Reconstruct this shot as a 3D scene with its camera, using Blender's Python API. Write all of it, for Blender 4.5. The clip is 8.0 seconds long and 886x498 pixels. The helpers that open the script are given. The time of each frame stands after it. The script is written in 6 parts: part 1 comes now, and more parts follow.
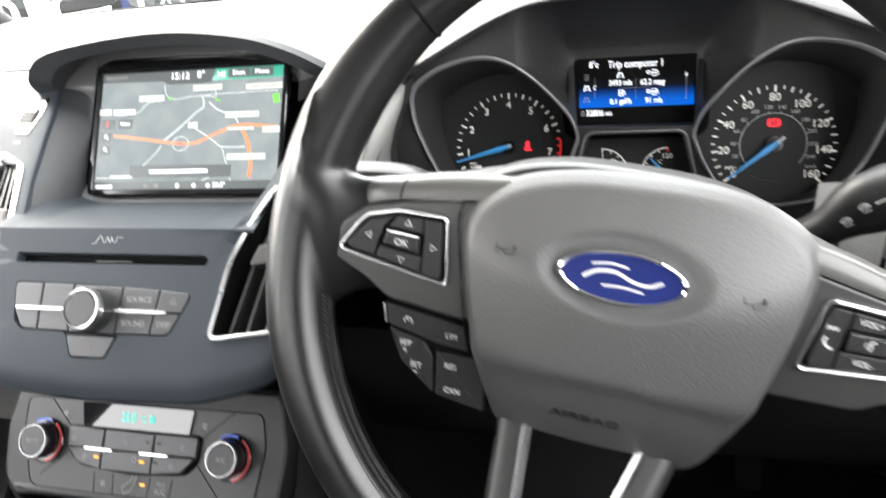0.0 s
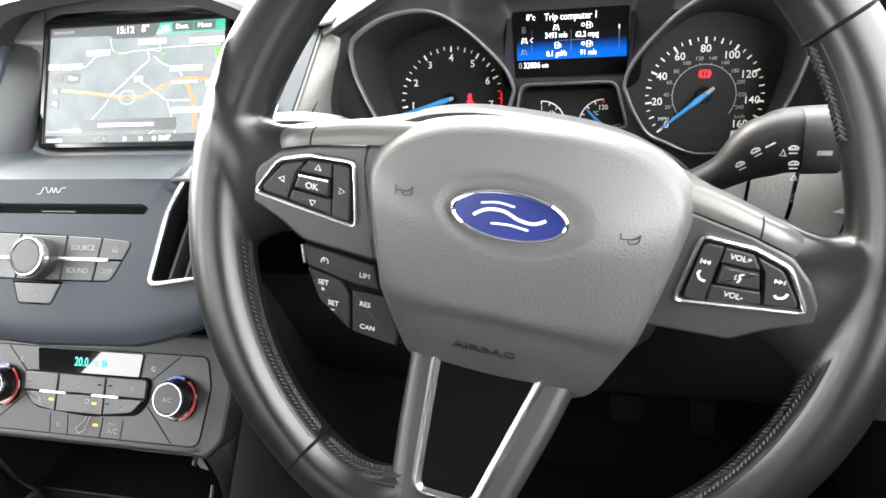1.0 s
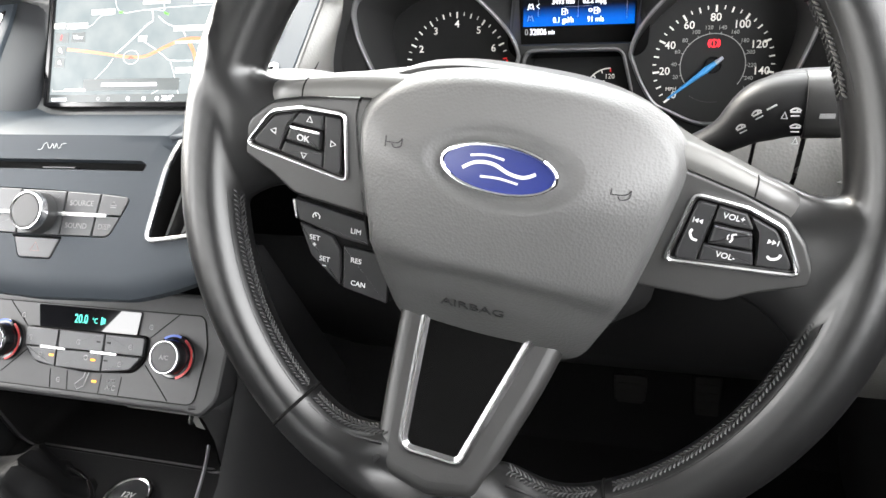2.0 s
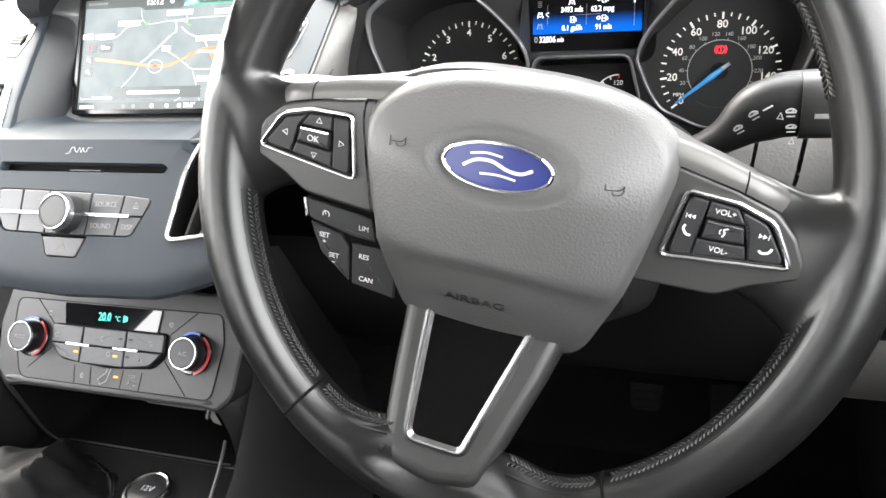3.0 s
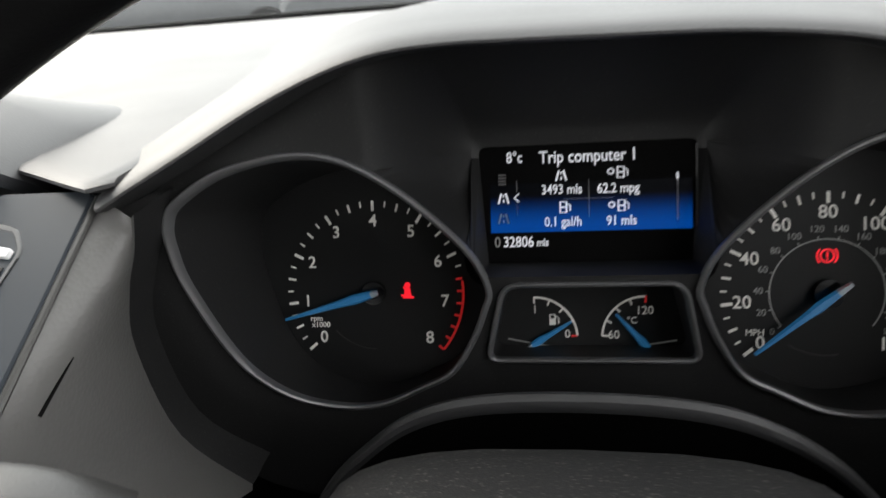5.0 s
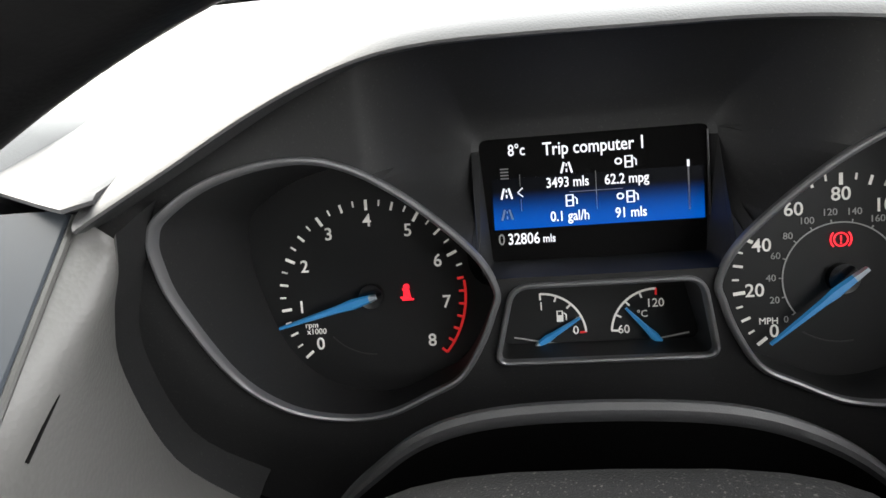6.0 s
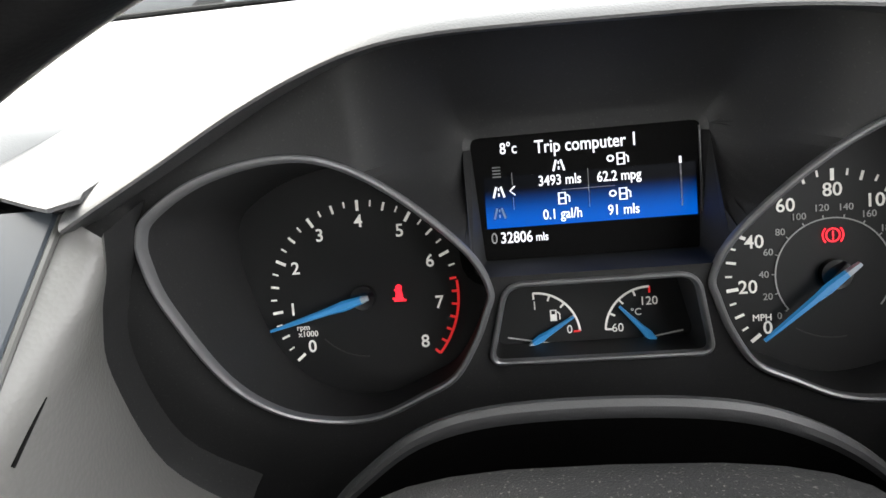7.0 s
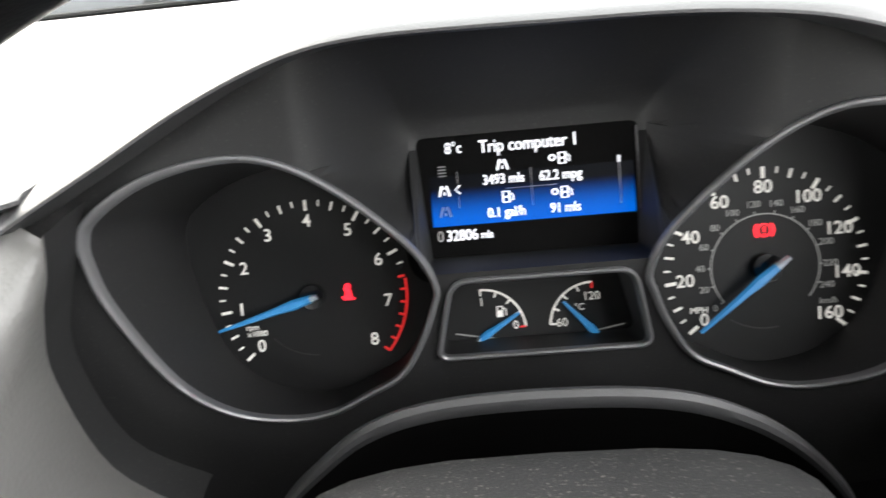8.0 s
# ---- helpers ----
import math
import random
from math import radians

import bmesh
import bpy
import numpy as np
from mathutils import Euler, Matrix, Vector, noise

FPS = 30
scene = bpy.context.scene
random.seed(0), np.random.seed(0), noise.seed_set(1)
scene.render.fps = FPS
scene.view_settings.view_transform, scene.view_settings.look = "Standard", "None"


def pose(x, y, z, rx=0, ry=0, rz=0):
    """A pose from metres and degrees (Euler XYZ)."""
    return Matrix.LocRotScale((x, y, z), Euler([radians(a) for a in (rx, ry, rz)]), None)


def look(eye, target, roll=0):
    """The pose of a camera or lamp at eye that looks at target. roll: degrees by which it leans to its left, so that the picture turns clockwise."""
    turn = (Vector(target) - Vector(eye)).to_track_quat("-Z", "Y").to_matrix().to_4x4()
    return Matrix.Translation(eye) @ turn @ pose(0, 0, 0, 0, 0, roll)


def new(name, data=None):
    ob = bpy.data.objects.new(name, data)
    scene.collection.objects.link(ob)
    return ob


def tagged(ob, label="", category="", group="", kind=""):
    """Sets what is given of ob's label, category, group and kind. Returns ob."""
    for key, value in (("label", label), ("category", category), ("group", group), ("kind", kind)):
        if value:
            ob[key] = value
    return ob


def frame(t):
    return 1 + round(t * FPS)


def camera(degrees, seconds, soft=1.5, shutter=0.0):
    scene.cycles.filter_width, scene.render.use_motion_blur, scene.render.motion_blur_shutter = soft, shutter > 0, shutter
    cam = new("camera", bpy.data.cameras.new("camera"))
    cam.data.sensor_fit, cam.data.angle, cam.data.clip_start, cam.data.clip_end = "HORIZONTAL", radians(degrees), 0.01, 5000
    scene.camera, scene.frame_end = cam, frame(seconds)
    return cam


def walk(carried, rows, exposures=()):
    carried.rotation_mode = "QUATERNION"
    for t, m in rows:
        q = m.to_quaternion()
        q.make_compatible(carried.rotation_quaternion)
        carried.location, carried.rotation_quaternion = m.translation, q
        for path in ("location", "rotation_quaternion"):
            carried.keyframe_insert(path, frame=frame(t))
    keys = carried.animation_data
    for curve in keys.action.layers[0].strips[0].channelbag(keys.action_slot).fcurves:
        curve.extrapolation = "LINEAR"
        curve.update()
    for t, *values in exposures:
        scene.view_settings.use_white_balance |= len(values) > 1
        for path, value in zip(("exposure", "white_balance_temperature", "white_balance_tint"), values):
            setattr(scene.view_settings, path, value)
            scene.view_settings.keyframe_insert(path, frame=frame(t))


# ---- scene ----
# Inside a parked right-hand-drive car. x right, y forward, z up from the asphalt.
cam = camera(63.5, 8.0, soft=1.5, shutter=0.6)
PATH = [
    (0, (0.04, 0.008, 1.08), (-0.481, 1.722, 0.191), -6.9),
    (0.2, (0.053, -0.005, 1.075), (-0.451, 1.702, 0.161), -6.2),
    (0.5, (0.066, -0.011, 1.075), (-0.419, 1.667, 0.101), -6.7),
    (1, (0.089, -0.004, 1.076), (-0.414, 1.662, 0.09), -7.2),
    (1.5, (0.102, -0.007, 1.061), (-0.446, 1.638, 0.065), -6.5),
    (1.7, (0.101, -0.005, 1.06), (-0.436, 1.631, 0.042), -6.7),
    (2.8, (0.111, -0.016, 1.059), (-0.481, 1.607, 0.051), -7.0),
    (3, (0.116, -0.019, 1.058), (-0.491, 1.616, 0.078), -7.4),
    (3.3, (0.104, -0.019, 1.059), (-0.557, 1.582, 0.058), -7.5),
    (3.5, (0.094, 0.002, 1.058), (-0.578, 1.616, 0.088), -7.4),
    (3.7, (0.082, 0.047, 1.056), (-0.554, 1.705, 0.136), -6.6),
    (3.8, (0.077, 0.072, 1.06), (-0.548, 1.754, 0.177), -6.4),
    (4, (0.069, 0.123, 1.064), (-0.541, 1.846, 0.253), -5.8),
    (4.2, (0.051, 0.177, 1.058), (-0.513, 1.934, 0.286), -5.6),
    (4.5, (0.043, 0.248, 1.058), (-0.443, 2.025, 0.28), -5.9),
    (4.7, (0.04, 0.273, 1.054), (-0.387, 2.061, 0.265), -6.0),
    (4.8, (0.042, 0.284, 1.048), (-0.372, 2.073, 0.255), -5.9),
    (5, (0.028, 0.296, 1.04), (-0.317, 2.086, 0.217), -5.8),
    (5.2, (0.016, 0.311, 1.046), (-0.29, 2.068, 0.141), -6.1),
    (6.5, (0.011, 0.315, 1.042), (-0.244, 2.092, 0.161), -7.6),
    (7, (0.01, 0.315, 1.04), (-0.228, 2.097, 0.164), -7.4),
    (7.5, (0.011, 0.315, 1.04), (-0.23, 2.087, 0.144), -7.6),
    (8, (0.016, 0.31, 1.041), (-0.109, 2.098, 0.153), -6.4),
]
walk(cam, [(t, look(eye, target, roll)) for t, eye, target, roll in PATH], exposures=[(0.0, 3.78), (0.6, 4.23), (3.5, 4.2), (4.0, 3.9), (4.3, 3.5), (4.5, 2.98), (5.0, 2.2), (5.6, 2.7), (6.4, 3.4), (7.4, 3.5), (8.0, 3.75)])


# ---- light: a bright overcast sky ----
world = bpy.data.worlds.new("overcast")
scene.world = world
world.use_nodes = True
wn, wl = world.node_tree.nodes, world.node_tree.links
wn.clear()
sky = wn.new("ShaderNodeTexSky")
sky.sky_type, sky.sun_disc = "NISHITA", False
sky.sun_elevation, sky.sun_rotation = radians(34), radians(-60)
sky.air_density, sky.dust_density, sky.ozone_density = 1.0, 4.0, 1.0
haze = wn.new("ShaderNodeMixRGB")
haze.inputs[0].default_value = 0.75
haze.inputs[2].default_value = (12.4, 12.2, 11.9, 1)
# a thin white overcast, nearly as bright low down as overhead
where, split, rise, dim = wn.new("ShaderNodeTexCoord"), wn.new("ShaderNodeSeparateXYZ"), wn.new("ShaderNodeMapRange"), wn.new("ShaderNodeMixRGB")
rise.inputs["To Min"].default_value, rise.inputs["To Max"].default_value = 0.80, 0.74
dim.blend_type = "MULTIPLY"
dim.inputs[0].default_value = 1.0
wl.new(where.outputs["Generated"], split.inputs[0])
wl.new(split.outputs["Z"], rise.inputs["Value"])
bg = wn.new("ShaderNodeBackground")
bg.inputs[1].default_value = 0.15
wout = wn.new("ShaderNodeOutputWorld")
wl.new(sky.outputs[0], haze.inputs[1])
wl.new(haze.outputs[0], dim.inputs[1])
wl.new(rise.outputs[0], dim.inputs[2])
wl.new(dim.outputs[0], bg.inputs[0])
wl.new(bg.outputs[0], wout.inputs[0])
sun_data = bpy.data.lights.new("sun", "SUN")
sun_data.energy, sun_data.angle, sun_data.color = 0.5, radians(20), (1.0, 0.96, 0.9)
sun = new("sun", sun_data)
sun.matrix_world = look((-6, 3, 6), (0, 0, 0))


# ---- materials ----
LIT = 0.12  # self-lit things against the daylight exposure

def mat(name, color, rough=0.5, metal=0.0, bump=0.0, scale=400.0, vary=0.12, kind="noise", emit=None, power=0.0, coat=0.0, spec=0.5, grime=0.0):
    """A principled material with fine relief and slow variation of tone and gloss."""
    m = bpy.data.materials.new(name)
    m.use_nodes = True
    n, l = m.node_tree.nodes, m.node_tree.links
    p = n["Principled BSDF"]
    p.inputs["Roughness"].default_value, p.inputs["Metallic"].default_value = rough, metal
    p.inputs["Specular IOR Level"].default_value, p.inputs["Coat Weight"].default_value = spec, coat
    p.inputs["Coat Roughness"].default_value = 0.08
    tc = n.new("ShaderNodeTexCoord")
    big = n.new("ShaderNodeTexNoise")
    big.inputs["Scale"].default_value, big.inputs["Detail"].default_value = 14.0, 5.0
    l.new(tc.outputs["Object"], big.inputs["Vector"])
    ramp = n.new("ShaderNodeValToRGB")
    c = Vector(color)
    ramp.color_ramp.elements[0].position, ramp.color_ramp.elements[1].position = 0.3, 0.72
    ramp.color_ramp.elements[0].color = (*(c * (1 - vary)), 1)
    ramp.color_ramp.elements[1].color = (*(c * (1 + vary)), 1)
    l.new(big.outputs["Fac"], ramp.inputs[0])
    tone = ramp.outputs[0]
    if grime > 0:
        fine = n.new("ShaderNodeTexNoise")
        fine.inputs["Scale"].default_value, fine.inputs["Detail"].default_value = 900.0, 2.0
        l.new(tc.outputs["Object"], fine.inputs["Vector"])
        cut = n.new("ShaderNodeValToRGB")
        cut.color_ramp.elements[0].position, cut.color_ramp.elements[1].position = 0.62, 0.72
        l.new(fine.outputs["Fac"], cut.inputs[0])
        mulv = n.new("ShaderNodeMath")
        mulv.operation = "MULTIPLY"
        mulv.inputs[1].default_value = grime
        l.new(cut.outputs[0], mulv.inputs[0])
        mixd = n.new("ShaderNodeMixRGB")
        mixd.inputs[2].default_value = (0.35, 0.33, 0.3, 1)
        l.new(mulv.outputs[0], mixd.inputs[0])
        l.new(tone, mixd.inputs[1])
        tone = mixd.outputs[0]
    l.new(tone, p.inputs["Base Color"])
    mr = n.new("ShaderNodeMapRange")
    mr.inputs["To Min"].default_value, mr.inputs["To Max"].default_value = max(rough - 0.07, 0.02), min(rough + 0.08, 1)
    l.new(big.outputs["Fac"], mr.inputs["Value"])
    l.new(mr.outputs[0], p.inputs["Roughness"])
    if bump > 0:
        if kind == "grain":
            tex = n.new("ShaderNodeTexVoronoi")
            tex.inputs["Scale"].default_value = scale
            out = tex.outputs["Distance"]
        else:
            tex = n.new("ShaderNodeTexNoise")
            tex.inputs["Scale"].default_value, tex.inputs["Detail"].default_value = scale, 4.0
            out = tex.outputs["Fac"]
        l.new(tc.outputs["Object"], tex.inputs["Vector"])
        b = n.new("ShaderNodeBump")
        b.inputs["Strength"].default_value, b.inputs["Distance"].default_value = bump, 0.0006
        l.new(out, b.inputs["Height"])
        l.new(b.outputs[0], p.inputs["Normal"])
    if emit:
        p.inputs["Emission Color"].default_value = (*emit, 1)
        p.inputs["Emission Strength"].default_value = power * LIT
    return m


LEATHER = mat("black_leather", (0.0050, 0.0050, 0.0052), 0.30, bump=0.05, scale=1500, kind="grain", vary=0.25, spec=0.45)
BOOT = mat("soft_black_leather", (0.0042, 0.0042, 0.0044), 0.62, bump=0.08, scale=900, kind="grain", vary=0.2, spec=0.12)
THREAD = mat("black_thread", (0.009, 0.009, 0.0095), 0.5, spec=0.35)
PAD = mat("grained_airbag_plastic", (0.043, 0.043, 0.0425), 0.46, bump=0.22, scale=700, kind="grain", vary=0.06)
SPOKE = mat("satin_dark_plastic", (0.015, 0.0148, 0.0145), 0.4, bump=0.12, scale=900)
OUTER = mat("satin_dark_grey_paint", (0.045, 0.044, 0.043), 0.36, vary=0.05)
GREYTRIM = mat("satin_grey_paint", (0.065, 0.064, 0.061), 0.38, metal=0.3, vary=0.05)
BUTTON = mat("matte_black_button", (0.0095, 0.0095, 0.0102), 0.46, bump=0.1, scale=1200, spec=0.3)
CHROME = mat("satin_chrome", (0.55, 0.55, 0.56), 0.24, metal=1.0, vary=0.03)
BRIGHT = mat("bright_chrome", (0.82, 0.83, 0.85), 0.06, metal=1.0, vary=0.02)
DASH = mat("soft_dash_plastic", (0.040, 0.040, 0.041), 0.5, bump=0.12, scale=1300, kind="grain", vary=0.08)
# dash plastic at half tone: shade on driver-facing sides is in the colour
DASH_SHADED = mat("shaded_dash_plastic", (0.020, 0.021, 0.023), 0.5, bump=0.12, scale=1300, kind="grain", vary=0.08, spec=0.35)
TUNNEL = mat("dark_console_plastic", (0.014, 0.014, 0.0145), 0.45, bump=0.12, scale=1200, vary=0.1, spec=0.35)
BEZEL = mat("dark_bezel_plastic", (0.044, 0.044, 0.045), 0.5, bump=0.15, scale=1300, kind="grain", vary=0.06)
DASHGREY = mat("grey_dash_plastic", (0.115, 0.113, 0.108), 0.5, bump=0.3, scale=480, kind="grain", vary=0.06)
HOUSING = mat("black_cluster_plastic", (0.0125, 0.0125, 0.0128), 0.6, bump=0.1, scale=1400, grime=0.05)
COLUMN = mat("dusty_column_plastic", (0.0065, 0.0065, 0.0068), 0.7, bump=0.3, scale=1300, kind="grain", grime=0.16, spec=0.25)
DIAL = mat("dial_face_black", (0.0105, 0.0105, 0.0108), 0.55, vary=0.15, spec=0.3)
GLASSY = mat("display_glass", (0.004, 0.004, 0.005), 0.0, vary=0.1)
for node in GLASSY.node_tree.nodes:
    if node.type == "MAP_RANGE":
        node.inputs["To Max"].default_value = 0.02
GLOSS = mat("gloss_black", (0.006, 0.006, 0.007), 0.12, vary=0.1)
FASCIA = mat("slate_satin_paint", (0.026, 0.031, 0.037), 0.5, metal=0.0, vary=0.05, spec=0.12)
FASCIADARK = mat("charcoal_satin_paint", (0.024, 0.024, 0.0245), 0.42, metal=0.3, vary=0.06)
KNOBFACE = mat("matte_knob_face", (0.034, 0.034, 0.036), 0.55, vary=0.04)
KEY = mat("charcoal_key_plastic", (0.034, 0.035, 0.037), 0.4, metal=0.25, vary=0.04)
SILVER = mat("silver_paint", (0.7, 0.7, 0.7), 0.35, vary=0.04)
RINGMETAL = mat("satin_ring_paint", (0.20, 0.20, 0.205), 0.36, metal=0.55, vary=0.05)
# black parts, and gaps and recesses whose shade is put into the colour
BLACK = mat("black_and_gap_shade", (0.0022, 0.0021, 0.0021), 0.8, spec=0.08)
RUBBER = mat("pedal_rubber", (0.012, 0.0115, 0.011), 0.8, bump=0.3, scale=300, spec=0.15)
CARPET = mat("dark_carpet", (0.005, 0.005, 0.005), 0.95, bump=0.8, scale=1500, spec=0.1)
LINING = mat("pale_headlining", (0.30, 0.295, 0.28), 0.9, bump=0.3, scale=900)
DOOR = mat("dark_door_trim", (0.0065, 0.0065, 0.0068), 0.65, bump=0.3, scale=700, spec=0.18)
BLUE = mat("enamel_blue", (0.008, 0.014, 0.085), 0.3, vary=0.06, coat=0.1, spec=0.3)
DIALINK = mat("lit_dial_print", (0.7, 0.69, 0.65), 0.5, vary=0.02, emit=(0.95, 0.92, 0.85), power=0.26)
DIMINK = mat("dim_dial_print", (0.3, 0.3, 0.29), 0.5, vary=0.02, emit=(0.6, 0.6, 0.56), power=0.1)
REDINK = mat("lit_red_print", (0.5, 0.02, 0.02), 0.5, vary=0.02, emit=(0.9, 0.03, 0.03), power=0.4)
REDLAMP = mat("red_warning_lamp", (0.5, 0.01, 0.02), 0.5, vary=0.0, emit=(1.0, 0.015, 0.03), power=1.6)
AMBER = mat("amber_indicator", (0.5, 0.2, 0.01), 0.5, vary=0.0, emit=(1.0, 0.33, 0.01), power=1.3)
NEEDLE = mat("lit_blue_needle", (0.03, 0.17, 0.4), 0.4, vary=0.05, emit=(0.03, 0.26, 0.55), power=0.28)
NEEDLECAP = mat("pale_needle_tail", (0.35, 0.4, 0.45), 0.3, vary=0.05)
GREENLED = mat("teal_segment_display", (0.02, 0.3, 0.25), 0.5, vary=0.0, emit=(0.1, 0.75, 0.6), power=0.7)
MARK = mat("grey_button_print", (0.16, 0.16, 0.16), 0.5, vary=0.02)
MARKW = mat("white_button_print", (0.42, 0.42, 0.42), 0.5, vary=0.02)


# ---- building helpers ----
def face_frame(x, y, z, lean, roll=0.0):
    """A frame on a face that looks back at the driver: local x right, y up the face, z out of it. lean: degrees by which its top goes away."""
    return pose(x, y, z, 90 - lean, 0, 0) @ pose(0, 0, 0, 0, 0, roll)


def thing(name, m, label, category, group="", kind=""):
    ob = new(name)
    ob.empty_display_size = 0.02
    ob.matrix_world = m
    return tagged(ob, label, category, group, kind)


def part(name, bm, material, parent, label="", m=None, smooth=True):
    me = bpy.data.meshes.new(name)
    bmesh.ops.recalc_face_normals(bm, faces=bm.faces)
    bm.to_mesh(me)
    bm.free()
    me.materials.append(material)
    if smooth:
        me.shade_smooth()
        me.set_sharp_from_angle(angle=radians(38))
        for p in me.polygons:
            if len(p.vertices) > 8:
                p.use_smooth = False
    ob = new(name, me)
    if parent:
        ob.parent = parent
    if m:
        ob.matrix_local = m
    return tagged(ob, label)


def rounded(points, seg=5):
    """A closed outline from corners (x, y, radius)."""
    out, n = [], len(points)
    for i, (x, y, r) in enumerate(points):
        p, a, b = Vector((x, y)), Vector(points[i - 1][:2]), Vector(points[(i + 1) % n][:2])
        u, v = (a - p), (b - p)
        lu, lv = u.length, v.length
        u, v = u / lu, v / lv
        half = math.acos(max(-1, min(1, u.dot(v)))) / 2
        d = min(r / max(math.tan(half), 1e-4), lu * 0.49, lv * 0.49)
        if d < 1e-6 or half > 1.55:
            out.append(p)
            continue
        s, e = p + u * d, p + v * d
        for k in range(seg + 1):
            t = k / seg
            out.append(s * (1 - t) ** 2 + p * 2 * t * (1 - t) + e * t * t)
    return out


def spline(points, per=6, closed=True):
    """A smooth line through the points (Catmull-Rom)."""
    pts = [Vector(p) for p in points]
    n, out = len(pts), []
    for i in range(n if closed else n - 1):
        if closed:
            p0, p1, p2, p3 = pts[i - 1], pts[i], pts[(i + 1) % n], pts[(i + 2) % n]
        else:
            p0, p1, p2, p3 = pts[max(i - 1, 0)], pts[i], pts[i + 1], pts[min(i + 2, n - 1)]
        for k in range(per):
            t = k / per
            out.append(0.5 * (2 * p1 + (p2 - p0) * t + (2 * p0 - 5 * p1 + 4 * p2 - p3) * t * t + (3 * p1 - p0 - 3 * p2 + p3) * t ** 3))
    if not closed:
        out.append(pts[-1])
    return out


def offset(line, d):
    """A closed 2D outline moved inwards by d (any winding)."""
    n = len(line)
    area = sum(line[i - 1].x * line[i].y - line[i].x * line[i - 1].y for i in range(n))
    sgn = 1 if area > 0 else -1
    out = []
    for i in range(n):
        t = line[(i + 1) % n] - line[i - 1]
        nrm = Vector((-t.y, t.x)).normalized() * sgn
        out.append(line[i] + nrm * d)
    return out


def loft(loops, closed=True, cap0=False, cap1=False, bm=None):
    bm = bm or bmesh.new()
    rows = [[bm.verts.new(p) for p in lp] for lp in loops]
    for a, b in zip(rows, rows[1:]):
        n = len(a)
        for i in range(n if closed else n - 1):
            j = (i + 1) % n
            try:
                bm.faces.new((a[i], a[j], b[j], b[i]))
            except ValueError:
                pass
    if cap0:
        bm.faces.new(rows[0][::-1])
    if cap1:
        bm.faces.new(rows[-1])
    return bm


def step(x):
    x = max(0.0, min(1.0, x))
    return x * x * (3 - 2 * x)


def at_z(line, z):
    return [Vector((p.x, p.y, z)) for p in line]


def slab(line, z0, z1, bev=0.0006, bm=None, back=True):
    """A plate with a rounded front edge from a 2D outline."""
    loops = [at_z(line, z0), at_z(line, z1 - bev), at_z(offset(line, bev * 0.3), z1 - bev * 0.3), at_z(offset(line, bev), z1)]
    return loft(loops, cap0=back, cap1=True, bm=bm)


def band(line, width, z0, z1, bev=0.0004, bm=None):
    """A raised frame along a closed outline, width inwards."""
    inner = offset(line, width)
    a, b = offset(line, bev), offset(inner, -bev)
    return loft([at_z(line, z0), at_z(line, z1 - bev), at_z(a, z1), at_z(b, z1), at_z(inner, z1 - bev), at_z(inner, z0)], bm=bm)


def sweep(path, section, closed=False, up=(0, 0, 1), bm=None, caps=True):
    """A 2D section (side, up) carried along a 3D line."""
    pts = [Vector(p) for p in path]
    n, loops = len(pts), []
    for i, p in enumerate(pts):
        if closed:
            t = pts[(i + 1) % n] - pts[i - 1]
        else:
            t = pts[min(i + 1, n - 1)] - pts[max(i - 1, 0)]
        t.normalize()
        side = t.cross(Vector(up)).normalized()
        w = side.cross(t)
        loops.append([p + side * s[0] + w * s[1] for s in (section(i / max(n - 1, 1)) if callable(section) else section)])
    if closed:
        loops.append(loops[0])
        bm = loft(loops, bm=bm)
        bmesh.ops.remove_doubles(bm, verts=bm.verts, dist=1e-6)
        return bm
    return loft(loops, cap0=caps, cap1=caps, bm=bm)


def oval(rx, ry, n=16, power=2.0, cx=0.0, cy=0.0):
    out = []
    for i in range(n):
        a = 2 * math.pi * i / n
        c, s = math.cos(a), math.sin(a)
        out.append(Vector((cx + rx * math.copysign(abs(c) ** (2 / power), c), cy + ry * math.copysign(abs(s) ** (2 / power), s))))
    return out


def lathe(profile, n=40, bm=None):
    """Turned about z: profile of (radius, z)."""
    loops = [[Vector((r * math.cos(2 * math.pi * i / n), r * math.sin(2 * math.pi * i / n), z)) for i in range(n)] for r, z in profile]
    return loft(loops, cap0=profile[0][0] > 1e-5, cap1=True, bm=bm)


def bar(x, y, w, h, z=0.0, thick=0.0003, turn=0.0, bm=None):
    """A small raised rectangle, its middle at x, y."""
    bm = bm or bmesh.new()
    c, s = math.cos(turn), math.sin(turn)
    def at(u, v, k):
        return bm.verts.new((x + u * c - v * s, y + u * s + v * c, k))
    a = [at(u, v, z) for u, v in ((-w / 2, -h / 2), (w / 2, -h / 2), (w / 2, h / 2), (-w / 2, h / 2))]
    b = [at(u, v, z + thick) for u, v in ((-w / 2, -h / 2), (w / 2, -h / 2), (w / 2, h / 2), (-w / 2, h / 2))]
    bm.faces.new(b)
    for i in range(4):
        j = (i + 1) % 4
        bm.faces.new((a[i], a[j], b[j], b[i]))
    return bm


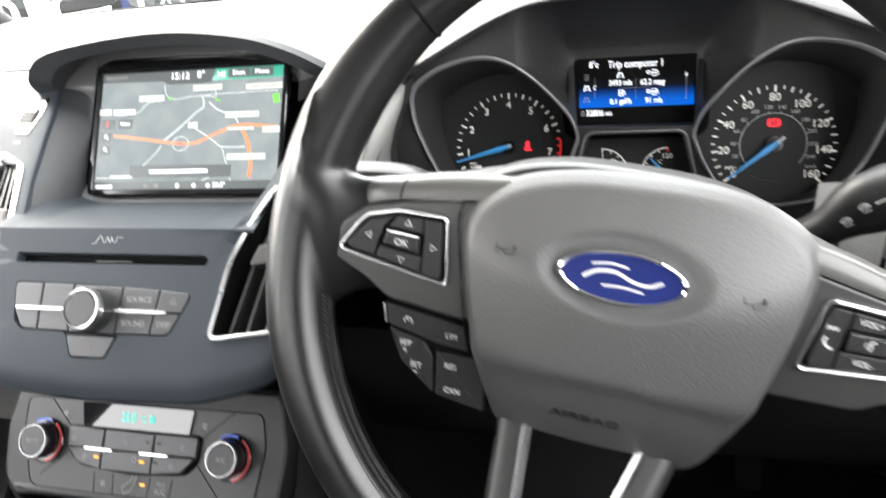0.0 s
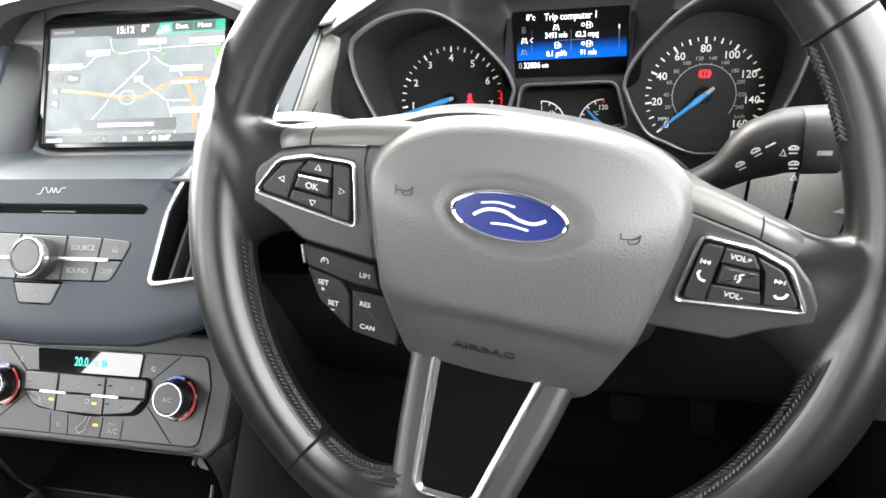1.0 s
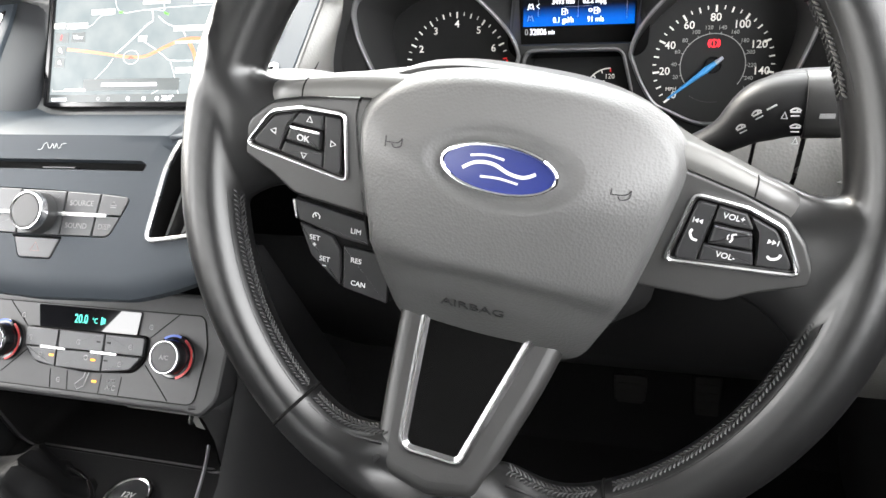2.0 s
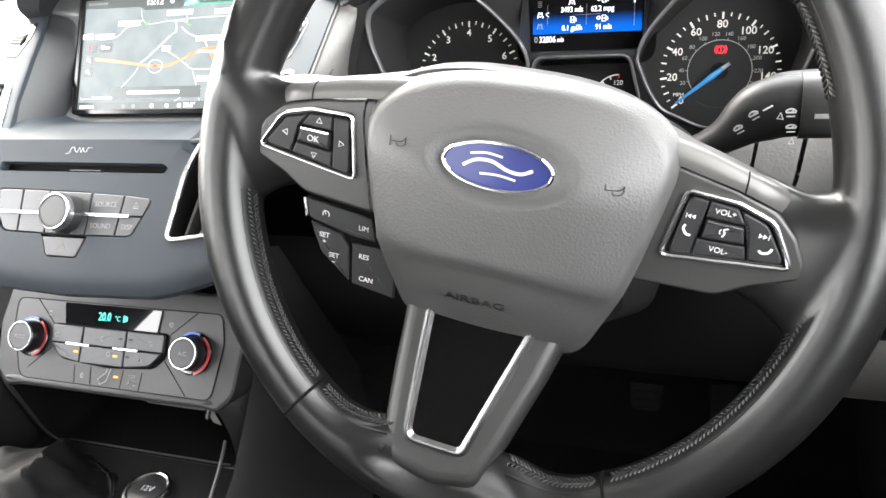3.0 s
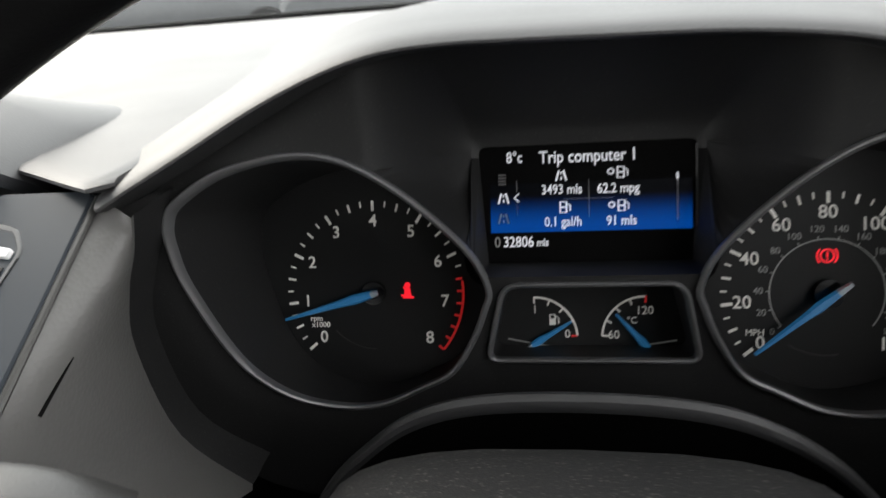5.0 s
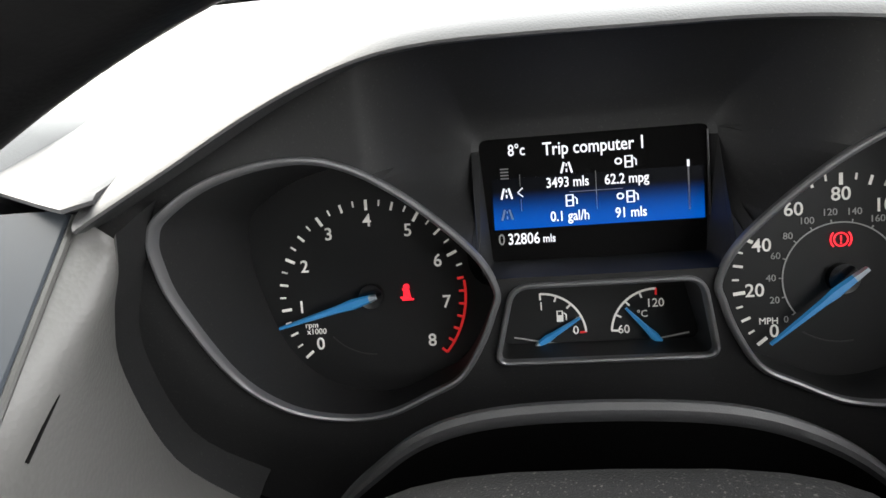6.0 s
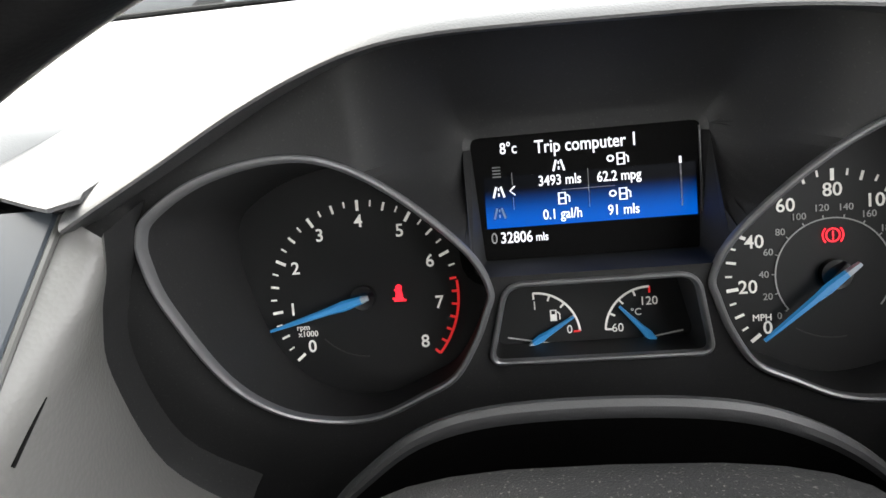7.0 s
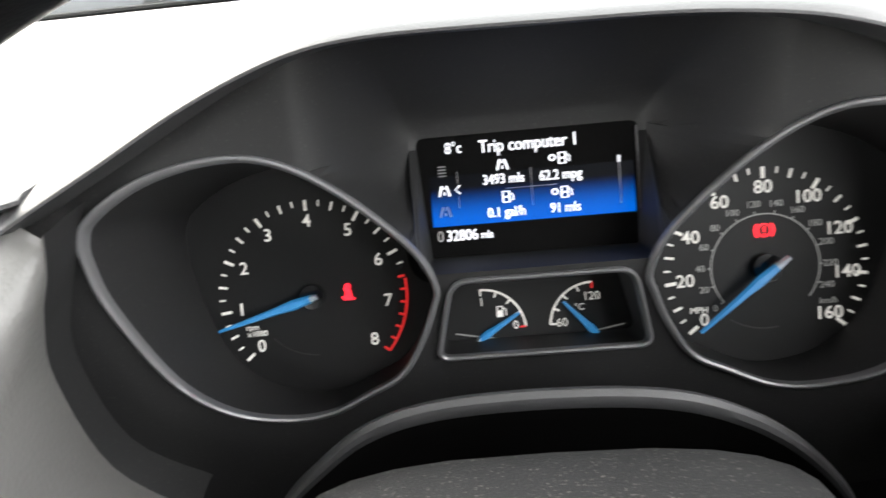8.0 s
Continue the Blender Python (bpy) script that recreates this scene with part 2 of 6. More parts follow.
def strip(points, width, z=0.0, thick=0.0003, bm=None, closed=False):
    """A flat raised line of even width through 2D points."""
    pts = [Vector(p) for p in points]
    n, L, R = len(pts), [], []
    for i, p in enumerate(pts):
        if closed:
            t = pts[(i + 1) % n] - pts[i - 1]
        else:
            t = pts[min(i + 1, n - 1)] - pts[max(i - 1, 0)]
        t.normalize()
        nr = Vector((-t.y, t.x)) * width / 2
        L.append(p + nr)
        R.append(p - nr)
    if closed:
        L.append(L[0]); R.append(R[0])
    return loft([at_z(L, z), at_z(L, z + thick), at_z(R, z + thick), at_z(R, z)], closed=False, bm=bm)


def writing(text, size, x, y, z, material, parent, name="writing", turn=0.0, align="CENTER", wide=1.0, thick=0.0002, label="", bold=0.0):
    """Letters in the built-in font, as a thin raised mesh; x, y is the middle of the line."""
    cu = bpy.data.curves.new(name, "FONT")
    cu.body, cu.size, cu.align_x, cu.align_y, cu.extrude, cu.offset = text, size * 1.37, align, "CENTER", thick, bold
    cu.resolution_u = 3
    ob = new(name, cu)
    bpy.context.view_layer.update()
    me = bpy.data.meshes.new_from_object(ob.evaluated_get(bpy.context.evaluated_depsgraph_get()))
    bpy.data.objects.remove(ob)
    me.materials.clear()
    me.materials.append(material)
    out = new(name, me)
    out.parent = parent
    out.matrix_local = pose(x, y, z, 0, 0, turn) @ Matrix.Diagonal((wide, 1, 1, 1))
    return tagged(out, label)


def filled(outer, holes, z=0.0, bm=None):
    """A flat sheet with holes."""
    bm = bm or bmesh.new()
    edges = []
    for line in (outer, *holes):
        vs = [bm.verts.new((p.x, p.y, z)) for p in line]
        for i in range(len(vs)):
            edges.append(bm.edges.new((vs[i - 1], vs[i])))
    bmesh.ops.triangle_fill(bm, use_beauty=True, edges=edges)
    return bm


def arc(cx, cy, r, a0, a1, n=24):
    return [Vector((cx + r * math.cos(radians(a0 + (a1 - a0) * i / n)), cy + r * math.sin(radians(a0 + (a1 - a0) * i / n)))) for i in range(n + 1)]


# ---- steering wheel ----
wheel = thing("steering_wheel", face_frame(0.0265, 0.3045, 0.873, 13.0, -10.2), "black leather steering wheel with grey airbag pad, turned slightly clockwise", "steering wheel")
RIMX, RIMY, RIMR, RIMH = 0.0038, 0.0247, 0.1707, 0.1782
RIMZ, RIMLEAN = -0.0085, 0.16
SEAMS = (43, 137, 234, 300)


def rim_radius(a):
    """Half width and half depth of the rim at an angle in degrees."""
    grip = sum(math.exp(-((a - c + 180) % 360 - 180) ** 2 / 2 / w ** 2) * h for c, w, h in ((22, 13, 0.0022), (158, 13, 0.0022), (-16, 15, 0.0015), (196, 15, 0.0015)))
    thin = 0.0019 * math.exp(-((a - 95) / 48) ** 4)
    return 0.0163 + grip - thin, 0.0178 + grip * 0.6 - thin


def rim_point(a, side, out):
    """A point off the rim's middle line: side away from the centre, out towards the driver."""
    c, s = math.cos(radians(a)), math.sin(radians(a))
    y = (RIMH + side) * s
    return Vector((RIMX + (RIMR + side) * c, RIMY + y + RIMLEAN * out, RIMZ - RIMLEAN * y + out))


def rim_inner(a):
    """Half width of the rim's inner half, which swells where the lower spoke joins it."""
    return rim_radius(a)[0] + sum(0.016 * math.exp(-((a - c) / 9.0) ** 2) for c in (256, 279))


TURN = pose(0, 0, 0, 0, 0, -1.8)
loops = []
for a in [i * 2.0 for i in range(180)]:
    rx, rz = rim_radius(a)
    loops.append([rim_point(a, q.x if q.x > 0 else q.x / rx * rim_inner(a), q.y * (1.0 if q.x > 0 else 1 - 0.50 * math.exp(-((a - 266.5) / 14.0) ** 4))) for q in oval(rx, rz, 24, 2.2)])
loops.append(loops[0])
bm = loft(loops)
# leather swellings where the side spokes meet the rim
for s in (-1, 1):
    loops = []
    x1 = RIMX * s + RIMR + 0.002
    for k in range(17):
        t = k / 16
        x = 0.112 + (x1 - 0.112) * t
        flare = t ** 2.2
        hi, lo = 0.0615 - 0.008 * step(t * 1.6) + 0.046 * t ** 4.6, -0.0005 - 0.046 * flare
        front, back = 0.0004 - 0.0030 * step(t / 0.15) * step((0.75 - t) / 0.5) + 0.0068 * step((t - 0.15) / 0.85), -0.028 + 0.004 * t
        loops.append([TURN @ Vector((s * x, (hi + lo) / 2 + q.x, (front + back) / 2 + q.y)) for q in oval((hi - lo) / 2, (front - back) / 2, 36, 3.4 - 0.8 * t)])
    loft(loops, cap0=True, cap1=True, bm=bm)
bmesh.ops.remove_doubles(bm, verts=bm.verts, dist=1e-6)


def grown_together(bm, name, cell, rounds):
    """One skin over overlapping bodies, with soft fillets where they meet."""
    bmesh.ops.recalc_face_normals(bm, faces=bm.faces)
    me = bpy.data.meshes.new(name)
    bm.to_mesh(me)
    bm.free()
    ob = new(name, me)
    skin, soft = ob.modifiers.new("skin", "REMESH"), ob.modifiers.new("soft", "SMOOTH")
    skin.mode, skin.voxel_size = "VOXEL", cell
    soft.factor, soft.iterations = 0.5, rounds
    bpy.context.view_layer.update()
    out = bmesh.new()
    out.from_mesh(bpy.data.meshes.new_from_object(ob.evaluated_get(bpy.context.evaluated_depsgraph_get())))
    bpy.data.objects.remove(ob)
    return out


rim = part("rim", grown_together(bm, "rim", 0.0016, 14), LEATHER, wheel, "black leather rim")
for a in SEAMS:
    rx, rz = rim_radius(a)
    line = [rim_point(a, q.x * (0.975 if q.x > 0 else 0.975 * rim_inner(a) / rx), q.y * 0.975) for q in oval(rx, rz, 40, 2.2)]
    part("seam", sweep(line, oval(0.0011, 0.0011, 8), closed=True, up=rim_point(a + 1, 0, 0) - rim_point(a, 0, 0)), BLACK, rim, "dark seam across the leather")

# braided seam along the inner side of the rim: two rows of slanting stitches either side of a welt
BRAID = ((-58, -10), (190, 232.5), (235.5, 253), (281, 298.5), (26, 42))
bm, welt = bmesh.new(), bmesh.new()
for a0, a1 in BRAID:
    n = max(2, int(abs(a1 - a0) / 0.92))
    for i in range(n):
        for row in (-1, 1):
            line = []
            for k in range(5):
                f = k / 4
                a, turn = a0 + (a1 - a0) * (i + 0.05 + 1.25 * f) / n, 0.26 + row * (0.015 + 0.185 * (1 - f))
                rx, rz = rim_radius(a)
                lift = 1.005 + 0.045 * math.sin(math.pi * min(1.0, 0.15 + f))
                line.append(rim_point(a, -rim_inner(a) * math.cos(turn) * lift, rz * math.sin(turn) * lift))
            sweep(line, lambda t: oval(0.00050 + 0.00032 * math.sin(math.pi * t), 0.00042 + 0.00022 * math.sin(math.pi * t), 6), bm=bm)
    for turn in (0.18, 0.66):
        sweep([rim_point(a0 + (a1 - a0) * k / 40, -rim_inner(a0 + (a1 - a0) * k / 40) * math.cos(turn) * 0.985, rim_radius(a0 + (a1 - a0) * k / 40)[1] * math.sin(turn) * 0.985) for k in range(41)], oval(0.0010, 0.0008, 8), bm=welt)
tagged(part("stitching", bm, THREAD, rim, "braided black thread seam"), kind="stuff")
tagged(part("seam_welt", welt, LEATHER, rim), kind="stuff")


def mir(pts, s):
    return [(x * s, y, *r) for x, y, *r in pts]


# pad
half = [(0, 0.0855), (0.030, 0.0845), (0.056, 0.0790), (0.0735, 0.0690), (0.0805, 0.0545), (0.0775, 0.0300), (0.0700, -0.0060), (0.0600, -0.0370), (0.0525, -0.0560), (0.0410, -0.0640), (0.020, -0.0680)]
pts = half + [(0, -0.0695)] + [(-x, y) for x, y in half[1:]][::-1]
pts = [(x + 0.003, y + 0.035 * x * min(1.0, max(0.0, y / 0.05))) for x, y in pts]
pad_line = spline([Vector(p) for p in pts], 5)


def pad_height(x, y, s):
    crown = 0.014 * (1 - s ** 2.6)
    low = step(-y / 0.03)
    lip = -0.008 * (1 - 0.85 * low) * step((s - 0.93) / 0.07)
    tilt = -0.0105 * step((y + 0.004) / -0.068) - 0.008 * step((y - 0.030) / 0.058)
    crease = -0.0040 * step((-0.006 - 0.1 * x * x / 0.06 - y) / 0.010)
    d = math.hypot(x / 0.0385, (y - 0.0435) / 0.0190)
    dish = -0.0032 * (1 - step((d - 0.78) / 0.26))
    fall = -0.20 * max(0.0, -0.014 - y)
    return 0.0125 + crown + lip + tilt + crease + dish + fall


loops = []
for k in range(40):
    s = 1 - k / 40
    ring = []
    for p in pad_line:
        x, y = p.x * s, 0.012 + (p.y - 0.012) * s
        ring.append(Vector((x, y, pad_height(x, y, s))))
    loops.append(ring)
bm = loft([[Vector((p.x * 0.99, p.y * 0.99, -0.02)) for p in pad_line]] + loops, cap1=True)
pad = part("airbag_pad", bm, PAD, wheel, "grey grained airbag cover")
part("pad_gap", strip([p for p in offset([Vector((q.x, q.y)) for q in spline([Vector(p) for p in half[::-1] + [(-x, y) for x, y in half[1:]]], 5, False)], 0.0001) if -0.02 < p.y < 0.068], 0.0013, -0.004, 0.0062), BLACK, wheel, "dark gap round the airbag cover")
top = [p for p in spline([Vector(p) for p in half[::-1] + [(-x, y) for x, y in half[1:]]], 5, False) if p.y > 0.052]
rows = []
for out, z in ((-0.004, -0.0085), (-0.0008, -0.0080), (0.0004, -0.0100), (0.0006, -0.018), (0.0008, -0.034)):
    rows.append([Vector((p.x * (1 + out / 0.075), p.y + out, z)) for p in top])
part("pad_carrier", loft(rows, closed=False), SPOKE, wheel, "dark grey carrier behind the cover")
for s, px, py in ((1, 0.0560, 0.0420), (-1, -0.0535, 0.0455)):
    bm = strip([(-0.0042, 0.0026), (-0.0042, -0.0026)], 0.0005, 0, 0.0004)
    strip(spline([(-0.0042, 0.0), (0.0010, 0.0002), (0.0034, 0.0012), (0.0046, 0.0030)], 5, False), 0.0005, 0, 0.0004, bm=bm)
    strip(spline([(0.0046, 0.0030), (0.0044, -0.0004), (0.0030, -0.0016), (0.0004, -0.0020), (-0.0008, -0.0006)], 5, False), 0.0005, 0, 0.0004, bm=bm)
    part("horn_symbol", bm, BUTTON, pad, m=pose(px, py, pad_height(px, py, 0.72) + 0.0009, 0, 8 * s, 0))
slope = math.degrees(math.atan2(pad_height(0, -0.0305, 0.52) - pad_height(0, -0.0385, 0.62), 0.008))
airbag = writing("AIRBAG", 0.0058, 0, 0, 0, BUTTON, pad, "embossed_writing")
airbag.matrix_local = pose(-0.004, -0.0345, pad_height(0, -0.0345, 0.57) + 0.0003, slope, 0, 0) @ Matrix.Diagonal((1.25, 1, 1, 1))

# oval badge: chrome ring, blue field and a plain flowing stroke
badge = part("badge", slab(oval(0.0268, 0.0112, 56), 0.0, 0.0028, 0.0006), BLUE, wheel, "blue oval badge with chrome ring", pose(0.0, 0.0435, 0.0220, -2, 0, 0))
part("badge_ring", band(oval(0.0281, 0.0123, 64), 0.0017, -0.001, 0.0042, 0.0007), BRIGHT, badge)
bm = strip(spline([(-0.0170, -0.0020), (-0.0110, 0.0016), (-0.0030, 0.0022), (0.0050, -0.0008), (0.0120, -0.0014), (0.0175, 0.0012)], 8, False), 0.0016, 0.0027, 0.0004)
strip(spline([(-0.0140, 0.0044), (-0.0060, 0.0058), (0.0020, 0.0050)], 8, False), 0.0010, 0.0027, 0.0004, bm=bm)
strip(spline([(-0.0080, -0.0046), (0.0010, -0.0040), (0.0100, -0.0050)], 8, False), 0.0010, 0.0027, 0.0004, bm=bm)
part("badge_flourish", bm, MARKW, badge)

# side spokes with their switch clusters
def soft_slab(line, z0, z1, r):
    """A plate whose front rolls over its edge."""
    return loft([at_z(line, z0), at_z(line, z1 - r), at_z(offset(line, r * 0.10), z1 - r * 0.55), at_z(offset(line, r * 0.35), z1 - r * 0.22), at_z(offset(line, r * 0.70), z1 - r * 0.05), at_z(offset(line, r * 1.15), z1)], cap0=True, cap1=True)


for s in (-1, 1):
    line = rounded(mir([(0.060, 0.0600, 0.004), (0.0765, 0.0588, 0.004), (0.110, 0.0525, 0.02), (0.130, 0.0462, 0.012), (0.1410, 0.0360, 0.012), (0.1515, 0.0180, 0.005), (0.1270, 0.0075, 0.010), (0.1130, -0.0010, 0.012), (0.060, -0.0040, 0.004)], s), 6)
    spoke = part("side_spoke", soft_slab(line, -0.026, 0.0022, 0.0016), SPOKE, wheel, "dark satin spoke with switches", TURN)
    low = spline([(s * x, y) for x, y in ((0.058, 0.0605), (0.0765, 0.0590), (0.0950, 0.0556), (0.1130, 0.0520), (0.130, 0.0464), (0.1380, 0.0395), (0.1435, 0.0320))], 6, False)
    high = spline([(s * x, y) for x, y in ((0.058, 0.0735), (0.0780, 0.0702), (0.0955, 0.0667), (0.1125, 0.0620), (0.130, 0.0572), (0.1435, 0.0510), (0.1520, 0.0400))], 6, False)
    for nm, i0, i1, mt in (("upper_trim", 0, 19, GREYTRIM), ("outer_trim", 18, 37, OUTER)):
        rows = []
        for t, z in ((0.0, 0.0006), (0.02, 0.0026), (0.35, 0.0030), (0.65, 0.0022), (0.85, 0.0004), (0.96, -0.0026), (1.0, -0.006), (1.02, -0.018), (1.12, -0.034)):
            rows.append([Vector((*p.lerp(q, min(t, 1.0 + 0.12 * step((0.092 - abs(q.x)) / 0.026))), max(z, -0.018 - 0.016 * step((0.092 - abs(q.x)) / 0.026)) - 0.013 * step((abs(q.x) - 0.117) / 0.034))) for p, q in zip(low[i0:i1], high[i0:i1])])
        part(nm, loft(rows, closed=False), mt, spoke, "satin grey trim" if nm == "upper_trim" else "dark outer trim")
    part("trim_seam", sweep([Vector((*low[18].lerp(high[18], t), z)) for t, z in ((0.02, 0.0027), (0.35, 0.0031), (0.65, 0.0023), (0.85, 0.0005), (0.96, -0.0025))], oval(0.0004, 0.0004, 6)), BLACK, spoke)
    frame_line = rounded(mir([(0.0868, 0.0493, 0.005), (0.1120, 0.0482, 0.014), (0.1300, 0.0425, 0.012), (0.1440, 0.0205, 0.0040), (0.0815, 0.0125, 0.004)], s), 7)
    part("chrome_frame", band(frame_line, 0.0021, 0.001, 0.0052, 0.0008), CHROME, spoke, "satin chrome frame")
    inner = offset(frame_line, 0.0027)
    part("switch_well", slab(inner, 0.0, 0.0027, 0.0002), BLACK, spoke)
    for nm, poly in (("inner_switch", [(0.0895, 0.0458, 0.003), (0.0985, 0.0455, 0.001), (0.0965, 0.0172, 0.001), (0.0862, 0.0156, 0.003)]),
                     ("upper_switch", [(0.0992, 0.0455, 0.0008), (0.1120, 0.0446, 0.001), (0.1175, 0.0375, 0.001), (0.0988, 0.0375, 0.0008)]),
                     ("lower_switch", [(0.0976, 0.0262, 0.0008), (0.1195, 0.0275, 0.001), (0.1215, 0.0212, 0.001), (0.0972, 0.0175, 0.0008)]),
                     ("outer_switch", [(0.1128, 0.0444, 0.001), (0.1265, 0.0400, 0.006), (0.1392, 0.0228, 0.003), (0.1222, 0.0214, 0.001), (0.1205, 0.0290, 0.001), (0.1185, 0.0370, 0.001)])):
        part(nm, slab(rounded(mir(poly, s), 4), 0.0, 0.0048, 0.0009), BUTTON, spoke)
    part("middle_switch", slab(rounded(mir([(0.0996, 0.0366, 0.0008), (0.1165, 0.0368, 0.0008), (0.1188, 0.0285, 0.001), (0.0992, 0.0272, 0.0008)], s), 4), 0.0, 0.0062, 0.0012), BUTTON, spoke)
    part("silver_dash", bar(s * 0.108, 0.0362, 0.0165, 0.0010, 0.0058, 0.0010), CHROME, spoke)
    if s < 0:
        writing("OK", 0.0036, -0.1085, 0.0315, 0.0066, MARKW, spoke)
        for x, y, turn in ((-0.1065, 0.0418, 0), (-0.1080, 0.0222, 180), (-0.0922, 0.0318, -90), (-0.1265, 0.0318, 90)):
            bm = strip([(-0.0016, -0.0013), (0.0016, -0.0013), (0, 0.0016)], 0.0005, 0.0048, 0.0003, closed=True)
            part("arrow_mark", bm, MARKW, spoke, m=pose(x, y, 0, 0, 0, turn))
    else:
        writing("VOL+", 0.0029, 0.107, 0.0415, 0.0049, MARKW, spoke)
        writing("VOL-", 0.0029, 0.1085, 0.0228, 0.0049, MARKW, spoke)
        for x, y, turn in ((0.0925, 0.0295, 0), (0.1285, 0.0285, 75)):
            bm = strip(spline([(-0.0016, 0.0024), (-0.0022, 0.0005), (-0.0006, -0.0020), (0.0018, -0.0024)], 5, False), 0.0011, 0.0048, 0.0003)
            part("phone_mark", bm, MARKW, spoke, m=pose(x, y, 0, 0, 0, turn))
        for x, y, d in ((0.0925, 0.0365, 1), (0.1262, 0.0345, -1)):
            bm = bmesh.new()
            for dx in (-0.0012, 0.0008):
                v = [bm.verts.new((dx + q[0] * d, q[1], 0.0051)) for q in ((-0.0008, 0), (0.0010, 0.0012), (0.0010, -0.0012))]
                bm.faces.new(v)
            bar(-0.0024 * d, 0, 0.0004, 0.0024, 0.0048, 0.0003, bm=bm)
            part("skip_mark", bm, MARKW, spoke, m=pose(x, y, 0))
        bm = strip(spline([(0.0006, 0.0022), (-0.0012, 0.0012), (-0.0006, -0.0005), (-0.0014, -0.0024)], 5, False), 0.0008, 0.0062, 0.0003)
        strip(arc(-0.0014, 0, 0.0016, 130, 230, 6), 0.0004, 0.0062, 0.0003, bm=bm)
        part("voice_mark", bm, MARKW, spoke, m=pose(0.1095, 0.0325, 0))

# cruise switches low on the left
cruise = part("cruise_block", slab(rounded([(-0.1115, 0.0035, 0.002), (-0.050, 0.0040, 0.002), (-0.046, -0.0480, 0.004), (-0.0790, -0.0455, 0.006), (-0.1010, -0.0270, 0.012)], 5), -0.034, -0.010, 0.001), BLACK, wheel, "black cruise-control switch block", pose(-0.0065, -0.0060, 0))
for poly in ([(-0.1108, 0.0030, 0.0015), (-0.054, -0.0030, 0.001), (-0.054, -0.0165, 0.001), (-0.0795, -0.0150, 0.001), (-0.1070, -0.0095, 0.001)],
             [(-0.1068, -0.0108, 0.001), (-0.0862, -0.0148, 0.002), (-0.0805, -0.0225, 0.003), (-0.0785, -0.0440, 0.001), (-0.0985, -0.0290, 0.008)],
             [(-0.0790, -0.0190, 0.001), (-0.050, -0.0185, 0.001), (-0.050, -0.0480, 0.001), (-0.0772, -0.0445, 0.001)]):
    part("cruise_switch", slab(rounded(poly, 4), -0.012, -0.0075, 0.0010), BUTTON, cruise)
for txt, x, y in (("LIM", -0.0722, -0.0090), ("SET", -0.0965, -0.0180), ("SET", -0.0895, -0.0295), ("RES", -0.0705, -0.0262), ("CAN", -0.0680, -0.0400)):
    writing(txt, 0.0031, x, y, -0.0074, MARKW, cruise)
part("plus_mark", bar(-0.0965, -0.0220, 0.0022, 0.0006, -0.0076, bm=bar(-0.0965, -0.0220, 0.0006, 0.0022, -0.0076)), MARKW, cruise)
part("minus_mark", bar(-0.0895, -0.0335, 0.0022, 0.0006, -0.0076), MARKW, cruise)
bm = strip(arc(-0.0965, -0.0052, 0.0021, -30, 210, 10), 0.0005, -0.0076, 0.0003)
strip([(-0.0965, -0.0052), (-0.0978, -0.0028)], 0.0005, -0.0076, 0.0003, bm=bm)
part("cruise_mark", bm, MARKW, cruise)
part("silver_edge", strip([(-0.1108, 0.0022), (-0.1085, -0.0085)], 0.0014, -0.0085, 0.0012), CHROME, cruise)

# lower spoke: a dark grey yoke with a chrome U round a black inlay
yoke_out = rounded([(-0.0490, 0.025, 0.010), (-0.0465, -0.045, 0.05), (-0.0440, -0.0840, 0.012), (-0.0340, -0.0935, 0.014), (-0.0100, -0.0980, 0.02), (0.0165, -0.0935, 0.012), (0.0260, -0.0700, 0.04), (0.0400, -0.0290, 0.05), (0.0550, 0.025, 0.010)], 7)
yoke = part("lower_spoke", soft_slab(yoke_out, -0.030, 0.0030, 0.0075), SPOKE, wheel, "dark grey lower spoke with chrome U trim", pose(0, -0.05, -0.0090, -22.5, 0, 0) @ Matrix.Diagonal((1, 1.035, 1, 1)))
u_out = rounded([(-0.0350, 0.015, 0.001), (-0.0325, -0.050, 0.05), (-0.0312, -0.0780, 0.0105), (0.0068, -0.0785, 0.0090), (0.0185, -0.0420, 0.03), (0.0370, 0.015, 0.001)], 14)
part("inlay", slab(offset(u_out, 0.0042), 0.0, 0.0036, 0.0004), mat("piano_black", (0.0018, 0.0018, 0.0018), 0.22, spec=0.12), yoke, "black inlay")
part("chrome_u", band(u_out, 0.0054, 0.0, 0.0060, 0.0022), CHROME, yoke, "satin chrome U trim")
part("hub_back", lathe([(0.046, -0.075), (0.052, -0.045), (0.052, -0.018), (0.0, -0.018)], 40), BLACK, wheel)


# ---- instrument cluster ----
cluster = thing("instrument_cluster", face_frame(0.0432, 0.6182, 0.8708, 20.4), "black instrument cluster with two lit dials and blue trip display", "instrument cluster")


MIDDLE = -0.0056  # the line that the two dials mirror about


def rim_height(u, v):
    """How far the bezel stands out of the dial faces: it leans over at the top and wraps round at the sides."""
    return 0.0470 + 0.45 * v + 0.22 * max(0.0, abs(u - MIDDLE) - 0.045)


TACH = [(-0.177, 0.039), (-0.171, 0.047), (-0.1515, 0.058), (-0.1265, 0.0638), (-0.105, 0.0616), (-0.083, 0.0482), (-0.059, 0.0234), (-0.0505, 0.005), (-0.053, -0.006), (-0.0595, -0.021), (-0.070, -0.0365), (-0.0845, -0.0441), (-0.104, -0.0522), (-0.1242, -0.0523), (-0.1463, -0.0443), (-0.1642, -0.0248), (-0.1766, 0.0104), (-0.1785, 0.029)]
ring_left = spline([Vector(p) for p in TACH], 6)
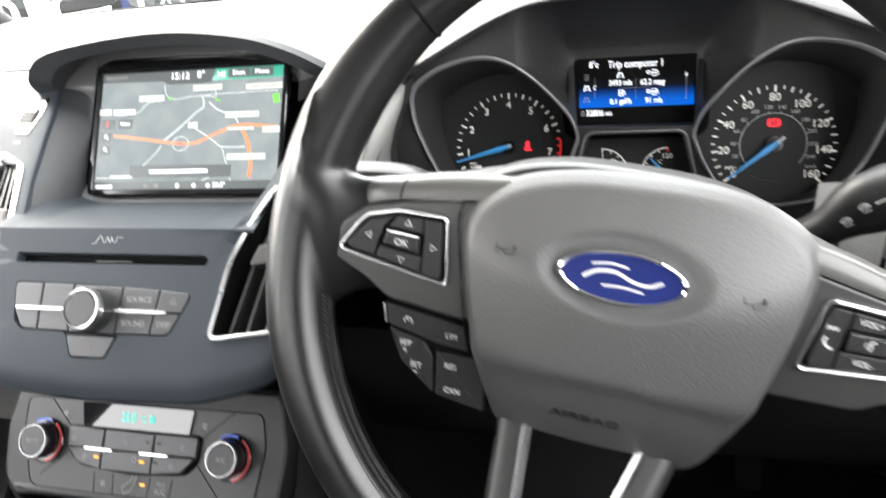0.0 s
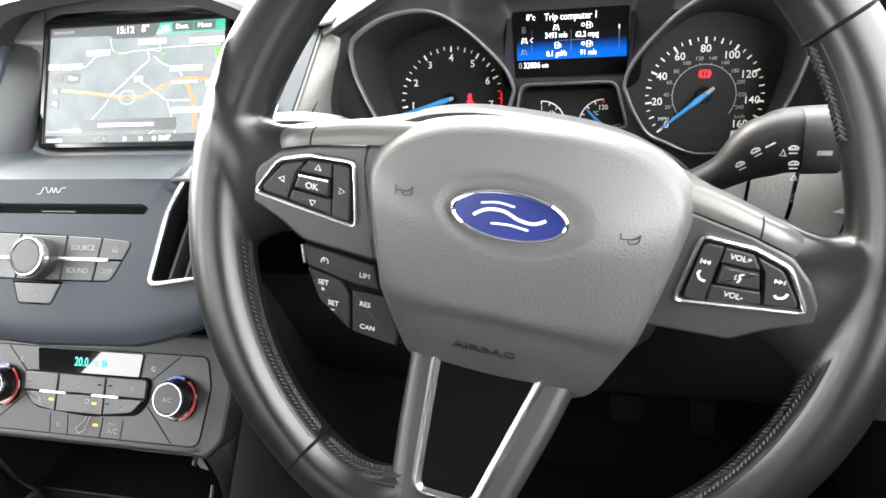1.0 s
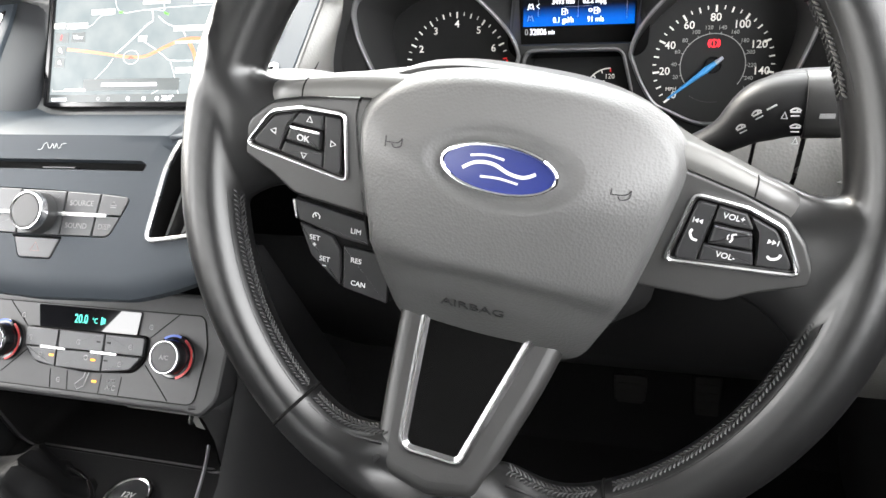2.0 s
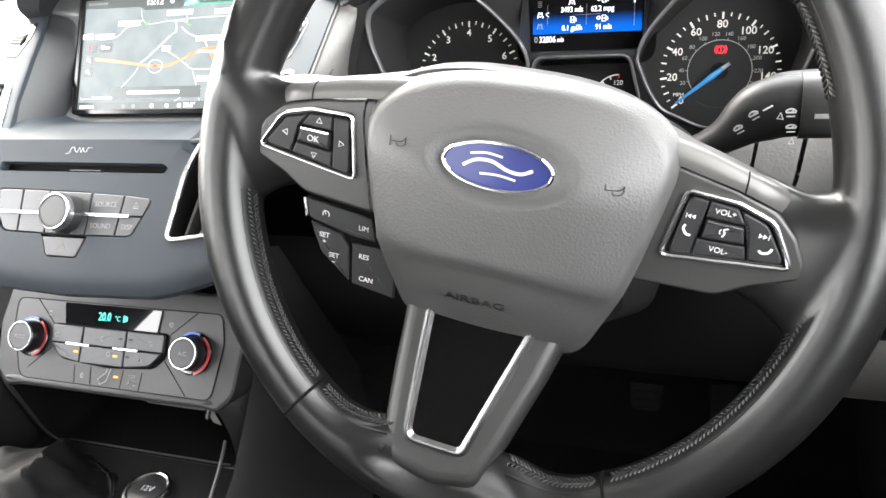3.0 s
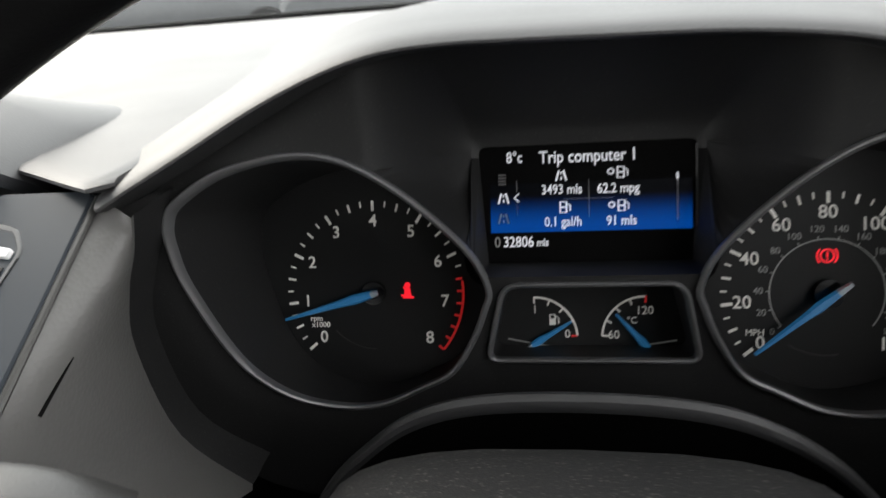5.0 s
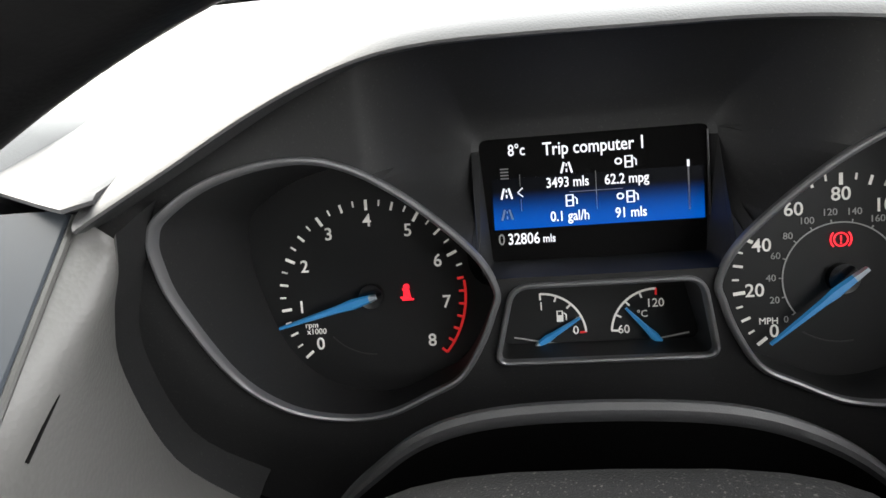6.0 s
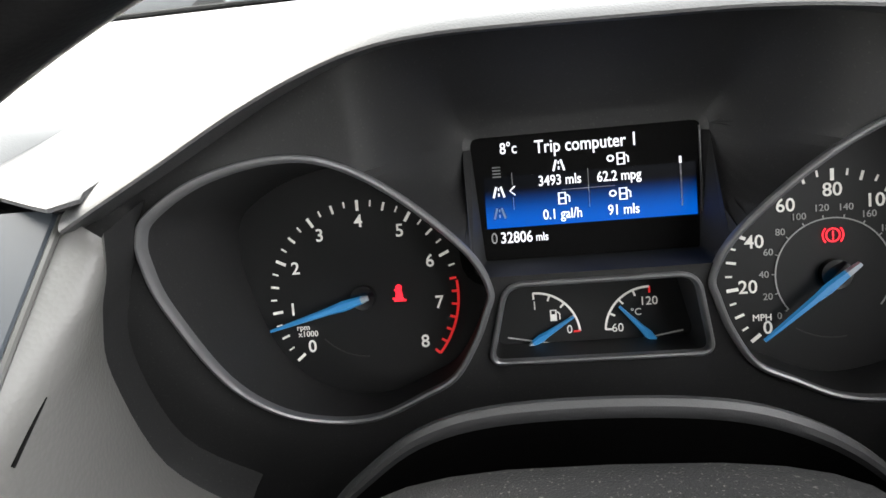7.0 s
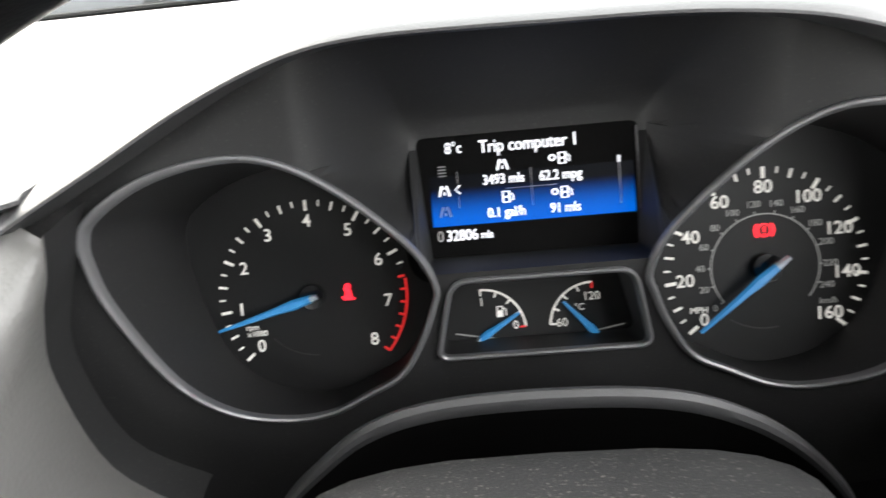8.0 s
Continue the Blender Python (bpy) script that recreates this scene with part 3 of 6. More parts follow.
ring_right = [Vector((2 * MIDDLE - p.x, p.y)) for p in ring_left]
sub_line = rounded([(-0.0440, 0.0062, 0.010), (0.0330, 0.0062, 0.010), (0.0420, -0.0312, 0.005), (-0.0535, -0.0312, 0.005)], 7)
show_line = rounded([(-0.0600, 0.0720, 0.008), (0.0470, 0.0720, 0.008), (0.0440, 0.0100, 0.005), (-0.0560, 0.0100, 0.005)], 5)
plate_line = spline([(-0.215, 0.040), (-0.195, 0.060), (-0.150, 0.081), (-0.09, 0.104), (0.0, 0.115), (0.09, 0.104), (0.150, 0.081), (0.195, 0.060), (0.210, 0.040), (0.215, 0.0), (0.195, -0.065), (0.150, -0.105), (0.06, -0.112), (-0.06, -0.112), (-0.150, -0.105), (-0.200, -0.065), (-0.222, 0.0)], 4)


def show_edge(p):
    """The mouth of the display's recess: flush with the panel above it, a ledge below it."""
    return 0.0500 - 0.0265 * step((p.y - 0.012) / 0.045)


def key(p):
    return round(p.x, 5), round(p.y, 5)


def panel_height(p):
    """The black panel between the dials: it dips to the display and falls away at its border."""
    u, v = p.x, p.y
    near = (1 - step(max(-0.060 - u, u - 0.047, 0.0) / 0.035)) * (1 - step(max(v - 0.072, 0.0) / 0.040))
    out = step((math.hypot((u - MIDDLE) / 0.215, v / 0.115) - 0.80) / 0.20) * step((abs(u - MIDDLE) - 0.085) / 0.05)
    return (rim_height(u, v) - 0.0015 - (rim_height(MIDDLE, v) - 0.0250) * step((v - 0.012) / 0.045) * near) * (1 - 0.10 * out)


holes = [offset(ring_left, -0.0006), offset(ring_right, -0.0006), offset(sub_line, -0.0006)]
bm = filled([Vector((p.x, p.y)) for p in plate_line], holes + [show_line])
for k in range(4):
    bmesh.ops.subdivide_edges(bm, edges=[e for e in bm.edges if e.calc_length() > 0.009 and not e.is_boundary], cuts=1)
    bmesh.ops.triangulate(bm, faces=bm.faces)
edge_points = {key(p) for line in holes for p in line}
mouth = {key(p) for p in show_line}
for v in bm.verts:
    v.co.z = show_edge(v.co) if key(v.co) in mouth else rim_height(v.co.x, v.co.y) - 0.0015 if key(v.co) in edge_points else panel_height(v.co)
part("housing", bm, HOUSING, cluster, "matte black housing")


def tube_to(line, depth):
    return [Vector((p.x, p.y, rim_height(p.x, p.y) + depth)) for p in line]


def bezel(line, width):
    """A rounded satin rim on the edge of a tube."""
    w = width / 2
    return loft([tube_to(offset(line, -w), -0.003), tube_to(offset(line, -w * 0.9), 0.0004), tube_to(offset(line, -w * 0.45), 0.0013), tube_to(offset(line, w * 0.1), 0.0015), tube_to(offset(line, w * 0.7), 0.0008), tube_to(offset(line, w), -0.0006), tube_to(offset(line, w), -0.004)])


def dial_ring(line, parent):
    cx = -0.1153 if line[0].x < 0 else 0.1041
    face_line = [Vector((cx + (p.x - cx) * 0.97, p.y * 0.97)) for p in line]
    part("tube", loft([tube_to(line, -0.001), [Vector((p.x, p.y, 0.35 * rim_height(p.x, p.y))) for p in face_line], at_z(face_line, 0.0)]), HOUSING, parent)
    part("rim", bezel(line, 0.0030), RINGMETAL, parent, "satin grey rim")
    part("face", loft([at_z(offset(face_line, -0.004), 0.0)], cap1=True), DIAL, parent)


def needle(parent, x, y, angle, length, tail, w0=0.0026, w1=0.0007, z=0.011):
    """angle: degrees from x, anticlockwise."""
    bm = loft([[Vector((t, -w, z)), Vector((t, -w * 0.6, z + 0.002)), Vector((t, w * 0.6, z + 0.002)), Vector((t, w, z))] for t, w in ((-tail * 0.2, w0 * 0.75), (length * 0.18, w0), (length * 0.35, w0 * 0.72), (length, w1))], closed=True, cap0=True, cap1=True)
    nd = part("needle", bm, NEEDLE, parent, "blue needle", pose(x, y, 0, 0, 0, angle))
    bm = loft([[Vector((t, -w, z)), Vector((t, -w * 0.6, z + 0.0022)), Vector((t, w * 0.6, z + 0.0022)), Vector((t, w, z))] for t, w in ((-tail, w0 * 0.5), (-tail * 0.2, w0 * 0.78))], closed=True, cap0=True, cap1=True)
    part("tail", bm, NEEDLECAP, nd)
    return nd


def on_dial(cx, cy, r, a):
    return cx + r * math.cos(radians(a)), cy + r * math.sin(radians(a))


tach = part("tachometer", lathe([(0.006, 0.0), (0.006, 0.005), (0.0, 0.005)], 24), GLOSS, cluster, "rev counter with blue needle", pose(-0.1153, -0.0027, 0.0003))
dial_ring(ring_left, cluster)
A0, A8 = 219.3, -40.3
for i in range(33):
    a = A0 + (A8 - A0) * i / 32
    big = i % 4 == 0
    if i > 25:
        continue
    w, ln = (0.0014, 0.0052) if big else ((0.0011, 0.0042) if i % 2 == 0 else (0.0008, 0.0030))
    x, y = on_dial(0, 0, 0.0478 - ln / 2, a)
    part("tick", bar(x, y, ln, w, 0.0004, 0.0003, radians(a)), DIALINK, tach)
part("red_band", strip(arc(0, 0, 0.0466, A0 + (A8 - A0) * 6.55 / 8, A8, 20), 0.0012, 0.0004, 0.0003), REDINK, tach, "red line")
for i in (6.5, 6.75, 7, 7.25, 7.5, 7.75, 8):
    a = A0 + (A8 - A0) * i / 8
    x, y = on_dial(0, 0, 0.0450, a)
    part("red_tick", bar(x, y, 0.0032, 0.0011, 0.0005, 0.0003, radians(a)), REDINK, tach)
for i in range(9):
    a = A0 + (A8 - A0) * i / 8
    x, y = on_dial(0, 0, 0.0373, a)
    writing(str(i), 0.0064, x, y, 0.0005, DIALINK, tach, "numeral", bold=0.00008)
writing("rpm", 0.0030, -0.0327, -0.0137, 0.0005, DIALINK, tach)
writing("x1000", 0.0030, -0.0304, -0.0171, 0.0005, DIALINK, tach)
needle(tach, 0, 0, 195.2, 0.0470, 0.0045)
part("groove", strip(arc(0, 0, 0.0300, -138, -90, 16), 0.0006, 0.0002, 0.0003), SPOKE, tach)
# seat-belt lamp
bm = strip(arc(0, 0.0030, 0.0010, 0, 330, 10), 0.0012, 0.0004, 0.0003, closed=True)
strip([(0, 0.001), (-0.0022, -0.0035), (0.0022, -0.0035)], 0.0013, 0.0004, 0.0003, bm=bm, closed=True)
strip([(-0.0034, -0.0022), (0.0034, -0.0034)], 0.0009, 0.0004, 0.0003, bm=bm)
strip([(-0.0022, 0.0022), (0.0020, -0.0030)], 0.0007, 0.0004, 0.0003, bm=bm)
loft([at_z([Vector(p) for p in ((-0.0021, -0.0034), (0.0021, -0.0034), (0.0014, 0.0016), (-0.0014, 0.0016))], 0.0006)], cap1=True, bm=bm)
loft([at_z(oval(0.0011, 0.0012, 12, 2, 0, 0.0030), 0.0006)], cap1=True, bm=bm)
part("seat_belt_lamp", bm, REDLAMP, tach, "glowing red seat-belt lamp", pose(0.0174, 0.0005, 0))

spd = part("speedometer", lathe([(0.0068, 0.0), (0.0068, 0.005), (0.0, 0.005)], 24), GLOSS, cluster, "speedometer with blue needle", pose(0.1041, -0.0055, 0.0003))
dial_ring(ring_right, cluster)
S0, S160 = 219.0, -40.2
for i in range(33):
    a = S0 + (S160 - S0) * i / 32
    big = i % 4 == 0
    w, ln = (0.0016, 0.0054) if big else ((0.0012, 0.0044) if i % 2 == 0 else (0.0009, 0.0030))
    x, y = on_dial(0, 0, 0.0478 - ln / 2, a)
    part("tick", bar(x, y, ln, w, 0.0004, 0.0003, radians(a)), DIALINK, spd)
for i in range(9):
    a = S0 + (S160 - S0) * i / 8
    x, y = on_dial(0, 0, 0.0381, a)
    writing(str(i * 20), 0.0064, x, y, 0.0005, DIALINK, spd, "numeral", bold=0.00006)
writing("MPH", 0.0032, -0.0320, -0.0190, 0.0005, DIALINK, spd)
writing("km/h", 0.0030, 0.0290, -0.0185, 0.0005, DIMINK, spd)
part("inner_ring", strip(arc(0, 0, 0.0255, 218, -38, 48), 0.0006, 0.0004, 0.0003), DIMINK, spd)
for i in range(13):
    a = 217.5 - 19.85 * i
    x, y = on_dial(0, 0, 0.0305, a)
    writing(str(i * 20), 0.0033, x, y, 0.0005, DIMINK, spd, "numeral")
    x, y = on_dial(0, 0, 0.0263, a)
    part("tick", bar(x, y, 0.0016, 0.0005, 0.0004, 0.0003, radians(a)), DIMINK, spd)
needle(spd, 0, 0, 218.0, 0.0440, 0.0088)
part("groove", strip(arc(0, 0, 0.0300, -125, -80, 16), 0.0006, 0.0002, 0.0003), SPOKE, spd)
bm = strip(arc(0, 0, 0.0030, 0, 350, 20), 0.0007, 0.0004, 0.0003, closed=True)
strip(arc(0, 0, 0.0045, 135, 225, 10), 0.0007, 0.0004, 0.0003, bm=bm)
strip(arc(0, 0, 0.0045, -45, 45, 10), 0.0007, 0.0004, 0.0003, bm=bm)
bar(0, 0.0005, 0.0007, 0.0026, 0.0004, bm=bm)
bar(0, -0.0017, 0.0007, 0.0007, 0.0004, bm=bm)
part("brake_lamp", bm, REDLAMP, spd, "glowing red brake lamp", pose(0.0002, 0.0176, 0))

# fuel and temperature gauges
sub = part("fuel_and_temperature_gauge", loft([at_z(offset(sub_line, -0.003), 0.0)], cap1=True), DIAL, cluster, "small fuel and temperature gauges")
part("tube", loft([tube_to(sub_line, -0.001), at_z(offset(sub_line, 0.0005), 0.0)]), HOUSING, sub)
part("rim", bezel(sub_line, 0.0026), RINGMETAL, sub, "satin grey rim")
for cx, a0, a1, px, py, turn, names in ((-0.0325, 91, 4, -0.0336, -0.0299, 31.5, (("1", -0.0325, -0.0125), ("0", -0.0165, -0.0250))), (0.0213, 176, 89, 0.0222, -0.0312, 132.3, (("60", 0.0061, -0.0255), ("120", 0.0211, -0.0133)))):
    cy, r = -0.0272, 0.0209
    part("scale", strip(arc(cx, cy, r, a0, a1, 20), 0.0010, 0.0004, 0.0003), DIALINK, sub)
    for k in range(5):
        a = a0 + (a1 - a0) * k / 4
        x, y = on_dial(cx, cy, r - 0.0014, a)
        part("tick", bar(x, y, 0.0032, 0.0009, 0.0004, 0.0003, radians(a)), REDINK if (k == 4) else DIALINK, sub)
    for txt, x, y in names:
        writing(txt, 0.0042, x, y, 0.0005, DIALINK, sub, "numeral")
    needle(sub, px, py, turn, 0.0225, 0.0028, 0.0020, 0.0006, z=0.003)
bm = band([Vector(p) for p in ((-0.0018, -0.0026), (0.0014, -0.0026), (0.0014, 0.0028), (-0.0018, 0.0028))], 0.0008, 0.0004, 0.0008, 0.0001)
bar(-0.0002, -0.0008, 0.0028, 0.0028, 0.0004, bm=bm)
strip([(0.0016, 0.0018), (0.0028, 0.0008), (0.0028, -0.0020)], 0.0006, 0.0004, 0.0003, bm=bm)
part("fuel_mark", bm, DIALINK, sub, m=pose(-0.0236, -0.0177, 0))
writing("°C", 0.0034, 0.0150, -0.0183, 0.0005, DIALINK, sub)
part("horizon_line", strip(spline([(-0.0464, -0.0273), (-0.020, -0.0318), (0.008, -0.0322), (0.0363, -0.0281)], 8, False), 0.0007, 0.0003, 0.0002), DIMINK, sub)

# trip display
show = part("trip_display", slab(offset(show_line, -0.008), -0.004, 0.0, 0.0001), BLACK, cluster, "lit trip computer display with blue band", pose(0, 0, 0.022))
part("display_surround", loft([[Vector((p.x, p.y, show_edge(p) - 0.022)) for p in show_line], [Vector((p.x, p.y, 0.0)) for p in offset(show_line, 0.0035)]]), HOUSING, show)


def band_shade(name, c0, c1, power, span):
    """A lit panel that runs from one colour to the other up its height."""
    m = bpy.data.materials.new(name)
    m.use_nodes = True
    n, l = m.node_tree.nodes, m.node_tree.links
    tc, sp, mr, rp = n.new("ShaderNodeTexCoord"), n.new("ShaderNodeSeparateXYZ"), n.new("ShaderNodeMapRange"), n.new("ShaderNodeValToRGB")
    l.new(tc.outputs["Object"], sp.inputs[0])
    l.new(sp.outputs["Y"], mr.inputs["Value"])
    mr.inputs["From Min"].default_value, mr.inputs["From Max"].default_value = span
    rp.color_ramp.elements[0].color, rp.color_ramp.elements[1].color = (*c0, 1), (*c1, 1)
    l.new(mr.outputs[0], rp.inputs[0])
    p = n["Principled BSDF"]
    p.inputs["Base Color"].default_value = (0.002, 0.002, 0.0022, 1)
    p.inputs["Roughness"].default_value, p.inputs["Specular IOR Level"].default_value = 0.4, 0.08
    rp.color_ramp.elements[1].position = 0.78
    rp.color_ramp.interpolation = "EASE"
    l.new(rp.outputs[0], p.inputs["Emission Color"])
    p.inputs["Emission Strength"].default_value = power * LIT
    return m


BLUEBAND = band_shade("blue_lit_band", (0.0, 0.10, 0.55), (0.0, 0.0005, 0.002), 0.9, (0.030, 0.050))
part("blue_band", bar(-0.0053, 0.0393, 0.0916, 0.0228, 0.0001, 0.0002), BLUEBAND, show, "glowing blue band")
SHOWINK = mat("lit_display_text", (0.7, 0.7, 0.72), 0.5, vary=0.0, emit=(0.9, 0.92, 1.0), power=0.75)
for txt, size, x, y in (("8°c", 0.0056, -0.0393, 0.0628), ("Trip computer 1", 0.0064, -0.0055, 0.0623), ("3493 mls", 0.0050, -0.0177, 0.0473), ("62.2 mpg", 0.0050, 0.0079, 0.0471),
                        ("0.1 gal/h", 0.0050, -0.0173, 0.0323), ("91 mls", 0.0050, 0.0092, 0.0322), ("32806", 0.0056, -0.0383, 0.0232), ("mls", 0.0040, -0.0270, 0.0228)):
    writing(txt, size * 0.92, x, y, 0.0005, SHOWINK, show, bold=0.00007, wide=0.82)
writing("0", 0.0052, -0.0482, 0.0232, 0.0005, DIMINK, show, wide=0.86)
def road_mark(x, y, material):
    bm = strip([(-0.0024, -0.0024), (-0.0010, 0.0024)], 0.0009, 0.0004, 0.0002)
    strip([(0.0024, -0.0024), (0.0010, 0.0024)], 0.0009, 0.0004, 0.0002, bm=bm)
    bar(0, -0.0012, 0.0007, 0.0014, 0.0004, bm=bm)
    bar(0, 0.0012, 0.0006, 0.0012, 0.0004, bm=bm)
    part("road_mark", bm, material, show, m=pose(x, y, 0))
road_mark(-0.0178, 0.0538, SHOWINK)
road_mark(-0.0448, 0.0440, SHOWINK)
road_mark(-0.0450, 0.0345, MARK)
for x, y, lead in ((-0.0172, 0.0392, False), (0.0090, 0.0545, True), (0.0092, 0.0392, True)):
    bm = band([Vector(p) for p in ((-0.0014, -0.0024), (0.0016, -0.0024), (0.0016, 0.0024), (-0.0014, 0.0024))], 0.0007, 0.0004, 0.0006, 0.0001)
    bar(0.0001, 0.0, 0.003, 0.0006, 0.0004, bm=bm)
    strip([(0.0018, 0.0014), (0.0027, 0.0006), (0.0027, -0.0016)], 0.0005, 0.0004, 0.0002, bm=bm)
    if lead:
        strip(arc(-0.0036, 0.0004, 0.0011, 0, 330, 10), 0.0006, 0.0004, 0.0002, bm=bm, closed=True)
    part("pump_mark", bm, SHOWINK, show, m=pose(x, y, 0) @ Matrix.Diagonal((1.2, 1.1, 1, 1)))
bm = bmesh.new()
for k in range(4):
    bar(-0.0452, 0.0508 + 0.0014 * k, 0.0036, 0.0006, 0.0004, bm=bm)
part("menu_mark", bm, MARK, show)
part("pointer_mark", strip([(-0.0375, 0.0462), (-0.0398, 0.0442), (-0.0375, 0.0422)], 0.0006, 0.0004, 0.0002), SHOWINK, show)
for dx_, dy_, dw_, dh_ in ((-0.0385, 0.0495, 0.0003, 0.0055), (-0.0385, 0.0385, 0.0003, 0.0055), (-0.0053, 0.0430, 0.0003, 0.0170), (-0.0055, 0.0430, 0.0230, 0.0003), (0.0341, 0.0420, 0.0006, 0.0200)):
    part("divider", bar(dx_, dy_, dw_, dh_, 0.0004), MARK, show)
# the highlight on the glass edge, put in as a lighter grey bar
part("glass_edge_glint", bar(0.0425, 0.0475, 0.0007, 0.0370, 0.0002, 0.0012), OUTER, show, "thin grey bar drawn as the highlight on the display glass edge")
part("scroll_mark", bar(0.0341, 0.0520, 0.0010, 0.0030, 0.0005), SHOWINK, show)


# ---- centre console: screen pod, audio panel, vents, climate panel, storage ----
# screen
screen = thing("touch_screen", face_frame(-0.329, 0.5225, 0.9235, 33.5), "lit navigation touch screen showing a grey road map", "screen")
part("glass_frame", band(rounded([(-0.0930, -0.0560, 0.003), (0.0930, -0.0560, 0.003), (0.0930, 0.0565, 0.003), (-0.0930, 0.0565, 0.003)], 5), 0.0048, -0.004, 0.003, 0.0008), GLOSS, screen, "gloss black frame")
MAPMAT = band_shade("lit_map", (0.27, 0.30, 0.31), (0.30, 0.33, 0.335), 0.95, (-0.05, 0.05))
mn, ml = MAPMAT.node_tree.nodes, MAPMAT.node_tree.links
mp = mn["Principled BSDF"]
mp.inputs["Roughness"].default_value = 0.22
blot = mn.new("ShaderNodeTexNoise")
blot.inputs["Scale"].default_value, blot.inputs["Detail"].default_value = 45.0, 3.0
mtc = mn.new("ShaderNodeTexCoord")
ml.new(mtc.outputs["Object"], blot.inputs["Vector"])
brp = mn.new("ShaderNodeValToRGB")
brp.color_ramp.elements[0].position, brp.color_ramp.elements[1].position = 0.35, 0.7
brp.color_ramp.elements[0].color, brp.color_ramp.elements[1].color = (0.27, 0.31, 0.32, 1), (0.36, 0.39, 0.39, 1)
ml.new(blot.outputs["Fac"], brp.inputs[0])
ml.new(brp.outputs[0], mp.inputs["Emission Color"])
image = part("map_image", bar(0, 0, 0.1775, 0.1040, -0.0015, 0.002), MAPMAT, screen, "pale grey lit map")
lit = lambda name, c, power: mat(name, tuple(x * 0.3 for x in c), 0.3, vary=0.0, emit=c, power=power)
ROAD, MAINROAD, MAPLABEL, MAPINK, MAPBAR, GREEN, PARK = lit("lit_white_road", (0.56, 0.60, 0.60), 0.7), lit("lit_orange_road", (0.80, 0.30, 0.15), 0.55), lit("lit_label", (0.66, 0.67, 0.62), 0.7), lit("lit_label_ink", (0.33, 0.33, 0.31), 0.6), lit("lit_dark_bar", (0.085, 0.095, 0.095), 0.9), lit("lit_teal_tab", (0.05, 0.35, 0.24), 0.8), lit("lit_green_patch", (0.2, 0.6, 0.12), 0.7)
Z0 = 0.0006


def sx(u):
    return (u - 0.5) * 0.1775


def sy(v):
    return (0.5 - v) * 0.1040


def mapline(pts, w, m, name="road"):
    part(name, strip(spline([(sx(u), sy(v)) for u, v in pts], 6, False), w, Z0, 0.0002), m, image)


mapline([(0.09, 0.535), (0.20, 0.555), (0.33, 0.585), (0.44, 0.610), (0.54, 0.615), (0.60, 0.585), (0.70, 0.515), (0.80, 0.475), (0.98, 0.500)], 0.0026, MAINROAD, "main_road")
mapline([(0.785, 0.480), (0.83, 0.61), (0.855, 0.80), (0.85, 0.90)], 0.0034, MAINROAD, "main_road")
for pts, w in (([(0.375, 0.595), (0.45, 0.50), (0.55, 0.355), (0.585, 0.31), (0.575, 0.22)], 0.0014), ([(0.56, 0.225), (0.60, 0.225), (0.645, 0.235), (0.64, 0.17)], 0.001), ([(0.615, 0.28), (0.66, 0.34), (0.75, 0.405), (0.775, 0.46)], 0.0013), ([(0.515, 0.46), (0.60, 0.545), (0.655, 0.605), (0.70, 0.65), (0.82, 0.655)], 0.0011), ([(0.36, 0.11), (0.375, 0.20), (0.42, 0.24), (0.52, 0.225), (0.70, 0.21), (0.97, 0.205)], 0.0008), ([(0.11, 0.36), (0.22, 0.34), (0.28, 0.26), (0.35, 0.25)], 0.0008), ([(0.70, 0.66), (0.73, 0.80), (0.755, 0.93)], 0.0008), ([(0.60, 0.93), (0.72, 0.83), (0.76, 0.82)], 0.0007), ([(0.27, 0.80), (0.34, 0.69), (0.37, 0.62)], 0.0007)):
    mapline(pts, w, ROAD)
part("position_ring", strip(oval(0.0078, 0.0060, 24, 2, sx(0.475), sy(0.617)), 0.0006, Z0 + 0.0003, 0.0002, closed=True), ROAD, image)
part("position_mark", strip([(sx(0.475) - 0.002, sy(0.617) - 0.0012), (sx(0.475), sy(0.617) + 0.0012), (sx(0.475) + 0.002, sy(0.617) - 0.0012)], 0.001, Z0 + 0.0003, 0.0002), REDINK, image)
for u, v, w in ((0.60, 0.155, 0.155), (0.295, 0.225, 0.140), (0.145, 0.335, 0.125), (0.015, 0.33, 0.07), (0.90, 0.165, 0.19), (0.795, 0.390, 0.175), (0.83, 0.735, 0.20), (0.95, 0.52, 0.09), (0.535, 0.465, 0.05)):
    u2, w2 = min(u, 1 - w / 2) if u > 0.5 else max(u, w / 2), w
    lab = part("map_label", bar(sx(u2), sy(v), w2 * 0.1775, 0.0050, Z0 + 0.0004, 0.0002), MAPLABEL, image)
    part("label_bar", bar(sx(u2), sy(v), w2 * 0.1775 * 0.8, 0.0009, Z0 + 0.0006, 0.0002), MAPINK, lab)
for u, v, w in ((0.79, 0.505, 0.14), (0.155, 0.885, 0.12)):
    part("place_bar", bar(sx(u), sy(v), w * 0.1775, 0.0022, Z0 + 0.0004, 0.0002), MAPLABEL, image)
part("green_patch", bar(sx(0.40), sy(0.235), 0.004, 0.0018, Z0 + 0.0003), PARK, image)
part("green_patch", bar(sx(0.66), sy(0.262), 0.005, 0.0018, Z0 + 0.0003, turn=-0.4), PARK, image)
part("green_patch", bar(sx(0.965), sy(0.27), 0.006, 0.008, Z0 + 0.0003, turn=0.2), PARK, image)
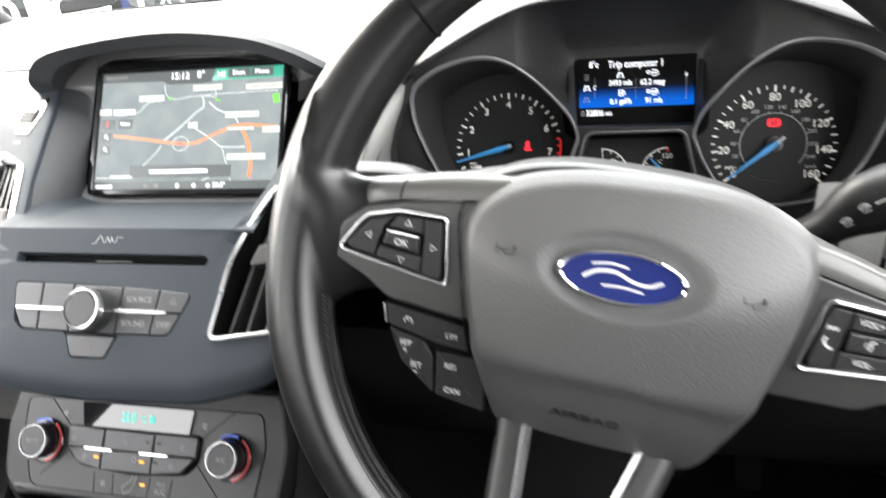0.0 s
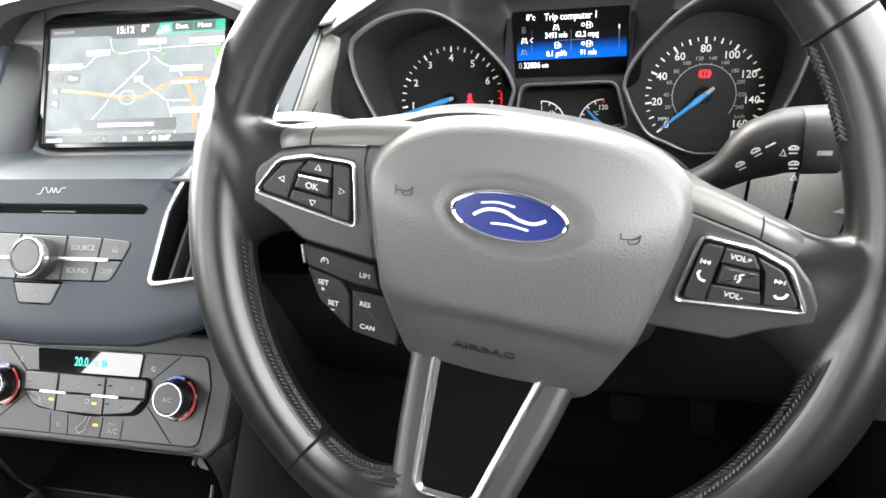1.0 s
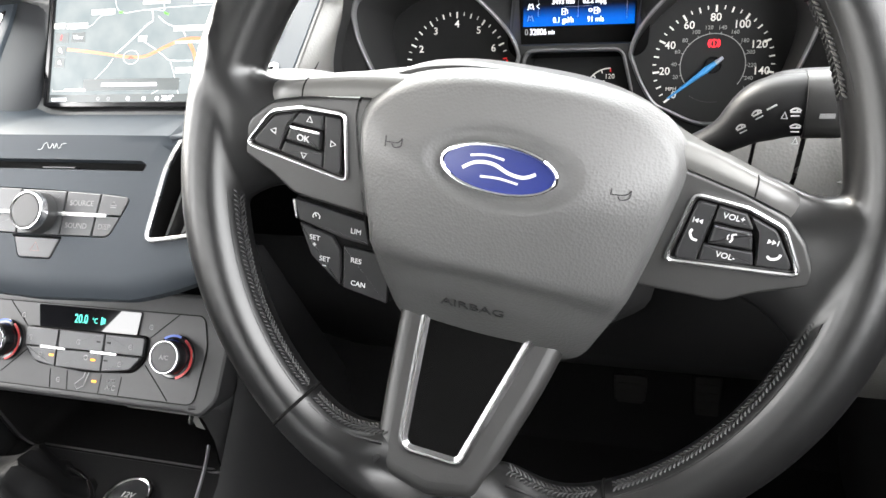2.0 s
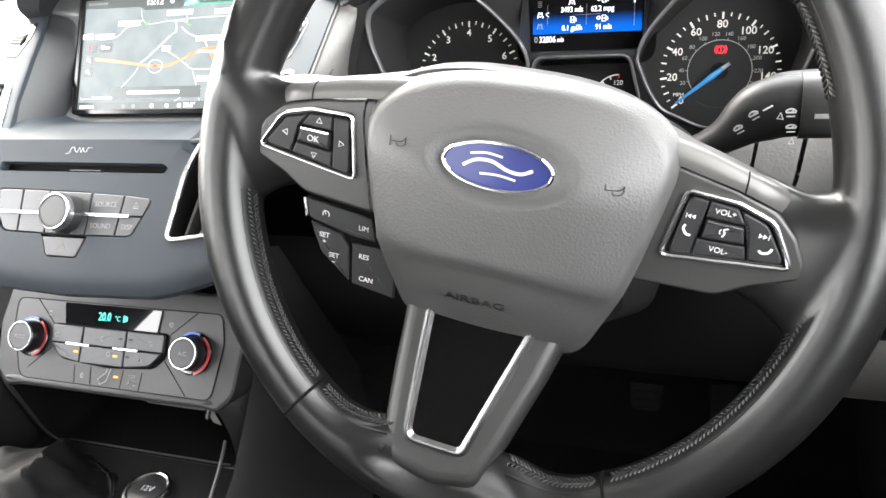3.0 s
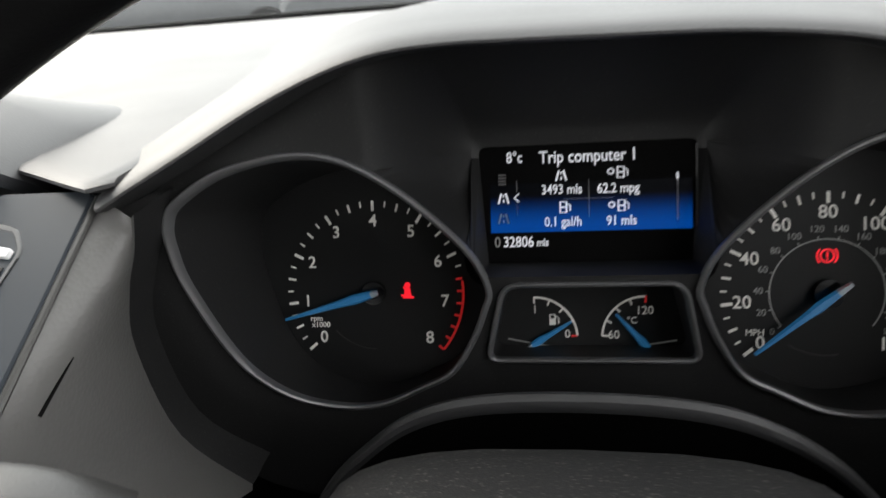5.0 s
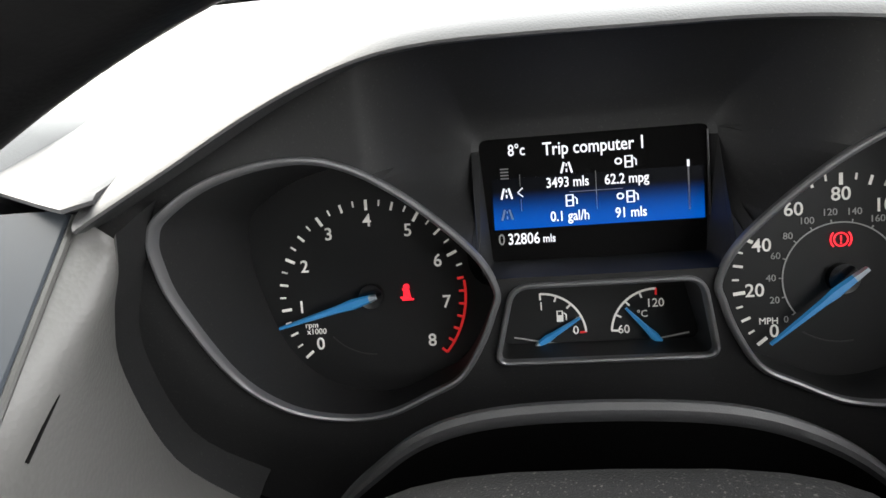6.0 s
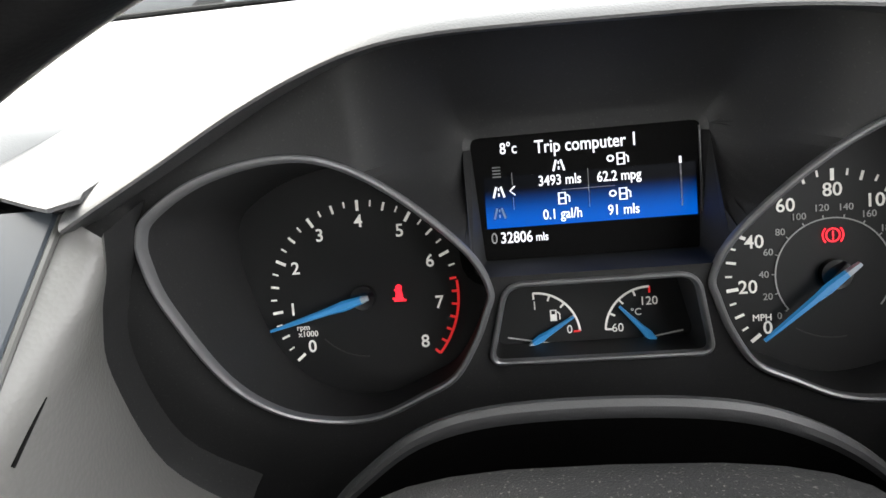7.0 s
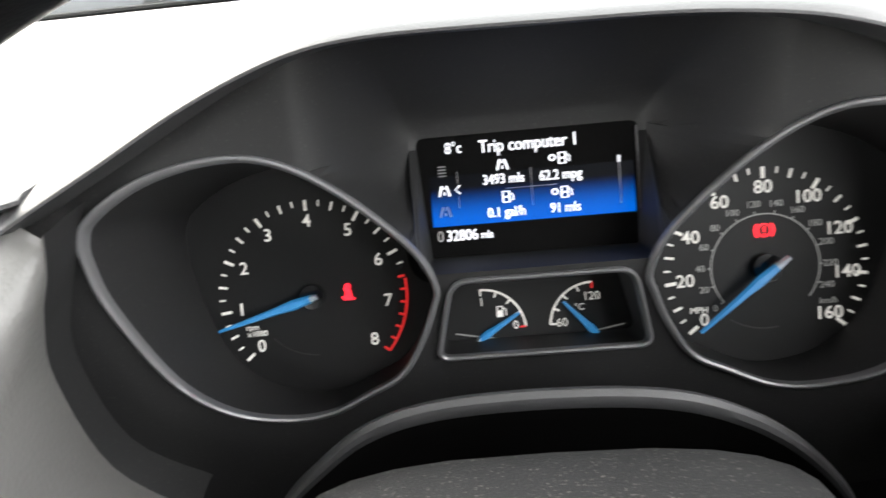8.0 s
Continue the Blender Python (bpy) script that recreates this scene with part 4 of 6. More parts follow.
part("top_bar", slab(rounded([(sx(0), sy(0), 0), (sx(1), sy(0), 0), (sx(1), sy(0.085), 0.001), (sx(0.63), sy(0.095), 0.003), (sx(0.60), sy(0.115), 0.003), (sx(0.38), sy(0.115), 0.003), (sx(0.355), sy(0.085), 0.003), (sx(0), sy(0.075), 0)], 3), Z0, Z0 + 0.0003, 0.0001), MAPBAR, image)
part("teal_tab", slab(rounded([(sx(0.64), sy(0.0), 0), (sx(1), sy(0.0), 0), (sx(1), sy(0.095), 0), (sx(0.655), sy(0.098), 0.001), (sx(0.62), sy(0.098), 0)], 3), Z0, Z0 + 0.0005, 0.0001), GREEN, image)
for u, w in ((0.765, 0.115), (0.885, 0.115)):
    part("tab_key", bar(sx(u), sy(0.045), w * 0.1775, 0.0078, Z0 + 0.0005, 0.0002), MAPBAR, image)
part("lower_bar", bar(sx(0.5), sy(0.962), 0.1775, 0.0076, Z0, 0.0003), MAPBAR, image)
part("address_bar", bar(sx(0.48), sy(0.845), 0.098, 0.0105, Z0 + 0.0002, 0.0002), MAPBAR, image)
part("writing_bar", bar(sx(0.475), sy(0.845), 0.056, 0.0028, Z0 + 0.0005), SHOWINK, image)
part("writing_bar", bar(sx(0.065), sy(0.967), 0.016, 0.0026, Z0 + 0.0004), SHOWINK, image)
part("writing_bar", bar(sx(0.085), sy(0.035), 0.022, 0.0022, Z0 + 0.0004), MARK, image)
part("scale_line", strip([(sx(0.02), sy(0.88)), (sx(0.02), sy(0.895)), (sx(0.22), sy(0.895)), (sx(0.22), sy(0.88))], 0.0006, Z0 + 0.0004, 0.0002), MAPLABEL, image)
for txt, u, v, size in (("15:12", 0.445, 0.05, 0.0062), ("8°", 0.56, 0.045, 0.0062), ("NE", 0.672, 0.052, 0.0046), ("Dest.", 0.765, 0.045, 0.0042), ("Menu", 0.885, 0.045, 0.0042), ("20.0°", 0.70, 0.962, 0.0042)):
    writing(txt, size, sx(u), sy(v), Z0 + 0.0009, SHOWINK, image)
for u, v, txt in ((0.055, 0.435, "+"), (0.155, 0.435, "View"), (0.05, 0.545, ""), (0.05, 0.65, "")):
    k = part("map_key", bar(sx(u), sy(v), 0.0145 if txt else 0.0105, 0.0088, Z0 + 0.0003, 0.0002), MAPBAR, image)
    if txt == "View":
        writing(txt, 0.0036, sx(u), sy(v), Z0 + 0.0007, SHOWINK, k)
    elif not txt:
        bm = strip(arc(sx(u), sy(v) + 0.0006, 0.0014, 0, 340, 10), 0.0005, Z0 + 0.0005, 0.0002, closed=True)
        strip([(sx(u) + 0.001, sy(v) - 0.0004), (sx(u) + 0.0024, sy(v) - 0.002)], 0.0006, Z0 + 0.0005, 0.0002, bm=bm)
        part("zoom_mark", bm, SHOWINK, k)
    else:
        part("compass_mark", strip([(sx(u) - 0.001, sy(v) - 0.002), (sx(u), sy(v) + 0.0025)], 0.0012, Z0 + 0.0005, 0.0002), REDINK, k)
for u in (0.30, 0.36, 0.475, 0.565, 0.64):
    part("status_mark", strip(arc(sx(u), sy(0.963), 0.0014, 0, 320, 10), 0.0007, Z0 + 0.0004, 0.0002, closed=True), SHOWINK if u > 0.4 else MARK, image)

# pod round the screen
pod = thing("screen_pod", Matrix(), "dark soft-plastic hood round the navigation screen", "dashboard hood")
POD = [(-0.4880, 0.562, 0.945), (-0.4890, 0.548, 0.957), (-0.4810, 0.534, 0.974), (-0.456, 0.530, 0.993), (-0.400, 0.530, 1.002), (-0.329, 0.532, 1.005), (-0.263, 0.530, 0.998), (-0.222, 0.528, 0.986), (-0.1955, 0.533, 0.970), (-0.1885, 0.548, 0.957), (-0.1885, 0.562, 0.945)]
outer = spline(POD, 5, False)


def toward(line, c, f, dy, dz=0.0):
    return [Vector((c[0] + (p.x - c[0]) * f, p.y + dy, c[1] + (p.z - c[1]) * f + dz)) for p in line]


PC = (-0.329, 0.925)
inner_a = [Vector((PC[0] + (p.x - PC[0]) * 0.865, p.y + 0.001, PC[1] + (p.z - PC[1]) * 0.84)) for p in outer]
inner_b = [Vector((PC[0] + (p.x - PC[0]) * 0.845, max(p.y + 0.010, 0.5255 + ((p.z - PC[1]) * 0.82 + 0.0015) * 0.662), PC[1] + (p.z - PC[1]) * 0.82)) for p in outer]


def screen_plane(x, z, back=0.0):
    return Vector((x, 0.5225 + (z - 0.9235) * 0.662 + back, z))


frame_pts = [screen_plane(PC[0] + max(-0.1, min(0.1, (p.x - PC[0]) * 0.72)), max(0.872, min(0.978, PC[1] + (p.z - PC[1]) * 0.74)), 0.004) for p in outer]
back_a = [Vector((p.x * 1.0, p.y + 0.05, p.z + 0.004)) for p in outer]
back_b = [Vector((PC[0] + (p.x - PC[0]) * 1.05, 0.66, 0.955 + max(0, p.z - 0.955) * 0.32)) for p in outer]
part("hood_top", loft([back_b, back_a, outer], closed=False), DASH, pod, "grained hood top running into the dash")
# same hood as its top; the lip's darker colour holds its shade
part("hood_lip", loft([outer, toward(outer, PC, 0.975, -0.006), inner_a, inner_b], closed=False), DASH_SHADED, pod, "grained front lip, its shade put into a darker colour")
part("inner_bezel", loft([inner_b, [p.lerp(q, 0.12) for p, q in zip(inner_b, frame_pts)], frame_pts], closed=False), BEZEL, pod, "grey bezel round the screen")

# both wings of the console fold back above the shelf: everything on them is bent with them
FOLD = radians(20)


def on_wing(x, y, z=0.0):
    """A place on the folded wing: x across, y along the fold line's surface, z out of it."""
    a = FOLD * max(0.0, min(1.0, (y + 0.015) / 0.030))
    r = 0.030 / FOLD
    cy, cz = (y, 0.0) if a == 0 else (-0.015 + r * math.sin(a), -r * (1 - math.cos(a)))
    if y > 0.015:
        cy, cz = cy + (y - 0.015) * math.cos(FOLD), cz - (y - 0.015) * math.sin(FOLD)
    return Vector((x, cy + z * math.sin(a), cz + z * math.cos(a)))


def folded(bm):
    for v in bm.verts:
        v.co = on_wing(*v.co)
    return bm


def dense(line):
    """An outline with every stretch cut in four, so that it can follow the fold."""
    return [p.lerp(q, k / 4) for p, q in zip(line, line[1:] + line[:1]) for k in range(4)]


def cut_for_fold(bm):
    for y in (-0.015, -0.009, -0.003, 0.003, 0.009, 0.015):
        bmesh.ops.bisect_plane(bm, geom=bm.verts[:] + bm.edges[:] + bm.faces[:], plane_co=(0, y, 0), plane_no=(0, 1, 0))
    return bm


# shelf and fascia of the audio panel
FX = -0.3275
audio = thing("audio_panel", face_frame(FX, 0.391, 0.878, 38.66), "slate grey audio panel with CD slot, keys and round knob", "car stereo")
fline = dense(rounded([(-0.096, 0.0150, 0.006), (0.0990, 0.0150, 0.004), (0.1115, 0.050, 0.05), (0.1245, 0.100, 0.05), (0.1305, 0.128, 0.03), (0.1385, 0.159, 0.006), (0.1795, 0.159, 0.004), (0.1780, 0.110, 0.05), (0.1755, 0.060, 0.05), (0.168, 0.005, 0.05), (0.153, -0.050, 0.03), (0.136, -0.074, 0.025), (0.080, -0.0860, 0.05), (0.0, -0.0890, 0.06), (-0.072, -0.0860, 0.05), (-0.092, -0.072, 0.02), (-0.094, -0.030, 0.02)], 5))
vent_r = dense(rounded([(0.0915, -0.0620, 0.006), (0.1010, -0.0100, 0.03), (0.1165, 0.0440, 0.03), (0.1280, 0.0630, 0.015), (0.1420, 0.0750, 0.03), (0.1640, 0.0825, 0.003), (0.1625, 0.050, 0.04), (0.1560, 0.005, 0.04), (0.1430, -0.0540, 0.012)], 4))
slot_line = rounded([(-0.0770, -0.0035, 0.002), (0.0800, -0.0035, 0.003), (0.0860, -0.0065, 0.002), (0.0820, -0.0115, 0.003), (-0.0780, -0.0115, 0.003)], 4)
keys_line = rounded([(-0.0740, -0.0250, 0.004), (0.000, -0.0262, 0.02), (0.0770, -0.0300, 0.005), (0.0610, -0.0605, 0.010), (0.0, -0.0610, 0.01), (-0.0620, -0.0605, 0.010), (-0.0700, -0.0550, 0.006)], 6)
hazard_line = rounded([(-0.0235, -0.0612, 0.001), (0.0210, -0.0612, 0.001), (0.0130, -0.0785, 0.005), (-0.0165, -0.0785, 0.005)], 5)
bm = cut_for_fold(filled(fline, [vent_r, slot_line, keys_line, hazard_line]))
for hl_ in (slot_line, keys_line, hazard_line, vent_r):
    loft([at_z(hl_, 0.0), at_z(offset(hl_, 0.0006), -0.0012), at_z(offset(hl_, 0.0006), -0.010)], bm=bm)


def rolled(d, low, z):
    """The outline moved out by d, and by low more along its lower edge, where the panel rolls under."""
    a, b = offset(fline, -d), offset(fline, -d - low)
    return at_z([p.lerp(q, step((-0.055 - o.y) / 0.03)) for p, q, o in zip(a, b, fline)], z)


edge = [at_z(fline, 0.0), rolled(0.0006, 0.005, -0.0008), rolled(0.0012, 0.010, -0.0026), rolled(0.0018, 0.015, -0.0060), rolled(0.000, 0.0185, -0.0115), rolled(-0.008, 0.021, -0.0180), rolled(-0.022, 0.010, -0.032)]
loft(edge, bm=bm)
bmesh.ops.remove_doubles(bm, verts=bm.verts, dist=1e-5)
for v in bm.verts:
    v.co = v.co.lerp(on_wing(*v.co), step((v.co.x - 0.094) / 0.012))
part("fascia", bm, FASCIA, audio, "slate grey satin fascia")
part("slot_back", slab(offset(slot_line, -0.002), -0.02, -0.008, 0.0005), BLACK, audio, "CD slot")
part("slot_lip", bar(0.004, -0.0086, 0.030, 0.0010, -0.008, 0.003), KEY, audio)
part("keys_back", slab(offset(keys_line, -0.002), -0.02, -0.0065, 0.0005), BLACK, audio)
g = 0.0006
for poly in ([(-0.0728, -0.0262, 0.003), (-0.0485, -0.0262, g), (-0.0485, -0.0440, g), (-0.0708, -0.0440, g)], [(-0.0475, -0.0262, g), (-0.0215, -0.0266, g), (-0.0215, -0.0440, g), (-0.0475, -0.0440, g)],
             [(-0.0706, -0.0452, g), (-0.0485, -0.0452, g), (-0.0485, -0.0596, g), (-0.0620, -0.0594, 0.008)], [(-0.0475, -0.0452, g), (-0.0215, -0.0452, g), (-0.0215, -0.0600, g), (-0.0475, -0.0597, g)],
             [(-0.0205, -0.0268, g), (0.0195, -0.0275, g), (0.0175, -0.0600, g), (-0.0205, -0.0600, g)],
             [(0.0208, -0.0276, g), (0.0500, -0.0288, g), (0.0478, -0.0440, g), (0.0196, -0.0440, g)], [(0.0510, -0.0288, g), (0.0752, -0.0305, 0.003), (0.0690, -0.0440, g), (0.0488, -0.0440, g)],
             [(0.0195, -0.0452, g), (0.0475, -0.0452, g), (0.0455, -0.0598, g), (0.0185, -0.0600, g)], [(0.0485, -0.0452, g), (0.0684, -0.0452, g), (0.0605, -0.0594, 0.008), (0.0465, -0.0598, g)]):
    part("key", slab(rounded(poly, 3), -0.008, 0.0004, 0.0007), KEY, audio)
for x0, x1 in ((-0.068, -0.0205), (0.0135, 0.0585)):
    part("silver_bar", slab(rounded([(x0, -0.0433, 0.0008), (x1, -0.0433, 0.0008), (x1, -0.0461, 0.0008), (x0, -0.0461, 0.0008)], 3), 0.0, 0.0022, 0.0006), CHROME, audio, "silver bar")
for txt, x, y in (("SOURCE", 0.0345, -0.0362), ("SOUND", 0.0320, -0.0528), ("DISP", 0.0565, -0.0528)):
    writing(txt, 0.0040, x, y, 0.0005, MARK, audio)
bm = strip([(0.0595, -0.0368), (0.0645, -0.0368), (0.0620, -0.0340)], 0.0005, 0.0004, 0.0002, closed=True)
bar(0.0620, -0.0382, 0.005, 0.0006, 0.0004, bm=bm)
part("eject_mark", bm, MARK, audio)
knob = part("knob", lathe([(0.0155, -0.004), (0.0152, 0.006), (0.0140, 0.0125), (0.0110, 0.0135)], 48), FASCIADARK, audio, "round volume knob with chrome ring", pose(-0.0015, -0.0448, 0))
part("knob_ring", loft([[Vector((r * math.cos(2 * math.pi * i / 48), r * math.sin(2 * math.pi * i / 48), z)) for i in range(48)] for r, z in ((0.0148, 0.008), (0.0145, 0.0128), (0.0139, 0.0140), (0.0129, 0.0138), (0.0126, 0.0125))]), CHROME, knob, "chrome ring")
part("knob_face", lathe([(0.0127, 0.010), (0.0125, 0.0126), (0.0118, 0.0131), (0.0112, 0.0132)], 36), KNOBFACE, knob)
part("hazard_key", slab(offset(hazard_line, 0.0008), -0.008, 0.0006, 0.001), KEY, audio, "hazard light key")
part("hazard_mark", strip([(-0.0055, -0.0725), (0.0025, -0.0725), (-0.0015, -0.0660)], 0.0004, 0.0006, 0.0001, closed=True), mat("faint_red_print", (0.12, 0.035, 0.03), 0.5), audio)
# flowing wordless emblem above the slot
bm = strip(spline([(-0.0125, 0.0035), (-0.0090, 0.0040), (-0.0070, 0.0080), (-0.0045, 0.0085), (-0.0030, 0.0050), (-0.0010, 0.0050), (0.0005, 0.0082), (0.0025, 0.0045), (0.0040, 0.0082), (0.0055, 0.0050), (0.0075, 0.0050), (0.0090, 0.0080), (0.0130, 0.0082)], 5, False), 0.00028, 0.0002, 0.0002)
part("emblem", bm, MARKW, audio)
# vents
def vent(name, parent_m, line, slats, label):
    v = thing(name, parent_m, label, "air vent", "air vents")
    part("chrome_frame", folded(band(offset(line, -0.0014), 0.0034, -0.001, 0.0020, 0.0009)), CHROME, v, "chrome frame")
    part("duct", folded(loft([at_z(line, -0.0005), at_z(offset(line, 0.006), -0.028)], cap1=True)), BLACK, v)
    for a, b, dx in slats:
        pts = [Vector(a).lerp(Vector(b), t / 8) for t in range(9)]
        bm = loft([[Vector((p.x - 0.0011, p.y, -0.006)), Vector((p.x + 0.0011, p.y, -0.006)), Vector((p.x + dx + 0.0011, p.y, -0.024)), Vector((p.x + dx - 0.0011, p.y, -0.024))] for p in pts], cap0=True, cap1=True)
        part("slat", folded(bm), SPOKE, v)
    return v


v1 = vent("air_vent", audio.matrix_world.copy(), vent_r, [((0.104, -0.057), (0.136, 0.068), 0.006), ((0.117, -0.055), (0.146, 0.073), 0.006), ((0.131, -0.053), (0.155, 0.077), 0.006)], "black air vent with chrome frame beside the audio panel")
part("tab", folded(slab(rounded([(0.114, -0.010, 0.002), (0.140, -0.006, 0.002), (0.145, 0.010, 0.002), (0.119, 0.006, 0.002)], 3), -0.014, -0.002, 0.002)), SPOKE, v1)
FL = face_frame(-0.439, 0.408, 0.880, 40.0)
wing = thing("left_wing", FL, "slate grey wing of the console with an air vent", "dashboard panel")
wline = dense(rounded([(0.026, -0.082, 0.01), (0.0205, -0.030, 0.05), (0.0130, 0.0130, 0.03), (0.0000, 0.050, 0.06), (-0.0130, 0.100, 0.06), (-0.0190, 0.128, 0.03), (-0.0290, 0.160, 0.004), (-0.0700, 0.166, 0.012), (-0.0705, 0.110, 0.04), (-0.0546, 0.060, 0.05), (-0.0400, 0.010, 0.05), (-0.0300, -0.060, 0.02), (-0.012, -0.095, 0.02)], 6))
vent_l = dense(rounded([(0.0175, -0.0655, 0.004), (0.0100, -0.024, 0.04), (0.0010, 0.0150, 0.04), (-0.0215, 0.0690, 0.006), (-0.0440, 0.0765, 0.005), (-0.0325, 0.030, 0.05), (-0.0200, -0.012, 0.04), (-0.0110, -0.0580, 0.008)], 6))
vent_l_out = dense(rounded([(0.0225, -0.0725, 0.007), (0.0150, -0.024, 0.04), (0.0060, 0.0165, 0.04), (-0.0130, 0.0690, 0.012), (-0.0520, 0.0895, 0.012), (-0.0370, 0.030, 0.05), (-0.0240, -0.012, 0.04), (-0.0150, -0.0640, 0.010)], 6))
bm = cut_for_fold(filled(wline, [vent_l]))
loft([at_z(wline, 0.0), at_z(offset(wline, -0.0020), -0.0010), at_z(offset(wline, -0.0030), -0.0040), at_z(offset(wline, -0.0020), -0.022)], bm=bm)
bmesh.ops.remove_doubles(bm, verts=bm.verts, dist=1e-5)
part("panel", folded(bm), FASCIA, wing, "slate grey face")
v2 = thing("air_vent", FL, "black air vent with chrome frame and sliding tab", "air vent", "air vents")
part("chrome_frame", folded(loft([at_z(vent_l_out, -0.001), at_z(vent_l_out, 0.0010), at_z([o.lerp(i, 0.25) for o, i in zip(vent_l_out, vent_l)], 0.0022), at_z([o.lerp(i, 0.7) for o, i in zip(vent_l_out, vent_l)], 0.0020), at_z(vent_l, -0.0010), at_z(offset(vent_l, 0.0008), -0.0060)])), CHROME, v2, "broad chrome frame")
part("duct", folded(loft([at_z(vent_l, -0.0035), at_z(offset(vent_l, 0.004), -0.028)], cap1=True)), BLACK, v2)
for k in (0.28, 0.52, 0.76):
    bm = bmesh.new()
    loops = []
    for j in range(11):
        t = j / 10
        p = Vector((0.0170, -0.0600)).lerp(Vector((-0.0225, 0.0680)), t).lerp(Vector((-0.0100, -0.0560)).lerp(Vector((-0.0425, 0.0730)), t), k)
        p.x += 0.006 * (4 * t * (1 - t)) * (0.6 - k)
        loops.append([Vector((p.x - 0.0012, p.y, -0.0050)), Vector((p.x + 0.0012, p.y, -0.0050)), Vector((p.x - 0.0020, p.y, -0.023)), Vector((p.x - 0.0044, p.y, -0.023))])
    loft(loops, cap0=True, cap1=True, bm=bm)
    part("slat", folded(bm), SPOKE, v2)
part("tab", folded(slab(rounded([(-0.0170, -0.008, 0.002), (0.0030, -0.008, 0.002), (-0.0075, 0.026, 0.002), (-0.0290, 0.026, 0.002)], 3), -0.014, -0.001, 0.002)), SPOKE, v2)


def thumbwheel(m, half=0.0085):
    tw = thing("vent_thumbwheel", m, "ribbed black thumbwheel above an air vent", "thumbwheel", "thumbwheels")
    loops = []
    for k in range(33):
        a = radians(-62 + 124 * k / 32)
        r = 0.0245 + (0.0004 if k % 2 else -0.0004)
        loops.append([Vector((-half, r * math.sin(a), -0.0205 + r * math.cos(a))), Vector((half, r * math.sin(a), -0.0205 + r * math.cos(a))), Vector((half, 0.3 * r * math.sin(a), -0.0205)), Vector((-half, 0.3 * r * math.sin(a), -0.0205))])
    part("wheel", loft(loops, cap0=True, cap1=True), HOUSING, tw, "ribbed black wheel", smooth=False)
    return tw


tw = thumbwheel(audio.matrix_world @ Matrix.Translation(on_wing(0.1440, 0.1160, -0.0010)) @ pose(0, 0, 0, -20, 0, 0) @ pose(0, 0, 0, 0, 0, -11), 0.0112)
part("surround", band(rounded([(0.0160, -0.0190, 0.003), (0.0150, 0.0200, 0.010), (0.0060, 0.0290, 0.010), (-0.0120, 0.0300, 0.006), (-0.0165, -0.0190, 0.003)], 5), 0.0030, -0.006, 0.0014, 0.0008), GLOSS, tw, "gloss black surround")
part("slot", slab(rounded([(0.0150, -0.0180, 0.003), (0.0140, 0.0195, 0.010), (0.0055, 0.0280, 0.010), (-0.0115, 0.0290, 0.006), (-0.0155, -0.0180, 0.003)], 5), -0.014, 0.0005, 0.0003), BLACK, tw)
part("silver_mark", slab(rounded([(-0.0110, 0.0150, 0.001), (0.0110, 0.0150, 0.001), (0.0110, 0.0190, 0.001), (-0.0110, 0.0190, 0.001)], 3), -0.006, 0.0030, 0.0008), SILVER, tw, "silver mark")
tw = thumbwheel(FL @ Matrix.Translation(on_wing(-0.0375, 0.1240, -0.0015)) @ pose(0, 0, 0, -20, 0, 0) @ pose(0, 0, 0, 0, 0, -4), 0.0062)
part("surround", slab(rounded([(0.0105, -0.0215, 0.003), (0.0120, 0.0050, 0.02), (0.0075, 0.0260, 0.003), (-0.0030, 0.0120, 0.02), (-0.0075, -0.0100, 0.01), (-0.0055, -0.0215, 0.004)], 5), -0.004, 0.0022, 0.0008), GLOSS, tw, "gloss black surround")
part("silver_mark", bar(-0.001, 0.0060, 0.0100, 0.0040, 0.0030, 0.0012), SILVER, tw, "silver mark")
# small printed bar under the thumbwheel
part("print", folded(bar(-0.0350, 0.0940, 0.0075, 0.0022, 0.0002, 0.0002)), KEY, wing)
# wall from the wing's edge in to the screen, coloured darker for its shade
edge_w = [FL @ on_wing(x, y, -0.004) for x, y in ((0.0165, 0.0060), (0.0090, 0.0300), (0.0025, 0.0520), (-0.0070, 0.0850), (-0.0140, 0.1130), (-0.0200, 0.1380), (-0.0270, 0.1620), (-0.0330, 0.1800))]
edge_s = [screen_plane(-0.4270, 0.8660 + 0.0175 * k, 0.0015) for k in range(8)]
A, B = spline(edge_w, 4, False), spline(edge_s, 4, False)
rows = []
for k in range(9):
    t = k / 8
    rows.append([a.lerp(b, t) + Vector((0.006 * math.sin(math.pi * t), 0.010 * math.sin(math.pi * t), 0)) for a, b in zip(A, B)])
part("side_wall", loft(rows, closed=False), DASH_SHADED, pod, "wall between screen and wing, its shade put into a darker colour")

# sloping shelf between screen and audio panel
bm = bmesh.new()
xs = [-0.434, -0.428, -0.420, -0.412, -0.40, -0.33, -0.26, -0.232, -0.222, -0.212]
rows = []
for x in xs:
    up = 0.010 * step((-0.405 - x) / 0.03) + 0.020 * step((x + 0.235) / 0.03)
    rows.append([Vector((x, 0.4010, 0.8868)), Vector((x, 0.4014, 0.8880)), Vector((x, 0.4026, 0.8888)), Vector((x, 0.450, 0.8822 + up)), Vector((x, 0.484, 0.8735 + up)), Vector((x, 0.498, 0.876 + up))])
shelf = thing("console_shelf", Matrix(), "slate grey sloping shelf below the screen", "dashboard panel")
part("front_lip", loft([r[:3] for r in rows], closed=False), FASCIA, shelf)
part("slope", loft([r[2:5] for r in rows], closed=False), FASCIA, shelf)
